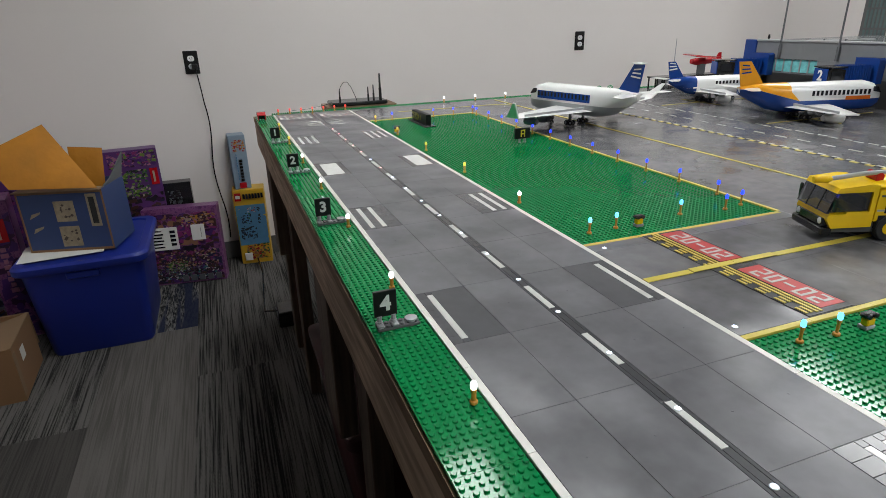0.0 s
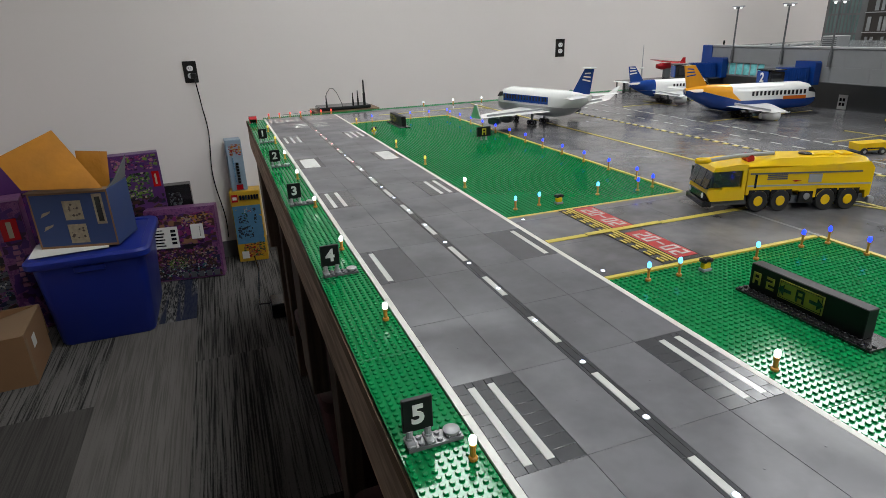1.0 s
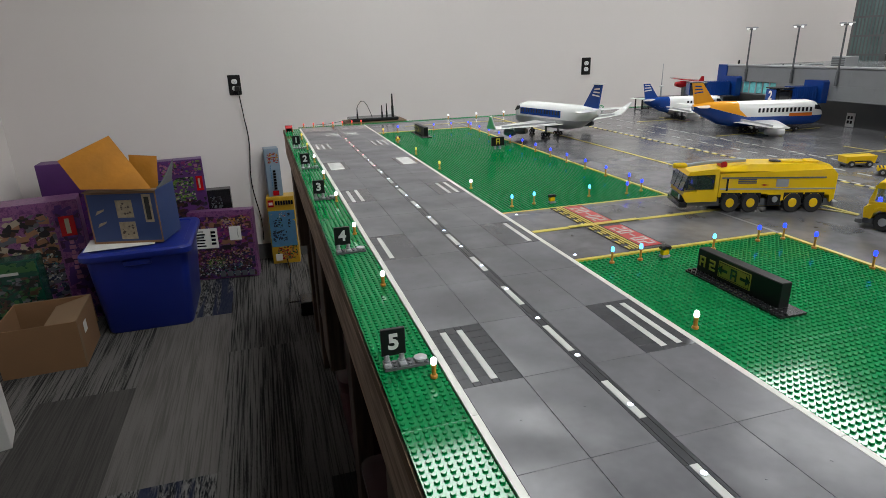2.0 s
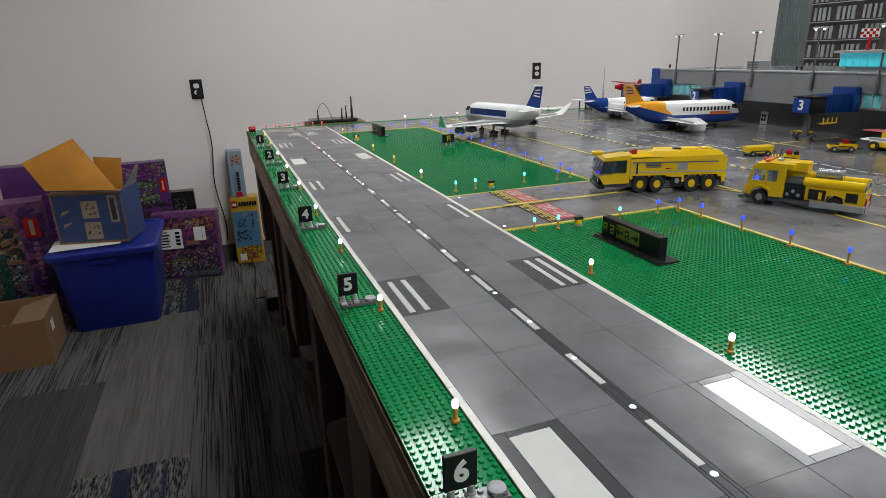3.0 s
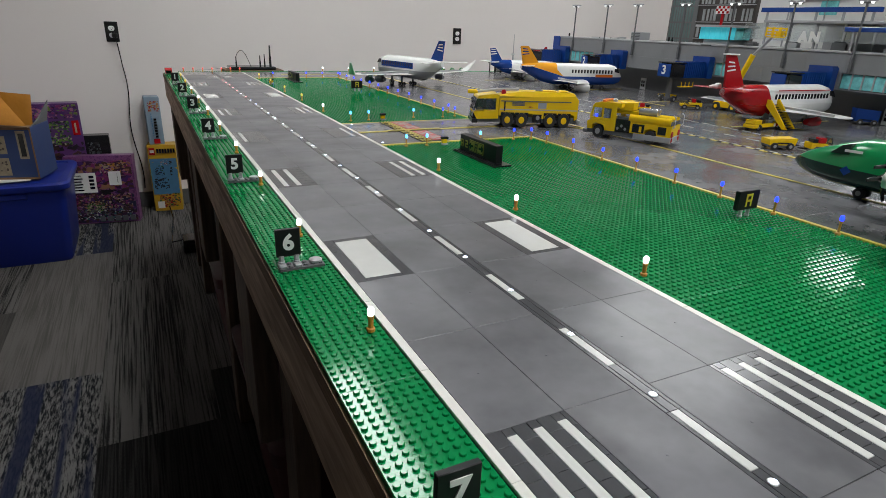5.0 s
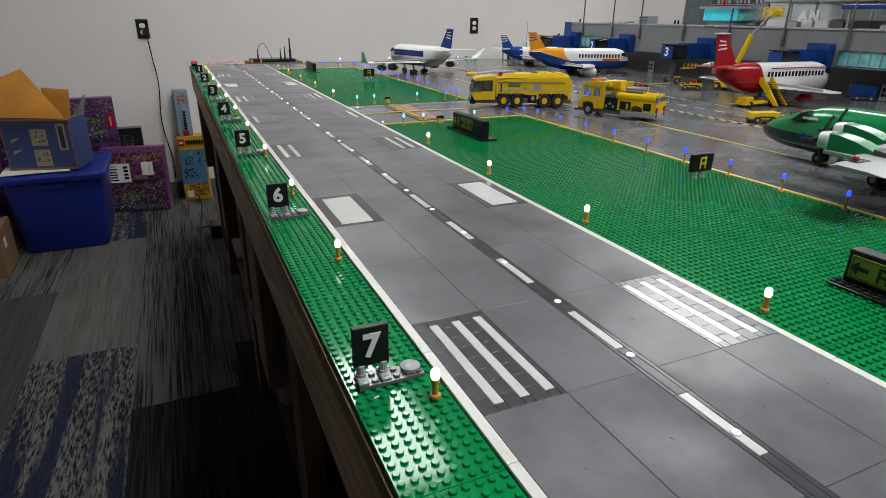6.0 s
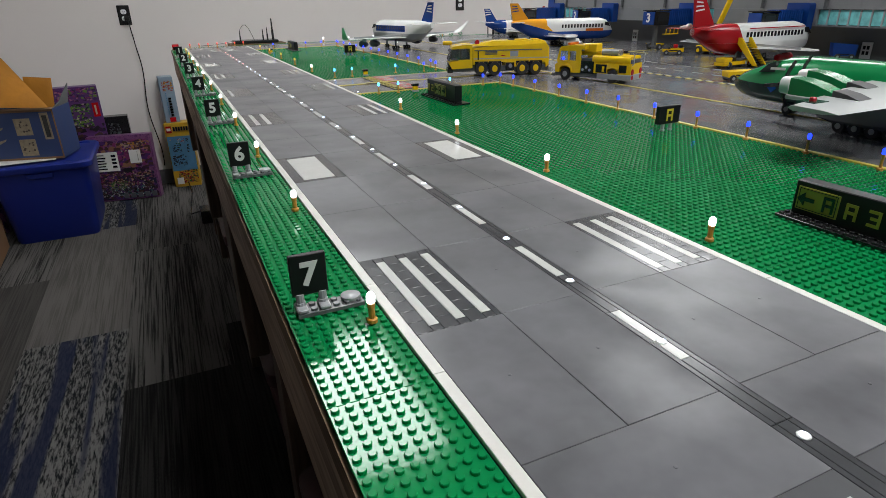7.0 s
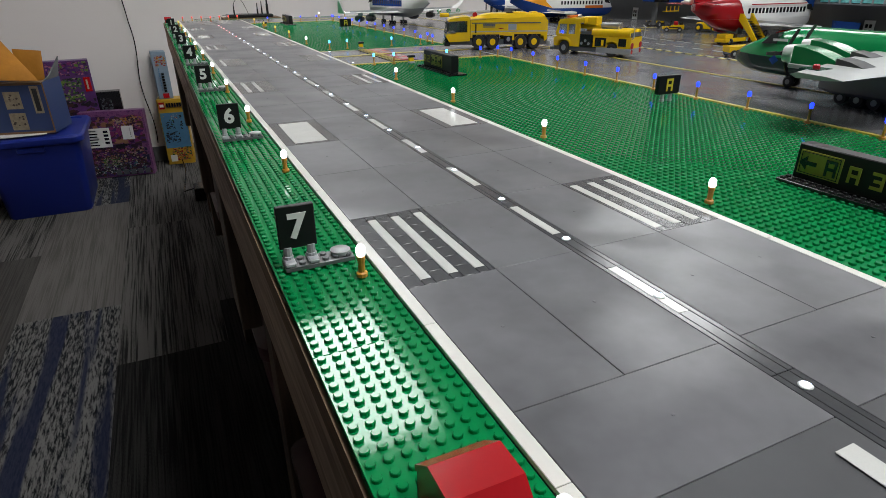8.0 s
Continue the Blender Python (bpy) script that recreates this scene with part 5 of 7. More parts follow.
        part("tail_light", Geo().turned((-0.114, s * 0.025, 0.014), [(0.005, 0), (0.005, 0.003), (0.003, 0.004)], 12, "X"), M["red"], o, "red tail light")
        part("grab_bar", Geo().tube([(-0.114, s * 0.032, 0.040), (-0.118, s * 0.032, 0.044), (-0.118, s * 0.032, 0.062), (-0.112, s * 0.032, 0.066)], 0.0014, 6), M["grey"], o)
    part("body", Geo().slab([(-0.112, 0.020), (-0.078, 0.020), (-0.076, 0.030), (-0.062, 0.0335), (-0.048, 0.030), (-0.046, 0.020), (-0.010, 0.020), (-0.010, 0.043), (-0.112, 0.043)], -W, W, "Y"), M["yellow"], o, "yellow rear body")
    part("deck", Geo().box(-0.110, -W + 0.004, 0.0432, 0.028, W - 0.004, 0.052, 0.001), M["dgrey"], o)
    for y in (-0.008, 0.008):
        part("tank", Geo().cyl((-0.066, y, 0.064), (-0.020, y, 0.064), 0.0070, n=14), M["chrome"], o, "silver roof cylinder")
    part("ladder_arm", Geo().box(-0.020, -0.012, 0.056, 0.050, 0.012, 0.064, 0.001), M["yellow"], o)
    part("roof_lamp", Geo().turned((0.050, 0.0, 0.079), [(0.006, 0), (0.006, 0.004), (0.003, 0.007)], 12), M["chrome"], o)
    part("turret", Geo().box(-0.006, -0.016, 0.064, 0.030, 0.016, 0.082, 0.0015), M["yellow"], o, "yellow roof box")
    return o


crash_tender(pose(0.812, 1.692, T + 0.0002, 0, 0, 158.5) @ Matrix.Diagonal((0.88, 0.95, 1.02, 1)))
pump_truck(pose(0.958, 1.438, T + 0.0002, 0, 0, 116) @ Matrix.Diagonal((0.95, 1, 1.10, 1)))


def wagon(name, label, m, mat, L=0.075, H=0.026, cab=False, cargo=None):
    o = thing(name, label, "toy vehicle", m, "ground vehicles")
    w = 0.018
    part("chassis", Geo().box(-L / 2, -w, 0.006, L / 2, w, 0.011, 0.001), M["dgrey"], o)
    part("body", Geo().slab([(-L / 2, 0.011), (L / 2, 0.011), (L / 2 + 0.002, H * 0.9), (-L / 2 - 0.004, H)] if not cab else [(-L / 2, 0.011), (L / 2, 0.011), (L / 2, 0.019), (0.006, 0.020), (0.0, 0.024), (-L / 2, 0.024)], -w, w, "Y"), M[mat], o)
    for s in (-1, 1):
        for x in (-L * 0.3, L * 0.32):
            wheel(o, x, s * (w + 0.001), 0.0085, 0.0085, 0.006, "grey")
        part("stripe", Geo().box(-L * 0.35, s * (w + 0.0002) - 0.0006, 0.0145, L * 0.22, s * (w + 0.0002) + 0.0006, 0.0175), M["black"], o, smooth=0)
    if cab:
        part("seat", Geo().box(-0.014, -0.012, 0.024, 0.0, 0.012, 0.036, 0.001), M["red"], o)
        part("engine_block", Geo().box(-L / 2 + 0.004, -0.013, 0.0245, -0.018, 0.013, 0.033, 0.001), M["black"], o)
        part("windscreen", Geo().slab([(0.012, 0.020), (0.015, 0.020), (0.010, 0.038), (0.007, 0.038)], -0.014, 0.014, "Y"), M["smoke"], o)
        for k in range(4):
            part("hazard_bar", Geo().box(L / 2 - 0.006 - 0.007 * k, -w + 0.002, 0.0195, L / 2 - 0.003 - 0.007 * k, w - 0.002, 0.0205), M["black"], o, smooth=0)
    part("tow_bar", Geo().box(-L / 2 - 0.020, -0.002, 0.008, -L / 2, 0.002, 0.011), M["black"], o, smooth=0)
    return o


wagon("baggage_cart", "yellow toy baggage cart with a black stripe", pose(1.238, 1.240, T + 0.0002, 0, 0, 156), "yellow", 0.062, 0.027)
wagon("tow_tractor", "yellow toy tow tractor with a red seat and hazard bars", pose(1.293, 1.168, T + 0.0002, 0, 0, -33), "yellow", 0.066, cab=True)
wagon("baggage_cart", "small yellow toy cart near the parked airliner", pose(1.357, 1.905, T + 0.0002, 0, 0, 160), "yellow", 0.07, 0.030)
wagon("tow_tractor", "yellow toy tractor near the parked airliner", pose(1.332, 1.790, T + 0.0002, 0, 0, 130), "yellow", 0.066, cab=True)
wagon("tow_tractor", "yellow toy pushback tractor under the red airliner's tail", pose(1.625, 1.845, T + 0.0002, 0, 0, 140), "yellow", 0.07, cab=True)
wagon("service_cart", "blue toy service cart beside the terminal", pose(1.93, 1.43, T + 0.0002, 0, 0, -40), "blue", 0.064, 0.050)
wagon("service_cart", "low yellow toy service cart beside the gate", pose(1.80, 2.12, T + 0.0002, 0, 0, 90), "yellow", 0.06, 0.018)


def traffic_cone(m):
    o = thing("traffic_cone", "small white and orange toy traffic cone", "traffic cone", m)
    part("cone", Geo().turned((0, 0, 0), [(0.006, 0), (0.006, 0.002), (0.004, 0.003), (0.0015, 0.014)], 12), M["dorange"], o)
    part("band", Geo().turned((0, 0, 0.006), [(0.0036, 0), (0.0027, 0.004)], 12), M["white"], o)


traffic_cone(pose(1.305, 1.252, T + 0.0002))


def boarding_stairs(m):
    o = thing("boarding_stairs", "yellow toy boarding stairs on a tractor beside the airliner", "toy stairs", m)
    base = part("tractor", Geo().box(-0.020, -0.022, 0.008, 0.020, 0.125, 0.018, 0.001), M["yellow"], o, "yellow tractor bed")
    part("engine_cover", Geo().box(-0.017, 0.085, 0.0182, 0.017, 0.122, 0.030, 0.0015), M["yellow"], base)
    part("bed_seat", Geo().box(-0.012, 0.060, 0.0182, 0.012, 0.078, 0.029, 0.001), M["black"], base)
    part("pump_case", Geo().box(-0.014, 0.024, 0.0182, 0.014, 0.050, 0.026, 0.001), M["dgrey"], base)
    for k in range(4):
        part("hazard_bar", Geo().box(-0.0216, -0.018 + 0.012 * k, 0.0085, -0.0201, -0.011 + 0.012 * k, 0.0175), M["white" if k % 2 else "red"], base, smooth=0)
    for s in (-1, 1):
        for y in (0.0, 0.100):
            wheel(base, s * 0.020, y, 0.009, 0.009, 0.007)
    for s in (-1, 1):
        part("rail", Geo().slab([(-0.064, 0.004), (-0.048, 0.004), (0.020, 0.062), (0.020, 0.080), (0.008, 0.080)], s * 0.0225 - 0.0028, s * 0.0225 + 0.0028, "Y"), M["yellow"], o, "yellow side rail")
    for k in range(10):
        part("step", Geo().box(-0.058 + 0.0075 * k, -0.0210, 0.006 + 0.0064 * k, -0.048 + 0.0075 * k, 0.0210, 0.008 + 0.0064 * k), M["black"], o, smooth=0)
    part("landing", Geo().box(0.012, -0.0225, 0.062, 0.040, 0.0225, 0.065), M["yellow"], o, smooth=0)
    part("support", Geo().box(0.026, -0.012, 0.018, 0.032, 0.012, 0.062), M["dgrey"], o, smooth=0)


boarding_stairs(pose(1.530, 1.462, T + 0.0002, 0, 0, 97) @ Matrix.Diagonal((0.85, 1, 1, 1)))


def boom_lift(m):
    o = thing("boom_lift", "yellow toy boom lift with a raised basket behind the airliner", "toy vehicle", m)
    part("chassis", Geo().box(-0.045, -0.025, 0.010, 0.045, 0.025, 0.030, 0.002), M["yellow"], o)
    for s in (-1, 1):
        for x in (-0.03, 0.03):
            wheel(o, x, s * 0.027, 0.014, 0.014, 0.010, "yellow")
    part("turret", Geo().box(-0.02, -0.018, 0.030, 0.02, 0.018, 0.062, 0.002), M["yellow"], o)
    part("lower_boom", Geo().cyl((0.0, 0, 0.055), (0.048, 0.0, 0.190), 0.009, n=10), M["yellow"], o)
    part("upper_boom", Geo().cyl((0.047, 0.0, 0.186), (0.098, 0.0, 0.248), 0.0045, n=10), M["grey"], o, "grey upper boom")
    basket = part("basket", Geo().box(0.085, -0.020, 0.246, 0.129, 0.020, 0.250, 0.001), M["yellow"], o, "yellow railed basket")
    part("control_box", Geo().box(0.112, -0.015, 0.2502, 0.125, 0.015, 0.264, 0.001), M["yellow"], basket)
    for x in (0.085, 0.107, 0.129):
        for y in (-0.020, 0.020):
            part("stanchion", Geo().box(x - 0.002, y - 0.002, 0.2502, x + 0.002, y + 0.002, 0.2778), M["yellow"], basket, smooth=0)
    for z in (0.254, 0.262, 0.272):
        for y in (-0.020, 0.020):
            part("rail", Geo().box(0.085, y - 0.0018, z, 0.129, y + 0.0018, z + 0.0045), M["yellow"], basket, smooth=0)
        for x in (0.085, 0.129):
            part("rail", Geo().box(x - 0.0015, -0.020, z, x + 0.0018, 0.020, z + 0.0045), M["yellow"], basket, smooth=0)


boom_lift(pose(1.745, 1.785, T + 0.0002, 0, 0, -80))

# ---- terminal ----
FX = 1.9
terminal = thing("airport_terminal", "grey brick-built toy airport terminal with blue glazing", "toy building", pose(FX, 0, T))
TW0, TW1 = 0.25, 3.035
M["wallgrey"] = surface("grey_brick_wall", (0.20, 0.205, 0.215), 0.4, var=0.12, scale=25, fine=300, bump=0.1, pieces=0.06)
M["wallpale"] = surface("pale_grey_brick_wall", (0.34, 0.345, 0.355), 0.4, var=0.10, scale=25, fine=300, bump=0.1)
M["inside"] = surface("dim_interior", (0.05, 0.06, 0.065), 0.6, var=0.3, scale=40)
lower = part("lower_wall", Geo().box(0.075, TW0, 0, 0.10, TW1 - 0.05, 0.100), M["dgrey"], terminal, "dark recessed ground floor wall", smooth=0)
part("soffit", Geo().box(0.0, TW0, 0.0965, 0.076, TW1, 0.1000), M["wallgrey"], terminal, smooth=0)
GLASS = [(2.715, 2.925), (1.935, 2.035), (1.02, 1.52), (0.55, 0.98)]
solid, y = [], TW0
for a, b in sorted(GLASS):
    solid.append((y, a))
    y = b
solid.append((y, TW1))
for a, b in solid:
    n = max(1, round((b - a) / 0.128))
    for k in range(n):
        u, v = a + (b - a) * k / n, a + (b - a) * (k + 1) / n
        part("wall_panel", Geo().box(0.0, u + 0.0001, 0.1002, 0.02, v - 0.0001, 0.1480, 0.0002), M["wallgrey"], terminal, smooth=0)
n = 22
for k in range(n):
    u, v = TW0 + (TW1 - TW0) * k / n, TW0 + (TW1 - TW0) * (k + 1) / n
    part("wall_panel", Geo().box(0.0, u + 0.0001, 0.1481, 0.02, v - 0.0001, 0.2080, 0.0002), M["wallgrey"], terminal, smooth=0)
part("parapet", Geo().box(-0.004, TW0, 0.2082, 0.03, TW1 + 0.004, 0.2150, 0.001), M["wallpale"], terminal, "pale roof edge")
part("roof", Geo().box(0.0205, TW0, 0.2000, 0.72, TW1, 0.2078), M["dgrey"], terminal, smooth=0)
part("end_wall", Geo().box(0.0205, TW1 - 0.02, 0.0, 0.72, TW1, 0.1998), M["wallgrey"], terminal, smooth=0)
part("corner_column", Geo().box(-0.006, TW1 - 0.05, 0.100, 0.018, TW1 + 0.003, 0.214, 0.001), M["blue"], terminal, "blue corner column")
part("back_wall", Geo().box(0.14, TW0, 0.0, 0.16, TW1 - 0.03, 0.199), M["inside"], terminal, "dim interior wall", smooth=0)
for a, b in GLASS:
    n = max(2, round((b - a) / 0.034))
    w = (b - a) / n
    for k in range(n):
        pane = part("pane", Geo().box(0.006, a + w * k + 0.002, 0.1025, 0.009, a + w * (k + 1) - 0.002, 0.1460), M["teal"], terminal, smooth=0)
        part("mullion", Geo().box(0.002, a + w * k - 0.002, 0.1003, 0.012, a + w * k + 0.002, 0.1478), M["wallpale"], terminal, smooth=0)
for yd in (2.43, 1.385, 0.80):
    d = part("door", Geo().box(0.070, yd - 0.016, 0.002, 0.0745, yd + 0.016, 0.052, 0.0006), M["white"], lower, "white panelled door")
    for a in (-0.010, 0.002):
        for z in (0.014, 0.030):
            part("door_pane", Geo().box(0.0692, yd + a, z, 0.0700, yd + a + 0.008, z + 0.011), M["window"], d, smooth=0)

# roof furniture
vent = thing("roof_unit", "grey ventilation unit on the terminal roof", "toy fixture", pose(FX + 0.10, 2.52, T + 0.2079))
part("case", Geo().box(-0.03, -0.03, 0, 0.03, 0.03, 0.040, 0.001), M["grey"], vent)
for k in range(5):
    part("louvre", Geo().box(-0.032, -0.026, 0.006 + 0.0065 * k, -0.0302, 0.026, 0.009 + 0.0065 * k), M["dgrey"], vent, smooth=0)
pipe = thing("roof_pipe", "long grey pipe along the terminal roof", "toy fixture", pose(FX + 0.06, 2.55, T + 0.2079))
part("tube", Geo().tube([(0, 0.02, 0.012), (0, 0.06, 0.012), (0, 0.10, 0.006), (0, 0.26, 0.007)], 0.004), M["grey"], pipe)
for q in (0.12, 0.20):
    part("bracket", Geo().box(-0.004, q - 0.003, 0, 0.004, q + 0.003, 0.011), M["dgrey"], pipe, smooth=0)
for yk in (2.98, 2.28, 2.30):
    o = thing("roof_post", "small black post on the terminal roof", "toy fixture", pose(FX + 0.05, yk, T + 0.2079))
    part("post", Geo().turned((0, 0, 0), [(0.004, 0), (0.003, 0.010), (0.005, 0.012), (0.003, 0.024)], 8), M["black"], o)

LAMP_GLOW = glowing("lit_floodlight", (0.97, 0.98, 1.0), 1.4)
flood = thing("apron_lamp", "tall dark grey apron lamp with two lit heads", "toy lamp post", pose(FX - 0.006, 2.874, T), "apron lamps")
part("pole", Geo().turned((0, 0, 0.150), [(0.0055, 0), (0.0055, 0.045), (0.0035, 0.050), (0.003, 0.205)], 10), M["dgrey"], flood)
part("crossbar", Geo().box(-0.003, -0.022, 0.353, 0.003, 0.022, 0.358, 0.001), M["dgrey"], flood)
for s in (-0.017, 0.015):
    head = part("lamp_head", Geo().box(-0.010, s - 0.008, 0.3585, 0.010, s + 0.008, 0.3635, 0.0015), M["grey"], flood)
    part("lamp_glass", Geo().turned((-0.002, s, 0.3480), [(0.0025, 0.004), (0.0050, 0.0065), (0.0052, 0.0104)], 12), LAMP_GLOW, head, "glowing white lamp")
for y in (2.643, 2.450, 2.187, 1.957, 1.724, 1.497, 1.265, 1.035, 0.80):
    copy_thing(flood, pose(FX - 0.006, y, T))


def jet_bridge(y, number, turn=0, reach=1.0):
    o = thing("jet_bridge", "blue ribbed toy jet bridge from the terminal", "toy jet bridge", pose(FX - 0.0005, y, T), "jet bridges")
    part("portal", Geo().slab([(-0.040, 0.088), (0.040, 0.088), (0.040, 0.168), (-0.034, 0.168), (-0.040, 0.162)], -0.030, -0.0005, "X"), M["blue"], o, "blue portal frame")
    swing = part("turntable", Geo().cyl((0, 0, 0.086), (0, 0, 0.0895), 0.034, n=20), M["dgrey"], o, "grey turntable")
    swing.matrix_basis = pose(-0.034, 0, 0, 0, 0, turn)
    tilt = pose(-0.034, 0, 0, 0, 0, turn) @ Matrix.Diagonal((reach, 1, 1, 1)) @ pose(0.034, 0, 0)
    part("tunnel", Geo().slab([(-0.026, 0.090), (0.026, 0.090), (0.026, 0.146), (-0.026, 0.146)], -0.165, -0.0302, "X"), M["blue"], o, "blue tunnel")
    g = Geo()
    for k in range(11):
        x = -0.162 + 0.012 * k
        for s in (-1, 1):
            g.box(x, s * 0.0275 - 0.0015, 0.092, x + 0.006, s * 0.0275 + 0.0015, 0.145)
        g.box(x, -0.026, 0.1462, x + 0.006, 0.026, 0.1485)
    part("ribs", g, M["blue"], o, "raised blue ribs", smooth=0)
    cab = part("cab", Geo().slab([(-0.250, 0.092), (-0.166, 0.092), (-0.166, 0.136), (-0.235, 0.142), (-0.250, 0.136)], -0.031, 0.031, "Y"), M["black"], o, "black cab")
    part("cab_roof", Geo().box(-0.256, -0.034, 0.1425, -0.160, 0.034, 0.1465, 0.001), M["black"], cab)
    part("cab_window", Geo().box(-0.235, -0.0325, 0.104, -0.180, -0.0312, 0.132), M["window"], cab, smooth=0)
    if number in "14":
        number = ""
    plate = part("gate_board", Geo().box(-0.2555, -0.030, 0.094, -0.2505, 0.030, 0.140, 0.001), M["blue"], cab, "blue board with a white gate number")
    if number:
        lettering("gate_number", number, 0.044, NUMBER_WHITE, plate, pose(-0.2558, 0, 0.117, 90, 0, -90), 0.03)
    leg = part("support", Geo().box(-0.212, -0.008, 0.014, -0.198, 0.008, 0.0918, 0.001), M["dgrey"], o, "dark grey support leg")
    part("axle", Geo().box(-0.210, -0.026, 0.010, -0.200, 0.026, 0.018), M["dgrey"], leg, smooth=0)
    for s in (-1, 1):
        wheel(leg, -0.205, s * 0.028, 0.012, 0.012, 0.010)
    part("walkway", Geo().box(-0.20, -0.050, 0.058, -0.12, -0.034, 0.061), M["yellow"], o, "small yellow side stair", smooth=0)
    for k in range(4):
        part("stair_rail", Geo().box(-0.198 + 0.024 * k, -0.051, 0.061, -0.195 + 0.024 * k, -0.049, 0.078), M["yellow"], o, smooth=0)
    for ob in o.children:
        if ob.name.split(".")[0] not in ("portal", "turntable"):
            ob.matrix_basis = tilt @ ob.matrix_basis
    return o


for y, num, turn, reach in ((2.935, "1", -25, 0.75), (2.518, "2", -14, 0.70), (2.044, "3", 0, 0.84), (1.571, "4", -12, 0.70)):
    jet_bridge(y, num, turn, reach)

# control room with its checked board
room = thing("control_room", "turquoise glazed toy control room on the terminal roof", "toy building", pose(FX + 0.03, 2.030, T + 0.2079))
part("pedestal", Geo().box(-0.015, -0.06, 0, 0.08, 0.06, 0.024, 0.001), M["wallpale"], room)
for k in range(6):
    part("glass_bay", Geo().box(-0.028, -0.072 + 0.0245 * k, 0.0242, -0.004, -0.049 + 0.0245 * k, 0.068, 0.002), M["cyan"], room, "turquoise glazing")
part("core", Geo().box(-0.0035, -0.072, 0.0242, 0.08, 0.073, 0.068), M["teal"], room, smooth=0)
part("flat_roof", Geo().slab([(-0.036, -0.092), (0.10, -0.092), (0.10, 0.092), (-0.036, 0.092), (-0.044, 0.076), (-0.044, -0.076)], 0.0682, 0.076), M["wallpale"], room, "overhanging grey roof")
board = part("checked_board", Geo().box(-0.010, -0.028, 0.116, -0.004, 0.030, 0.144), M["white"], room, "red and white checked board", smooth=0)
for r in range(3):
    for c in range(6):
        if (r + c) % 2 == 0:
            part("check", Geo().box(-0.0112, -0.028 + 0.0097 * c, 0.117 + 0.009 * r, -0.0100, -0.0185 + 0.0097 * c, 0.1255 + 0.009 * r), M["red"], board, smooth=0)
part("board_post", Geo().box(-0.009, -0.004, 0.076, -0.003, 0.004, 0.116), M["red"], room, smooth=0)
part("radar", Geo().slab([(-0.020, 0.0), (0.020, 0.0), (0.022, 0.004), (-0.022, 0.004)], -0.07, -0.062, "X"), M["dgrey"], room)

# upper concourse
deck = thing("roof_concourse", "grey and blue roof concourse behind the terminal front", "toy building", pose(FX + 0.05, 0, T + 0.2079))
part("canopy", Geo().box(0.0, 0.60, 0.088, 0.40, 1.87, 0.097, 0.001), M["wallpale"], deck, "pale grey canopy")
for k in range(14):
    y = 0.64 + 0.094 * k
    part("post", Geo().box(0.010, y - 0.003, 0.0, 0.016, y + 0.003, 0.088), M["grey"], deck, smooth=0)
    part("pane", Geo().box(0.012, y + 0.004, 0.030, 0.014, y + 0.090, 0.086), M["haze"], deck, smooth=0)
part("back_wall", Geo().box(0.38, 0.60, 0.0, 0.40, 1.87, 0.088), M["wallpale"], deck, smooth=0)
part("beam", Geo().box(-0.006, 1.48, 0.123, 0.010, 1.885, 0.138, 0.001), M["blue"], deck, "blue beam")
part("beam", Geo().box(0.004, 0.80, 0.112, 0.020, 1.47, 0.124, 0.001), M["grey"], deck)
part("beam", Geo().box(-0.046, 0.80, 0.064, -0.030, 1.55, 0.078, 0.001), M["blue"], deck, "lower blue beam")
for k in range(5):
    part("strut", Geo().box(0.0, 1.50 + 0.09 * k, 0.097, 0.006, 1.506 + 0.09 * k, 0.123), M["grey"], deck, smooth=0)
    part("strut", Geo().box(-0.040, 0.84 + 0.17 * k, 0.0, -0.034, 0.846 + 0.17 * k, 0.064), M["grey"], deck, smooth=0)
lettering("roof_letters", "AN", 0.046, NUMBER_WHITE, deck, pose(0.004, 1.69, 0.042, 90, 0, -90), 0.07, 1.3)
for k in range(6):
    o = thing("roof_crate", "small grey and white roof equipment box", "toy fixture", pose(FX + 0.05, 1.90 - 0.16 * k, T + 0.2079, 0, 0, 12 * k))
    part("case", Geo().box(-0.016, -0.02, 0, 0.016, 0.02, 0.018 + 0.006 * (k % 3), 0.001), M["grey" if k % 2 else "dgrey"], o)
    part("lid", Geo().box(-0.012, -0.015, 0.0185 + 0.006 * (k % 3), 0.012, 0.015, 0.022 + 0.006 * (k % 3), 0.001), M["dgrey"], o)

# ---- city behind ----
M["towerdark"] = surface("near_black_brick", (0.030, 0.026, 0.024), 0.35, var=0.2, scale=20)
M["towerpane"] = surface("grey_window_column", (0.20, 0.215, 0.22), 0.3, var=0.55, scale=9, pieces=0.4)
M["towerteal"] = surface("green_grey_window_column", (0.085, 0.125, 0.125), 0.25, var=0.3, scale=9, pieces=0.4)
tower = thing("toy_tower", "tall dark toy office tower with pale window columns", "toy building", pose(3.2, 0, T - 0.008))
part("core", Geo().box(0.008, 2.86, 0, 0.50, 3.51, 1.15), M["towerdark"], tower, smooth=0)
part("corner", Geo().slab([(0.008, 3.511), (-0.006, 3.49), (-0.006, 3.30), (0.008, 3.28), (0.05, 3.511)], 0, 1.15), M["dgrey"], tower, "dark grey glazed corner")
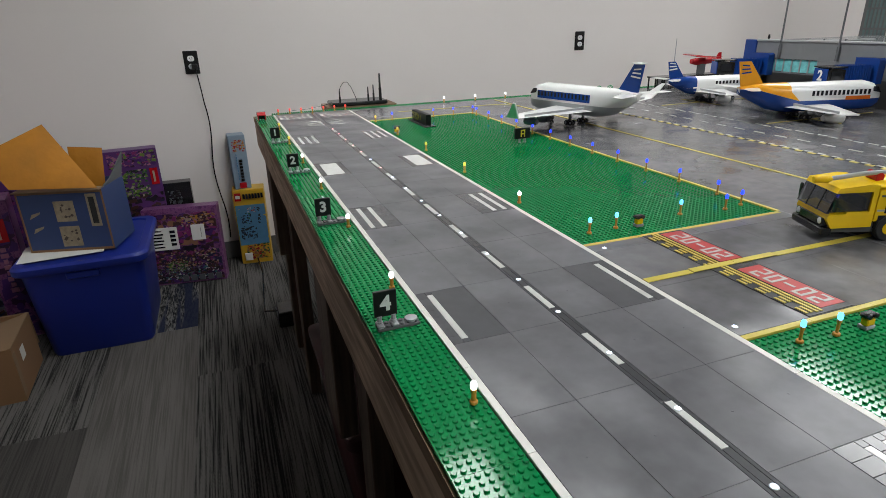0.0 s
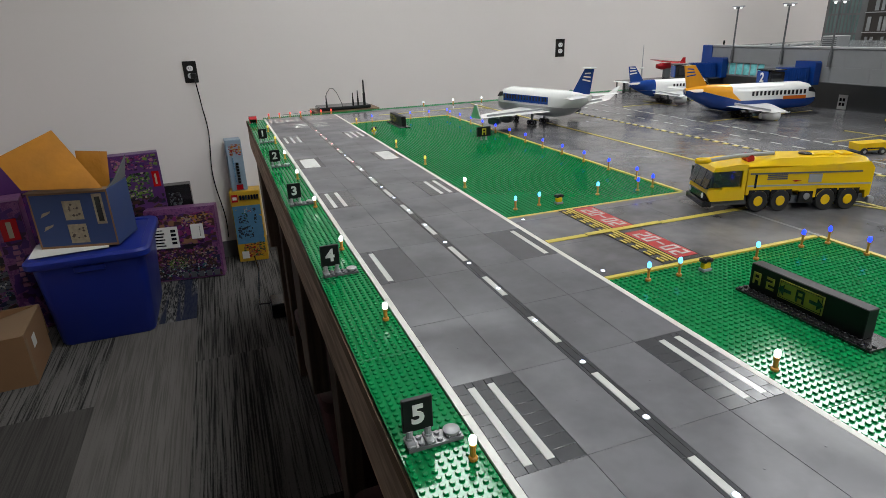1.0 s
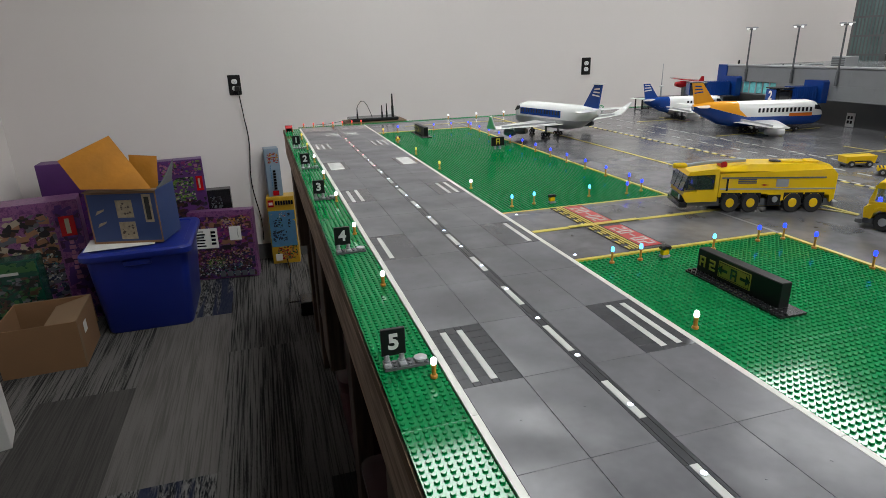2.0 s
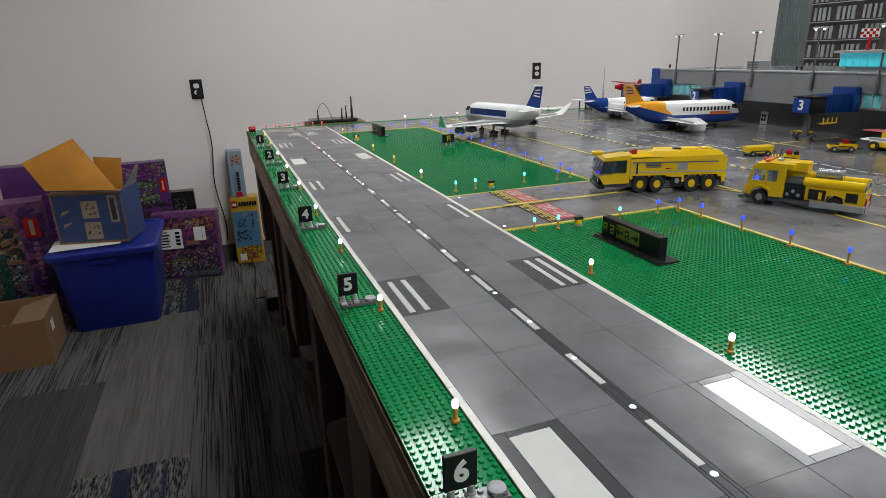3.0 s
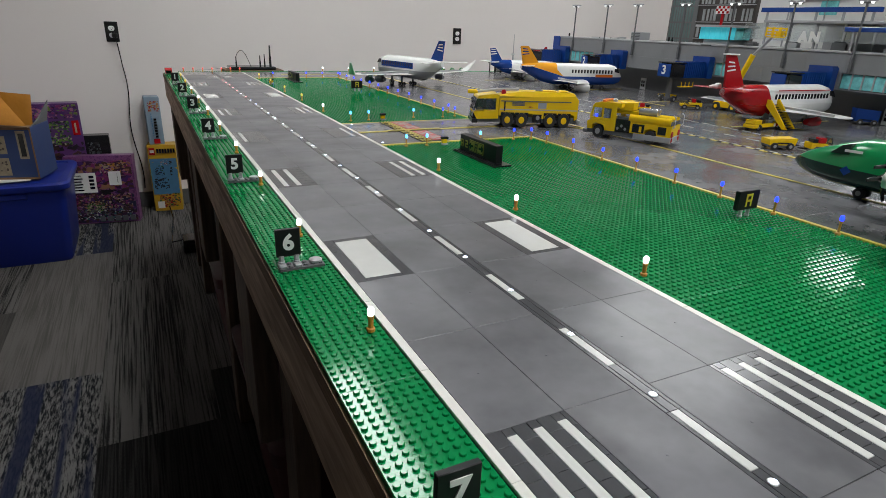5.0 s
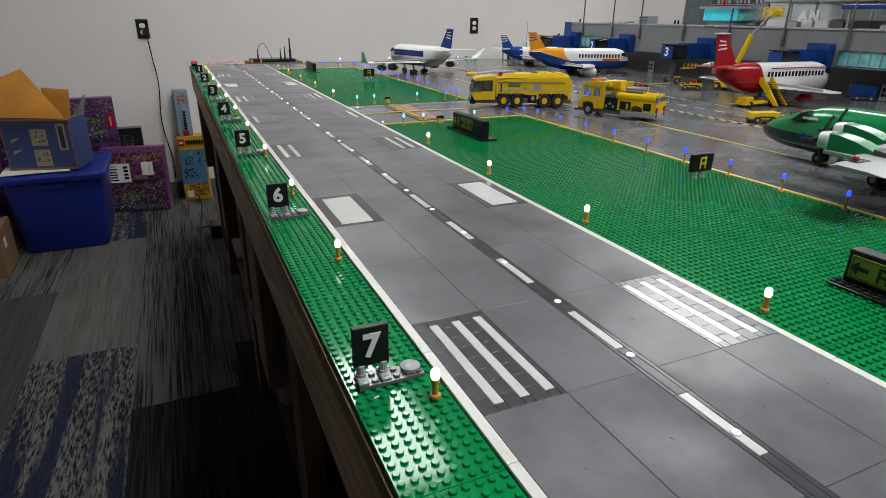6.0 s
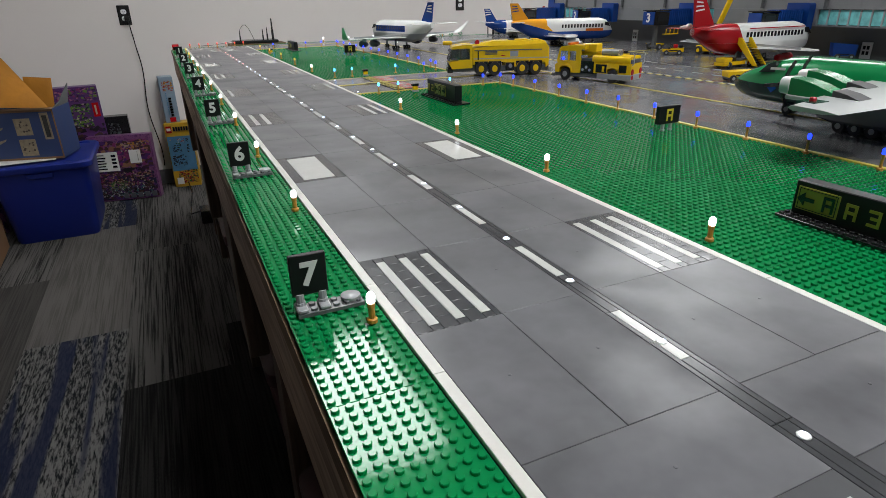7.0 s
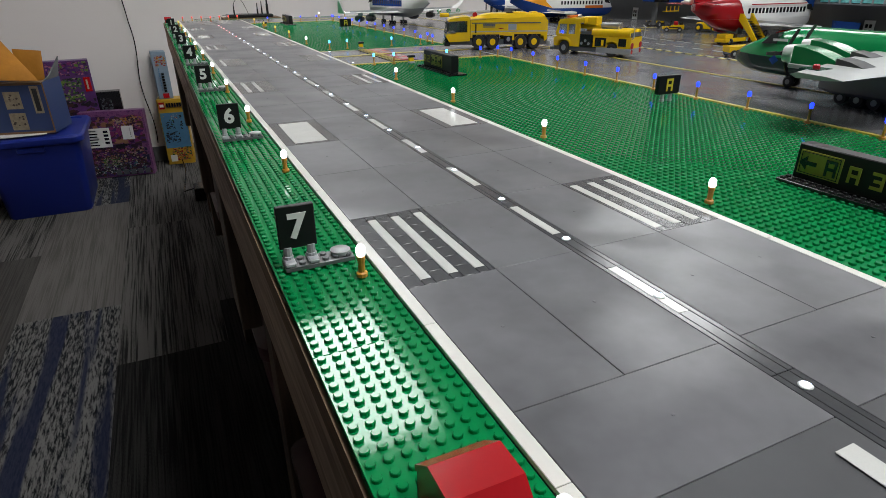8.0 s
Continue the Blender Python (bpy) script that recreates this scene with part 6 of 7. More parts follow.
for r in range(11):
    z = 0.04 + 0.100 * r
    part("ledge", Geo().box(0.0, 2.86, z - 0.010, 0.008, 3.279, z - 0.006), M["grey"], tower, smooth=0)
    for k in range(14):
        y = 2.875 + 0.0285 * k
        if (k * 7 + r * 3) % 5 == 0:
            continue
        part("pane", Geo().box(0.003, y, z, 0.0078, y + (0.013 if (k + r) % 3 else 0.018), z + 0.070), M["towerpane"], tower, smooth=0)
    for k in range(9):
        y = 3.304 + 0.0208 * k
        part("pane", Geo().box(-0.0085, y, z - 0.008, -0.0062, y + 0.0125, z + 0.082), M["towerteal"], tower, smooth=0)

pale = thing("white_toy_building", "plain white toy building behind the terminal", "toy building", pose(2.78, 0, T - 0.008))
part("body", Geo().box(0, 1.90, 0, 0.30, 2.52, 0.70, 0.002), M["white"], pale, smooth=0)
for k in range(3):
    part("rib", Geo().box(-0.004, 1.99 + 0.18 * k, 0.0, -0.0002, 1.996 + 0.18 * k, 0.70), M["grey"], pale, smooth=0)
w = part("window", Geo().box(-0.004, 2.12, 0.36, -0.0003, 2.20, 0.42), M["teal"], pale, smooth=0)
part("sill", Geo().box(-0.014, 2.08, 0.425, -0.0003, 2.30, 0.430), M["dgrey"], pale, smooth=0)
brown = thing("brown_toy_building", "brown brick toy building with dark windows", "toy building", pose(2.70, 0, T - 0.008))
M["brown"] = surface("brown_brick", (0.16, 0.09, 0.05), 0.4, var=0.2, scale=20)
part("body", Geo().box(0, 0.9, 0, 0.35, 1.86, 0.40), M["brown"], brown, smooth=0)
part("cornice", Geo().box(-0.010, 0.9, 0.4002, 0.355, 1.87, 0.412, 0.001), M["wallpale"], brown)
for r in range(4):
    for k in range(10):
        part("window", Geo().box(-0.003, 0.95 + 0.09 * k, 0.05 + 0.088 * r, -0.0003, 0.99 + 0.09 * k, 0.11 + 0.088 * r), M["window" if (k + r) % 3 else "white"], brown, smooth=0)

# ---- far corner of the apron ----
pav = thing("glazed_pavilion", "black framed toy pavilion at the far edge", "toy building", pose(1.70, 3.30, T))
part("roof", Geo().box(-0.005, -0.005, 0.052, 0.352, 0.065, 0.058, 0.001), M["black"], pav)
part("floor_plate", Geo().box(0, 0, 0, 0.347, 0.06, 0.004), M["dgrey"], pav, smooth=0)
for k in range(10):
    for y in (0.0, 0.056):
        part("post", Geo().box(0.038 * k, y, 0.004, 0.038 * k + 0.005, y + 0.005, 0.052), M["black"], pav, smooth=0)
    if k < 9:
        part("pane", Geo().box(0.038 * k + 0.006, 0.002, 0.006, 0.038 * k + 0.037, 0.004, 0.050), M["smoke"], pav, smooth=0)
mast = thing("radio_mast", "thin grey toy radio mast", "toy mast", pose(1.915, 3.45, T))
part("pole", Geo().turned((0, 0, 0), [(0.008, 0), (0.006, 0.03), (0.004, 0.09), (0.0022, 0.12), (0.0012, 0.21)], 8), M["grey"], mast)
part("platform", Geo().turned((0, 0, 0.094), [(0.004, 0), (0.012, 0.003), (0.012, 0.007), (0.004, 0.009)], 10), M["white"], mast)
redplane = thing("red_stunt_plane", "small dark red toy propeller plane on a roof", "toy airplane", pose(1.985, 3.335, T + 0.0865, 0, 0, 172) @ Matrix.Diagonal((1.4, 1.4, 1.4, 1)))
part("hull", Geo().loft([oval(x, w, a, b, 12) for x, w, a, b in ((-0.06, 0.004, 0.020, 0.026), (-0.02, 0.010, 0.010, 0.030), (0.03, 0.011, 0.006, 0.030), (0.05, 0.007, 0.012, 0.026))]), M["red"], redplane)
for s in (-1, 1):
    wing(redplane, "wing", "red", 0.030, s * 0.006, 0.026, s * 0.085, 0.034, 0.028, 0.034, 0.036, 0.005)
fin(redplane, "red", -0.036, 0.022, 0.024, 0.022, 0.014, 0.008, 0.004)
part("strut", Geo().box(0.0, -0.008, -0.0199, 0.02, 0.008, 0.010), M["dgrey"], redplane, smooth=0)
for k in range(3):
    o = thing("hedge_clump", "small green toy hedge on the far strip", "toy plant", pose(1.45 + 0.06 * k, 3.455, T - 0.0014))
    g = Geo()
    for q in range(26):
        a, h = 2.4 * q, 0.003 + 0.0007 * q
        r = 0.012 * math.sin(math.pi * min(1, (q + 3) / 30))
        g.turned((r * math.cos(a), r * math.sin(a), h), [(0.001, -0.002), (0.003, 0), (0.001, 0.002)], 6)
    part("leaves", g, M["jetgreen"], o)

# ---- boxes along the wall ----
TUB = surface("blue_tub_plastic", (0.008, 0.022, 0.225), 0.32, var=0.10, scale=8, fine=500, bump=0.15)
CARD = surface("brown_cardboard", (0.22, 0.118, 0.055), 0.85, var=0.12, scale=9, fine=350, bump=0.2)
CARD_IN = surface("pale_cardboard_inside", (0.22, 0.14, 0.078), 0.9, var=0.12, scale=9, fine=350, bump=0.2)
MAILER = surface("ochre_padded_paper", (0.43, 0.172, 0.010), 0.6, var=0.30, scale=7, fine=34, bump=0.6, dist=0.008)
BLUECARD = surface("blue_printed_cardboard", (0.022, 0.046, 0.140), 0.6, var=0.18, scale=9, fine=300, bump=0.15)
PURPLE = surface("purple_printed_carton", (0.085, 0.025, 0.13), 0.35, var=0.2, scale=9, fine=200, bump=0.08)


def printed(name, colors, scale, warp=0.15, rough=0.32):
    """Glossy printed artwork: soft shapes in a handful of inks."""
    mat, nt, bsdf = nodes_of(name)
    tc = nt.nodes.new("ShaderNodeNewGeometry")
    a = node(nt, "ShaderNodeTexNoise", Scale=scale * 2.2, Detail=8.0, Roughness=0.72, Distortion=warp)
    nt.links.new(tc.outputs["Position"], a.inputs["Vector"])
    ramp = nt.nodes.new("ShaderNodeValToRGB")
    ramp.color_ramp.interpolation = "LINEAR"
    e = ramp.color_ramp.elements
    n = len(colors)
    while len(e) < n * 2:
        e.new(0.5)
    for i, c in enumerate(colors):
        lo, hi = 0.28 + 0.44 * i / n, 0.28 + 0.44 * (i + 0.75) / n
        e[2 * i].position, e[2 * i + 1].position = lo, hi
        e[2 * i].color = e[2 * i + 1].color = (*c, 1)
    nt.links.new(a.outputs["Fac"], ramp.inputs["Fac"])
    nt.links.new(ramp.outputs["Color"], bsdf.inputs["Base Color"])
    bsdf.inputs["Roughness"].default_value = rough
    return mat


LILAC = printed("lilac_printed_carton", ((0.055, 0.016, 0.075), (0.12, 0.030, 0.125), (0.20, 0.075, 0.18), (0.09, 0.026, 0.12)), 20)
SUN = surface("warm_yellow_print", (0.52, 0.31, 0.02), 0.35, var=0.15, scale=14, fine=90, bump=0.03)
DARK_PRINT = surface("dark_brown_print", (0.06, 0.04, 0.03), 0.6, var=0.2, scale=60)
PAPER = surface("white_label_paper", (0.68, 0.67, 0.64), 0.7, var=0.05, scale=40)
CREAM = surface("cream_tape_print", (0.27, 0.22, 0.145), 0.6, var=0.5, scale=55)
PALEBLUE = surface("pale_grey_blue_print", (0.20, 0.27, 0.34), 0.4, var=0.18, scale=20, fine=90, bump=0.03)


def stuck(parent, name, mat, x0, z0, x1, z1, y, label="", thick=0.0012):
    """A flat print or label on a front that faces the viewer's side (towards -y) at y."""
    return part(name, Geo().box(x0, y - thick, z0, x1, y - 0.0001, z1), mat, parent, label, smooth=0)


# tub with lid
tub = thing("storage_tub", "large blue plastic storage tub with a closed lid", "storage tub", pose(-0.72, 3.90, 0.0))
def rect_ring(w, d, z, r):
    pts = []
    for cx, cy, a0 in ((w - r, -d + r, -90), (w - r, d - r, 0), (-w + r, d - r, 90), (-w + r, -d + r, 180)):
        for k in range(5):
            a = radians(a0 + 22.5 * k)
            pts.append((cx + r * math.cos(a), cy + r * math.sin(a), z))
    return pts


part("body", Geo().loft([rect_ring(0.185, 0.215, 0.0, 0.03), rect_ring(0.192, 0.222, 0.012, 0.035), rect_ring(0.218, 0.25, 0.375, 0.04), rect_ring(0.224, 0.256, 0.380, 0.04), rect_ring(0.224, 0.256, 0.396, 0.04)]), TUB, tub, "tapered blue body")
part("lid", Geo().loft([rect_ring(0.238, 0.272, 0.382, 0.05), rect_ring(0.242, 0.276, 0.388, 0.05), rect_ring(0.242, 0.276, 0.410, 0.05), rect_ring(0.232, 0.266, 0.420, 0.045), rect_ring(0.205, 0.240, 0.420, 0.04), rect_ring(0.200, 0.235, 0.412, 0.04)]), TUB, tub, "blue lid with a raised rim")
part("handle", Geo().box(-0.06, -0.262, 0.345, 0.06, -0.248, 0.374, 0.005), TUB, tub)

sheet = single("paper_sheet", Geo().box(-0.15, -0.10, 0, 0.15, 0.10, 0.001), PAPER, "white paper sheet under the box on the tub lid", "paper", pose(-0.80, 3.80, 0.4205, 0, 0, 4))

bb = thing("blue_carton", "open blue printed cardboard box on top of the tub", "cardboard box", pose(-0.733, 3.871, 0.422, 0, 0, -13.8))
W2, D2, HB = 0.1615, 0.1085, 0.252
for x0, x1, y0, y1 in ((-W2, W2, -D2, -D2 + 0.005), (-W2, W2, D2 - 0.005, D2), (-W2, -W2 + 0.005, -D2 + 0.005, D2 - 0.005), (W2 - 0.005, W2, -D2 + 0.005, D2 - 0.005)):
    part("side", Geo().box(x0, y0, 0, x1, y1, HB), BLUECARD, bb, smooth=0)
part("bottom", Geo().box(-W2 + 0.005, -D2 + 0.005, 0, W2 - 0.005, D2 - 0.005, 0.004), CARD_IN, bb, smooth=0)
for z in (0.02, 0.125):
    stuck(bb, "tape_label", CREAM, -0.03, z, 0.045, z + 0.085, -D2, "cream printed tape patch")
slot = stuck(bb, "hand_hole", CREAM, 0.095, 0.10, 0.135, 0.235, -D2, "cream framed slot")
part("slot_gap", Geo().box(0.104, -D2 - 0.0020, 0.112, 0.126, -D2 - 0.0013, 0.222), M["black"], slot, smooth=0)
for k in range(2):
    part("printed_leaf", Geo().slab([(-0.13, 0.08 + 0.06 * k), (-0.09, 0.10 + 0.06 * k), (-0.085, 0.11 + 0.06 * k), (-0.12, 0.10 + 0.06 * k)], -D2 - 0.0012, -D2 - 0.0002, "Y"), CREAM, bb, smooth=0)
for x0, x1, z0, z1 in ((-W2, W2, 0.0, 0.010), (-W2, W2, HB - 0.012, HB), (-W2, -W2 + 0.007, 0.010, HB - 0.012), (W2 - 0.007, W2, 0.010, HB - 0.012)):
    stuck(bb, "worn_edge", CARD, x0, z0, x1, z1, -D2, "bare brown cardboard edge", 0.0008)
for z in (0.02, 0.125):
    rr = random.Random(int(z * 1000))
    g = Geo()
    for q in range(9):
        x, zz, e = rr.uniform(-0.022, 0.036), rr.uniform(z + 0.010, z + 0.074), rr.uniform(0.003, 0.008)
        g.slab([(x - e, zz), (x, zz - e * 0.7), (x + e, zz + e * 0.2), (x, zz + e)], -D2 - 0.0018 - 0.00002 * q, -D2 - 0.0011, "Y")
    part("patch_print", g, DARK_PRINT, bb, smooth=0)
part("flap", Geo().slab([(-D2 + 0.006, HB + 0.0005), (D2 - 0.006, HB + 0.0005), (D2 + 0.05, HB + 0.095), (-D2 + 0.10, HB + 0.02)], W2 - 0.004, W2, "X"), M["dgrey"], bb, "raised side flap", smooth=0)
part("flap", Geo().slab([(-W2, HB), (W2, HB), (W2, HB + 0.004), (-W2, HB + 0.004)], -D2 - 0.02, -D2 + 0.03, "Y"), CARD_IN, bb, smooth=0)


def mailer(name, corners, thick, label, shift=(0, 0, 0)):
    """A padded envelope: four corners in space, gently swollen in the middle."""
    a, b, c, d = [Vector(p) + Vector(shift) for p in corners]
    n = (b - a).cross(d - a).normalized()
    N = 8
    g = Geo()
    for s in (1, -1):
        rows = []
        for i in range(N + 1):
            u = i / N
            rows.append([(a.lerp(b, u)).lerp(d.lerp(c, u), j / N) + n * s * thick * (0.06 + math.sin(math.pi * u) ** 0.6 * math.sin(math.pi * j / N) ** 0.6 * (0.8 + 0.25 * math.sin(5 * u + 3 * j / N))) for j in range(N + 1)])
        g.loft(rows, closed=False, caps=False)
    return single(name, g, MAILER, label, "envelope", smooth=60)


mailer("padded_envelope", [(-0.988, 3.80, 0.828), (-0.908, 3.74, 0.702), (-0.612, 3.715, 0.683), (-0.784, 3.90, 0.915)], 0.013, "crumpled ochre padded envelope leaning on the open box")
mailer("padded_envelope", [(-0.72, 3.87, 0.66), (-0.608, 3.86, 0.65), (-0.592, 3.88, 0.808), (-0.715, 3.89, 0.822)], 0.010, "ochre padded envelope standing in the open box")

# brown carton
ct = thing("open_carton", "open brown cardboard carton on the carpet", "cardboard box", pose(-1.098, 3.525, 0, 0, 0, 3))
W3, D3, H3 = 0.155, 0.155, 0.215
for x0, x1, y0, y1 in ((-W3, W3, -D3, -D3 + 0.005), (-W3, W3, D3 - 0.005, D3), (-W3, -W3 + 0.005, -D3 + 0.005, D3 - 0.005), (W3 - 0.005, W3, -D3 + 0.005, D3 - 0.005)):
    part("side", Geo().box(x0, y0, 0, x1, y1, H3), CARD, ct, smooth=0)
part("bottom", Geo().box(-W3 + 0.005, -D3 + 0.005, 0, W3 - 0.005, D3 - 0.005, 0.004), CARD_IN, ct, smooth=0)
f = part("flap", Geo().box(-0.15, -D3 + 0.002, -0.004, 0, D3 - 0.002, 0.0), CARD_IN, ct, "side flap folded inwards", smooth=0)
f.matrix_basis = pose(W3, 0, H3 + 0.004, 0, -14, 0)
f = part("flap", Geo().box(-W3, 0, -0.004, W3, 0.15, 0.0), CARD_IN, ct, smooth=0)
f.matrix_basis = pose(0, D3 + 0.004, H3 + 0.002, -82, 0, 0)
part("label", Geo().box(W3, -0.07, 0.12, W3 + 0.0012, -0.02, 0.17), PAPER, ct, "small white label", smooth=0)
part("seam_tape", Geo().box(W3 - 0.001, -D3 - 0.001, 0.02, W3 + 0.0012, -D3 + 0.03, H3 - 0.02), CARD_IN, ct, smooth=0)


INKS = {}
for ink, tone in (("violet", (0.075, 0.022, 0.16)), ("plum", (0.045, 0.010, 0.05)), ("magenta", (0.25, 0.03, 0.16)), ("pink", (0.42, 0.17, 0.27)), ("teal_ink", (0.03, 0.16, 0.18)), ("lime", (0.16, 0.27, 0.04)),
                  ("cream", (0.45, 0.38, 0.28)), ("tan", (0.34, 0.17, 0.09)), ("cocoa", (0.07, 0.03, 0.02)), ("navy", (0.012, 0.018, 0.06)), ("chalk", (0.58, 0.57, 0.56)), ("soot", (0.012, 0.011, 0.013)),
                  ("amber", (0.52, 0.25, 0.02)), ("scarlet", (0.36, 0.012, 0.014)), ("sky", (0.10, 0.27, 0.45)), ("slate", (0.12, 0.13, 0.15)), ("leaf", (0.03, 0.12, 0.03))):
    INKS[ink] = surface("print_" + ink, [0.72 * c for c in tone], 0.32, var=0.16, scale=40, fine=260, bump=0.03)


def collage(box, w, d, h, area, inks, n, seed, lo, hi, lift):
    """Printed artwork on a carton's front: overlapping flat shapes, a mesh for each ink. Area in parts of the front."""
    rr = random.Random(seed)
    x0, z0, x1, z1 = area[0] * w - w / 2, area[1] * h, area[2] * w - w / 2, area[3] * h
    g, slots = Geo(), []
    for i in range(n * 3):
        ink = rr.randrange(len(inks))
        a, b = 0.55 * rr.uniform(lo, hi), 0.34 * rr.uniform(lo, hi)
        cx, cz = rr.uniform(x0, x1), rr.uniform(z0, z1)
        turn, kind = rr.uniform(-0.5, 0.5), rr.random()
        if kind < 0.4:
            ring = [(a * math.cos(q * math.pi / 4), b * math.sin(q * math.pi / 4)) for q in range(8)]
        elif kind < 0.8:
            ring = [(-a, -b), (a, -b), (a * 0.9, b), (-a * 0.8, b)]
        else:
            ring = [(-a, -b * 0.4), (0, -b), (a, 0), (a * 0.2, b * 1.4)]
        c, t = math.cos(turn), math.sin(turn)
        poly = [(min(x1, max(x0, cx + u * c - v * t)), min(z1, max(z0, cz + u * t + v * c))) for u, v in ring]
        k = len(g.f)
        g.slab(poly, -d / 2 - 0.0014 - 0.000003 * (lift + i), -d / 2 - 0.0004, "Y")
        slots += [ink] * (len(g.f) - k)
    me = g.mesh("printed_picture", None, 0)
    for ink in inks:
        me.materials.append(INKS[ink])
    me.polygons.foreach_set("material_index", slots)
    tagged(part("printed_picture", me, None, box), "", "", "", "stuff")


def toy_carton(label, m, w, d, h, body, pieces, art=()):
    o = thing("toy_set_carton", label, "toy box", m, "toy boxes")
    box = part("carton", Geo().box(-w / 2, -d / 2, 0, w / 2, d / 2, h, 0.002), body, o)
    lift = 0
    for area, inks, n, seed, lo, hi in art:
        collage(box, w, d, h, area, inks.split(), n, seed, lo, hi, lift)
        lift += 3 * n
    for n, (name, mat, x0, z0, x1, z1) in enumerate(pieces):
        front = 0.0062 if art else 0.0008
        part(name, Geo().box(x0 * w - w / 2, -d / 2 - front - 0.0004 * (n % 6), z0 * h, x1 * w - w / 2, -d / 2 - 0.0001, z1 * h), mat, box, smooth=0)
    part("end_flap", Geo().box(-w / 2 + 0.004, -d / 2 + 0.004, h, w / 2 - 0.004, d / 2 - 0.004, h + 0.0008), body, box, smooth=0)
    return o


RED, DARK, WHITE = M["red"], M["black"], PAPER
label_rows = [("label_bar", DARK, 0.10 + 0.0 * k, 0.50 + 0.042 * k, 0.24 - 0.02 * (k % 2), 0.518 + 0.042 * k) for k in range(6)]
label_codes = [("label_bar", DARK, 0.33, 0.52 + 0.055 * k, 0.40, 0.555 + 0.055 * k) for k in range(4)]
stripes = [("barcode", DARK, 0.655 + 0.018 * k, 0.60, 0.664 + 0.018 * k, 0.745) for k in range(7)]
icons = [("icon", INKS["slate"], 0.40 + 0.115 * k, 0.03, 0.475 + 0.115 * k, 0.105) for k in range(5)]
toy_carton("purple toy set carton with a dark picture and white labels", pose(-0.385, 4.30, 0, -4, 0, -8), 0.36, 0.09, 0.405, LILAC,
           [("address_label", PAPER, 0.03, 0.47, 0.43, 0.76)] + label_rows + label_codes + [("barcode_label", PAPER, 0.62, 0.57, 0.80, 0.77)] + stripes + icons,
           [((0.03, 0.02, 0.97, 0.50), "soot plum cocoa violet navy", 120, 3, 0.012, 0.040), ((0.03, 0.50, 0.97, 0.93), "plum magenta tan violet cocoa", 70, 4, 0.014, 0.045),
            ((0.06, 0.22, 0.92, 0.44), "tan cream cocoa magenta soot", 90, 5, 0.005, 0.016), ((0.22, 0.16, 0.50, 0.30), "lime leaf cream", 26, 6, 0.004, 0.014),
            ((0.06, 0.06, 0.90, 0.22), "teal_ink soot slate chalk plum", 80, 7, 0.004, 0.014), ((0.50, 0.74, 0.92, 0.90), "tan cocoa pink cream amber", 30, 8, 0.007, 0.016)])
toy_carton("yellow and blue toy brick carton standing by the wall", pose(-0.035, 4.46, 0, 0, 0, -6), 0.165, 0.11, 0.43, SUN,
           [("brand_mark", RED, 0.06, 0.86, 0.26, 0.96), ("brand_bar", WHITE, 0.09, 0.89, 0.23, 0.93), ("age_mark", PAPER, 0.12, 0.05, 0.36, 0.15)] + [("title_bar", DARK, 0.32 + 0.095 * k, 0.885, 0.39 + 0.095 * k, 0.945) for k in range(7)],
           [((0.03, 0.26, 0.97, 0.80), "sky", 60, 11, 0.03, 0.06), ((0.10, 0.34, 0.62, 0.52), "navy sky soot", 26, 12, 0.006, 0.018), ((0.18, 0.55, 0.50, 0.70), "soot navy leaf sky", 16, 13, 0.005, 0.014),
            ((0.40, 0.70, 0.66, 0.78), "scarlet chalk", 6, 14, 0.005, 0.010), ((0.70, 0.54, 0.80, 0.76), "soot", 8, 15, 0.004, 0.012), ((0.20, 0.06, 0.94, 0.27), "amber tan leaf scarlet", 36, 16, 0.007, 0.020)])
toy_carton("pale blue toy brick carton stacked on the yellow one", pose(-0.060, 4.475, 0.4315, 0, 0, 3), 0.085, 0.10, 0.29, PALEBLUE,
           [("brand_mark", RED, 0.30, 0.02, 0.72, 0.12)] + [("title_bar", DARK, 0.46, 0.15 + 0.06 * k, 0.64, 0.195 + 0.06 * k) for k in range(7)] + [("title_bar", INKS["sky"], 0.30, 0.18 + 0.05 * k, 0.36, 0.22 + 0.05 * k) for k in range(10)],
           [((0.15, 0.70, 0.92, 0.92), "amber scarlet tan", 16, 21, 0.006, 0.016)])
toy_carton("purple toy set carton with a green picture behind the tub", pose(-0.60, 4.42, 0, 0, 0, 6), 0.30, 0.09, 0.70, PURPLE,
           [("brand_mark", RED, 0.84, 0.74, 0.96, 0.86), ("brand_bar", INKS["cream"], 0.88, 0.76, 0.91, 0.84)],
           [((0.02, 0.30, 0.98, 0.68), "soot plum navy cocoa", 60, 31, 0.014, 0.04), ((0.30, 0.66, 0.80, 0.86), "lime leaf soot lime cream", 60, 32, 0.006, 0.020), ((0.25, 0.88, 0.97, 0.99), "plum violet pink lime magenta", 40, 33, 0.006, 0.022)])
toy_carton("black flat carton leaning by the wall", pose(-0.40, 4.475, 0.0, 0, 0, 0), 0.16, 0.08, 0.50, M["black"],
           [], [((0.28, 0.76, 0.68, 0.92), "slate soot slate", 14, 35, 0.006, 0.018)])
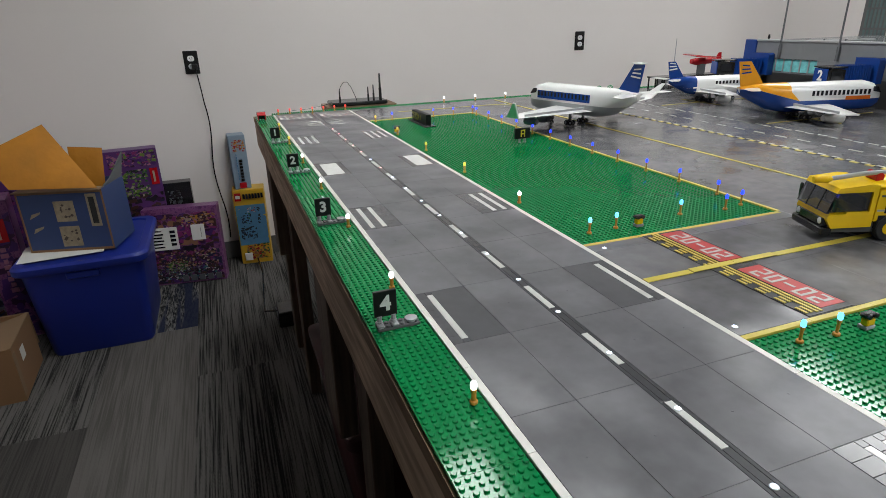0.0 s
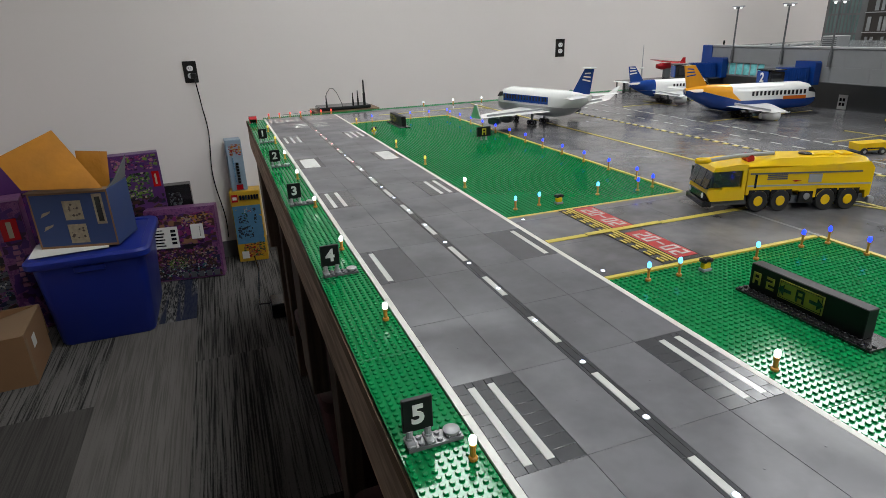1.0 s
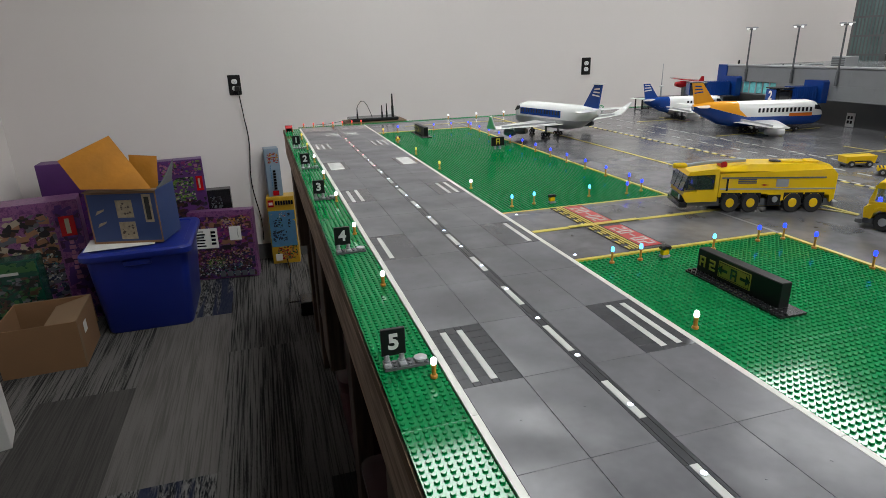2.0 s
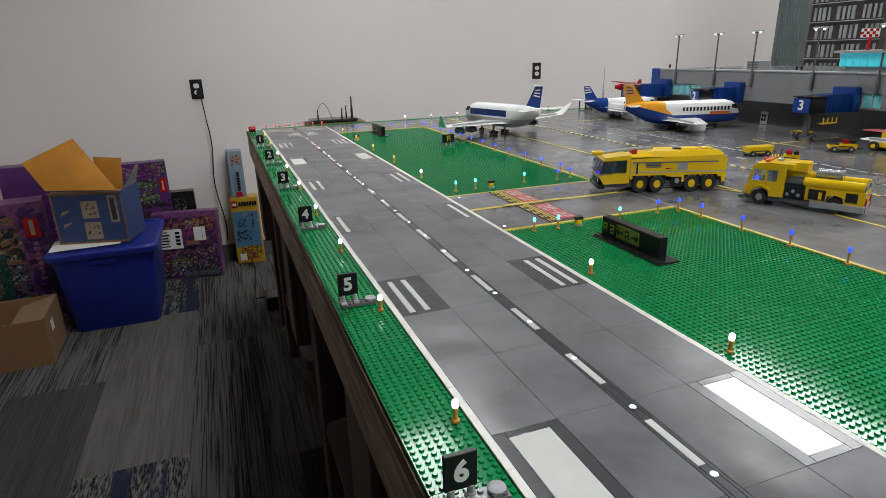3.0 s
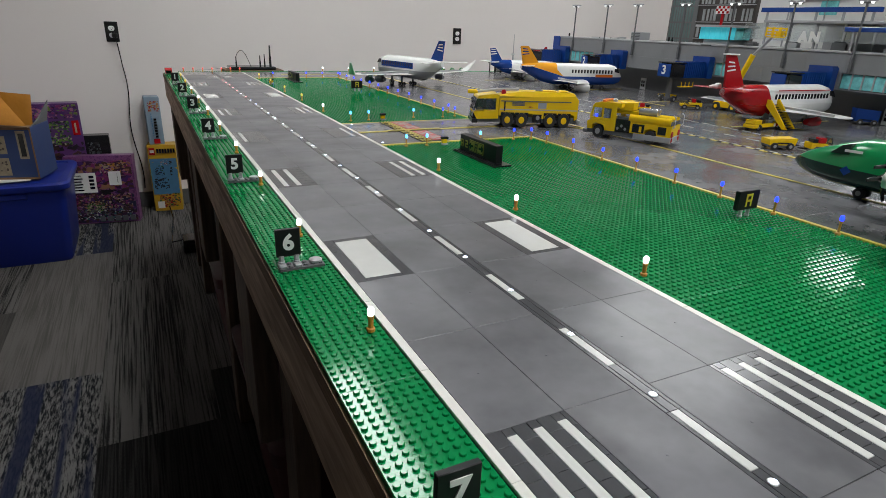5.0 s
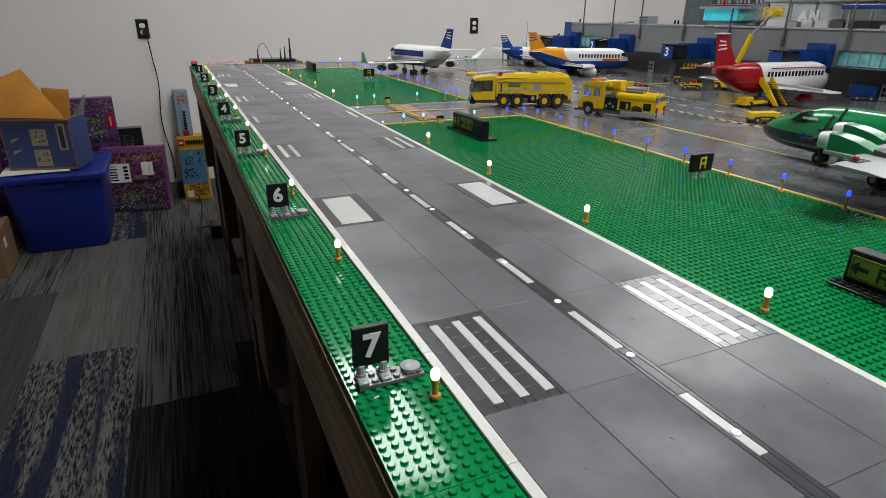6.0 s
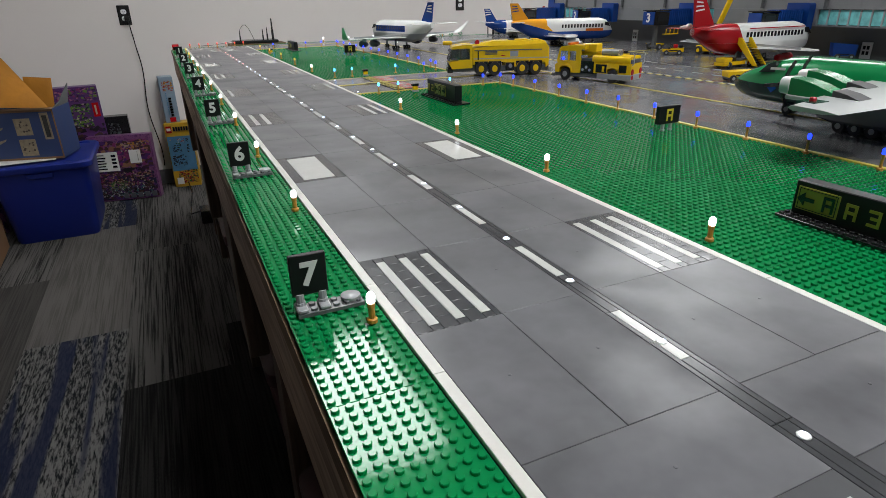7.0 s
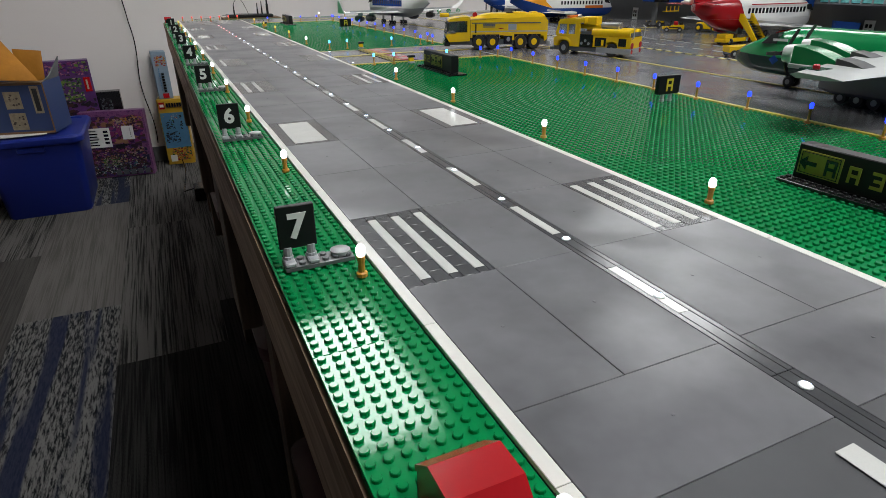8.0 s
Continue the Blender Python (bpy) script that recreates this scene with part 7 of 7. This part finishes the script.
toy_carton("large purple toy set carton with a printed side", pose(-1.19, 3.98, 0, 0, 0, 10), 0.38, 0.16, 0.62, LILAC,
           [("brand_mark", RED, 0.76, 0.72, 0.93, 0.88), ("brand_bar", INKS["cream"], 0.82, 0.74, 0.87, 0.86)] + [("title_bar", INKS["pink"], 0.81 + 0.012 * (k % 2), 0.36 + 0.042 * k, 0.88 - 0.01 * (k % 3), 0.388 + 0.042 * k) for k in range(8)],
           [((0.72, 0.02, 0.99, 0.97), "violet violet plum", 30, 41, 0.02, 0.06), ((0.02, 0.50, 0.70, 0.92), "slate tan cocoa soot cream", 60, 42, 0.016, 0.05), ((0.02, 0.05, 0.70, 0.52), "soot cocoa slate navy", 80, 43, 0.014, 0.045),
            ((0.04, 0.30, 0.66, 0.60), "chalk slate soot cream teal_ink", 90, 44, 0.004, 0.016)])
toy_carton("purple toy set carton standing behind the others", pose(-1.05, 4.36, 0, 0, 0, 2), 0.40, 0.12, 0.74, PURPLE,
           [("brand_mark", RED, 0.60, 0.70, 0.74, 0.80), ("brand_bar", INKS["cream"], 0.63, 0.73, 0.71, 0.77)],
           [((0.02, 0.40, 0.98, 0.78), "violet plum violet magenta", 50, 51, 0.02, 0.06), ((0.50, 0.38, 0.97, 0.68), "teal_ink soot chalk pink violet slate", 110, 52, 0.005, 0.020)])
toy_carton("green toy set carton lying behind the open carton", pose(-1.255, 3.785, 0, 0, 0, 4), 0.20, 0.10, 0.40, M["dgreen"],
           [("title_bar", INKS["chalk"], 0.05, 0.84, 0.60, 0.87)], [((0.03, 0.05, 0.97, 0.80), "soot leaf cocoa slate soot", 80, 61, 0.008, 0.035), ((0.03, 0.86, 0.97, 0.98), "leaf leaf", 20, 62, 0.01, 0.04)])
toy_carton("white edged printed carton on the carpet", pose(-1.20, 2.86, 0, 0, 0, 14), 0.30, 0.12, 0.36, PAPER,
           [("brand_mark", RED, 0.66, 0.88, 0.98, 0.95)],
           [((0.04, 0.04, 0.92, 0.86), "soot cocoa leaf slate", 70, 71, 0.014, 0.04), ((0.10, 0.10, 0.88, 0.60), "slate chalk soot tan", 60, 72, 0.005, 0.018)])
rack = thing("wire_rack", "black wire rack hanging at the side wall", "wire rack", pose(-1.30, 3.55, 0.80))
for k in range(7):
    part("wire", Geo().tube([(-0.12, -0.03 * k, 0.0), (0.02, -0.03 * k, 0.03), (0.10, -0.03 * k, 0.11)], 0.003, 5), M["black"], rack)
for a, z in ((-0.12, 0.0), (0.02, 0.03), (0.10, 0.11)):
    part("cross_wire", Geo().tube([(a, 0.0, z), (a, -0.18, z)], 0.004, 5), M["black"], rack)

# ---- under the table ----
psu = thing("power_supply_box", "black power supply box on the carpet by the table leg", "power supply", pose(0.02, 3.62, 0))
part("case", Geo().box(-0.03, -0.06, 0, 0.12, 0.06, 0.075, 0.004), M["black"], psu)
part("lead", Geo().tube([(-0.03, 0.0, 0.06), (-0.08, 0.10, 0.02), (-0.07, 0.30, 0.006), (-0.05, 0.60, 0.006), (-0.06, 0.82, 0.03)], 0.004), M["black"], psu)
part("face", Geo().box(-0.034, -0.045, 0.01, -0.0301, 0.045, 0.06), M["dgrey"], psu, smooth=0)
BIN = surface("dark_red_plastic", (0.045, 0.004, 0.006), 0.5, var=0.15, scale=9)
for k, (x, y) in enumerate(((0.245, 1.60), (0.245, 0.72), (0.245, 2.50))):
    o = thing("red_bin", "dark red plastic bin stored under the table", "storage bin", pose(x, y, 0))
    part("body", Geo().loft([rect_ring(0.17, 0.24, 0.0, 0.03), rect_ring(0.20, 0.28, 0.36, 0.03), rect_ring(0.21, 0.29, 0.365, 0.03), rect_ring(0.21, 0.29, 0.38, 0.03)]), BIN, o)
    part("lid", Geo().loft([rect_ring(0.212, 0.292, 0.381, 0.03), rect_ring(0.212, 0.292, 0.40, 0.03), rect_ring(0.19, 0.27, 0.405, 0.03)]), BIN, o)
bag = Geo()
rings = []
rr = random.Random(9)
for i, (r, z) in enumerate(((0.10, 0.0), (0.13, 0.04), (0.12, 0.10), (0.08, 0.15), (0.02, 0.17))):
    rings.append([(r * (0.85 + 0.3 * rr.random()) * math.cos(2 * math.pi * k / 12), r * (0.85 + 0.3 * rr.random()) * math.sin(2 * math.pi * k / 12), z + 0.012 * rr.random()) for k in range(12)])
bag.loft(rings)
single("plastic_bag", bag, surface("grey_plastic_bag", (0.20, 0.20, 0.21), 0.35, var=0.3, scale=30), "crumpled grey plastic bag on the bin under the table", "bag", pose(0.25, 1.56, 0.405))
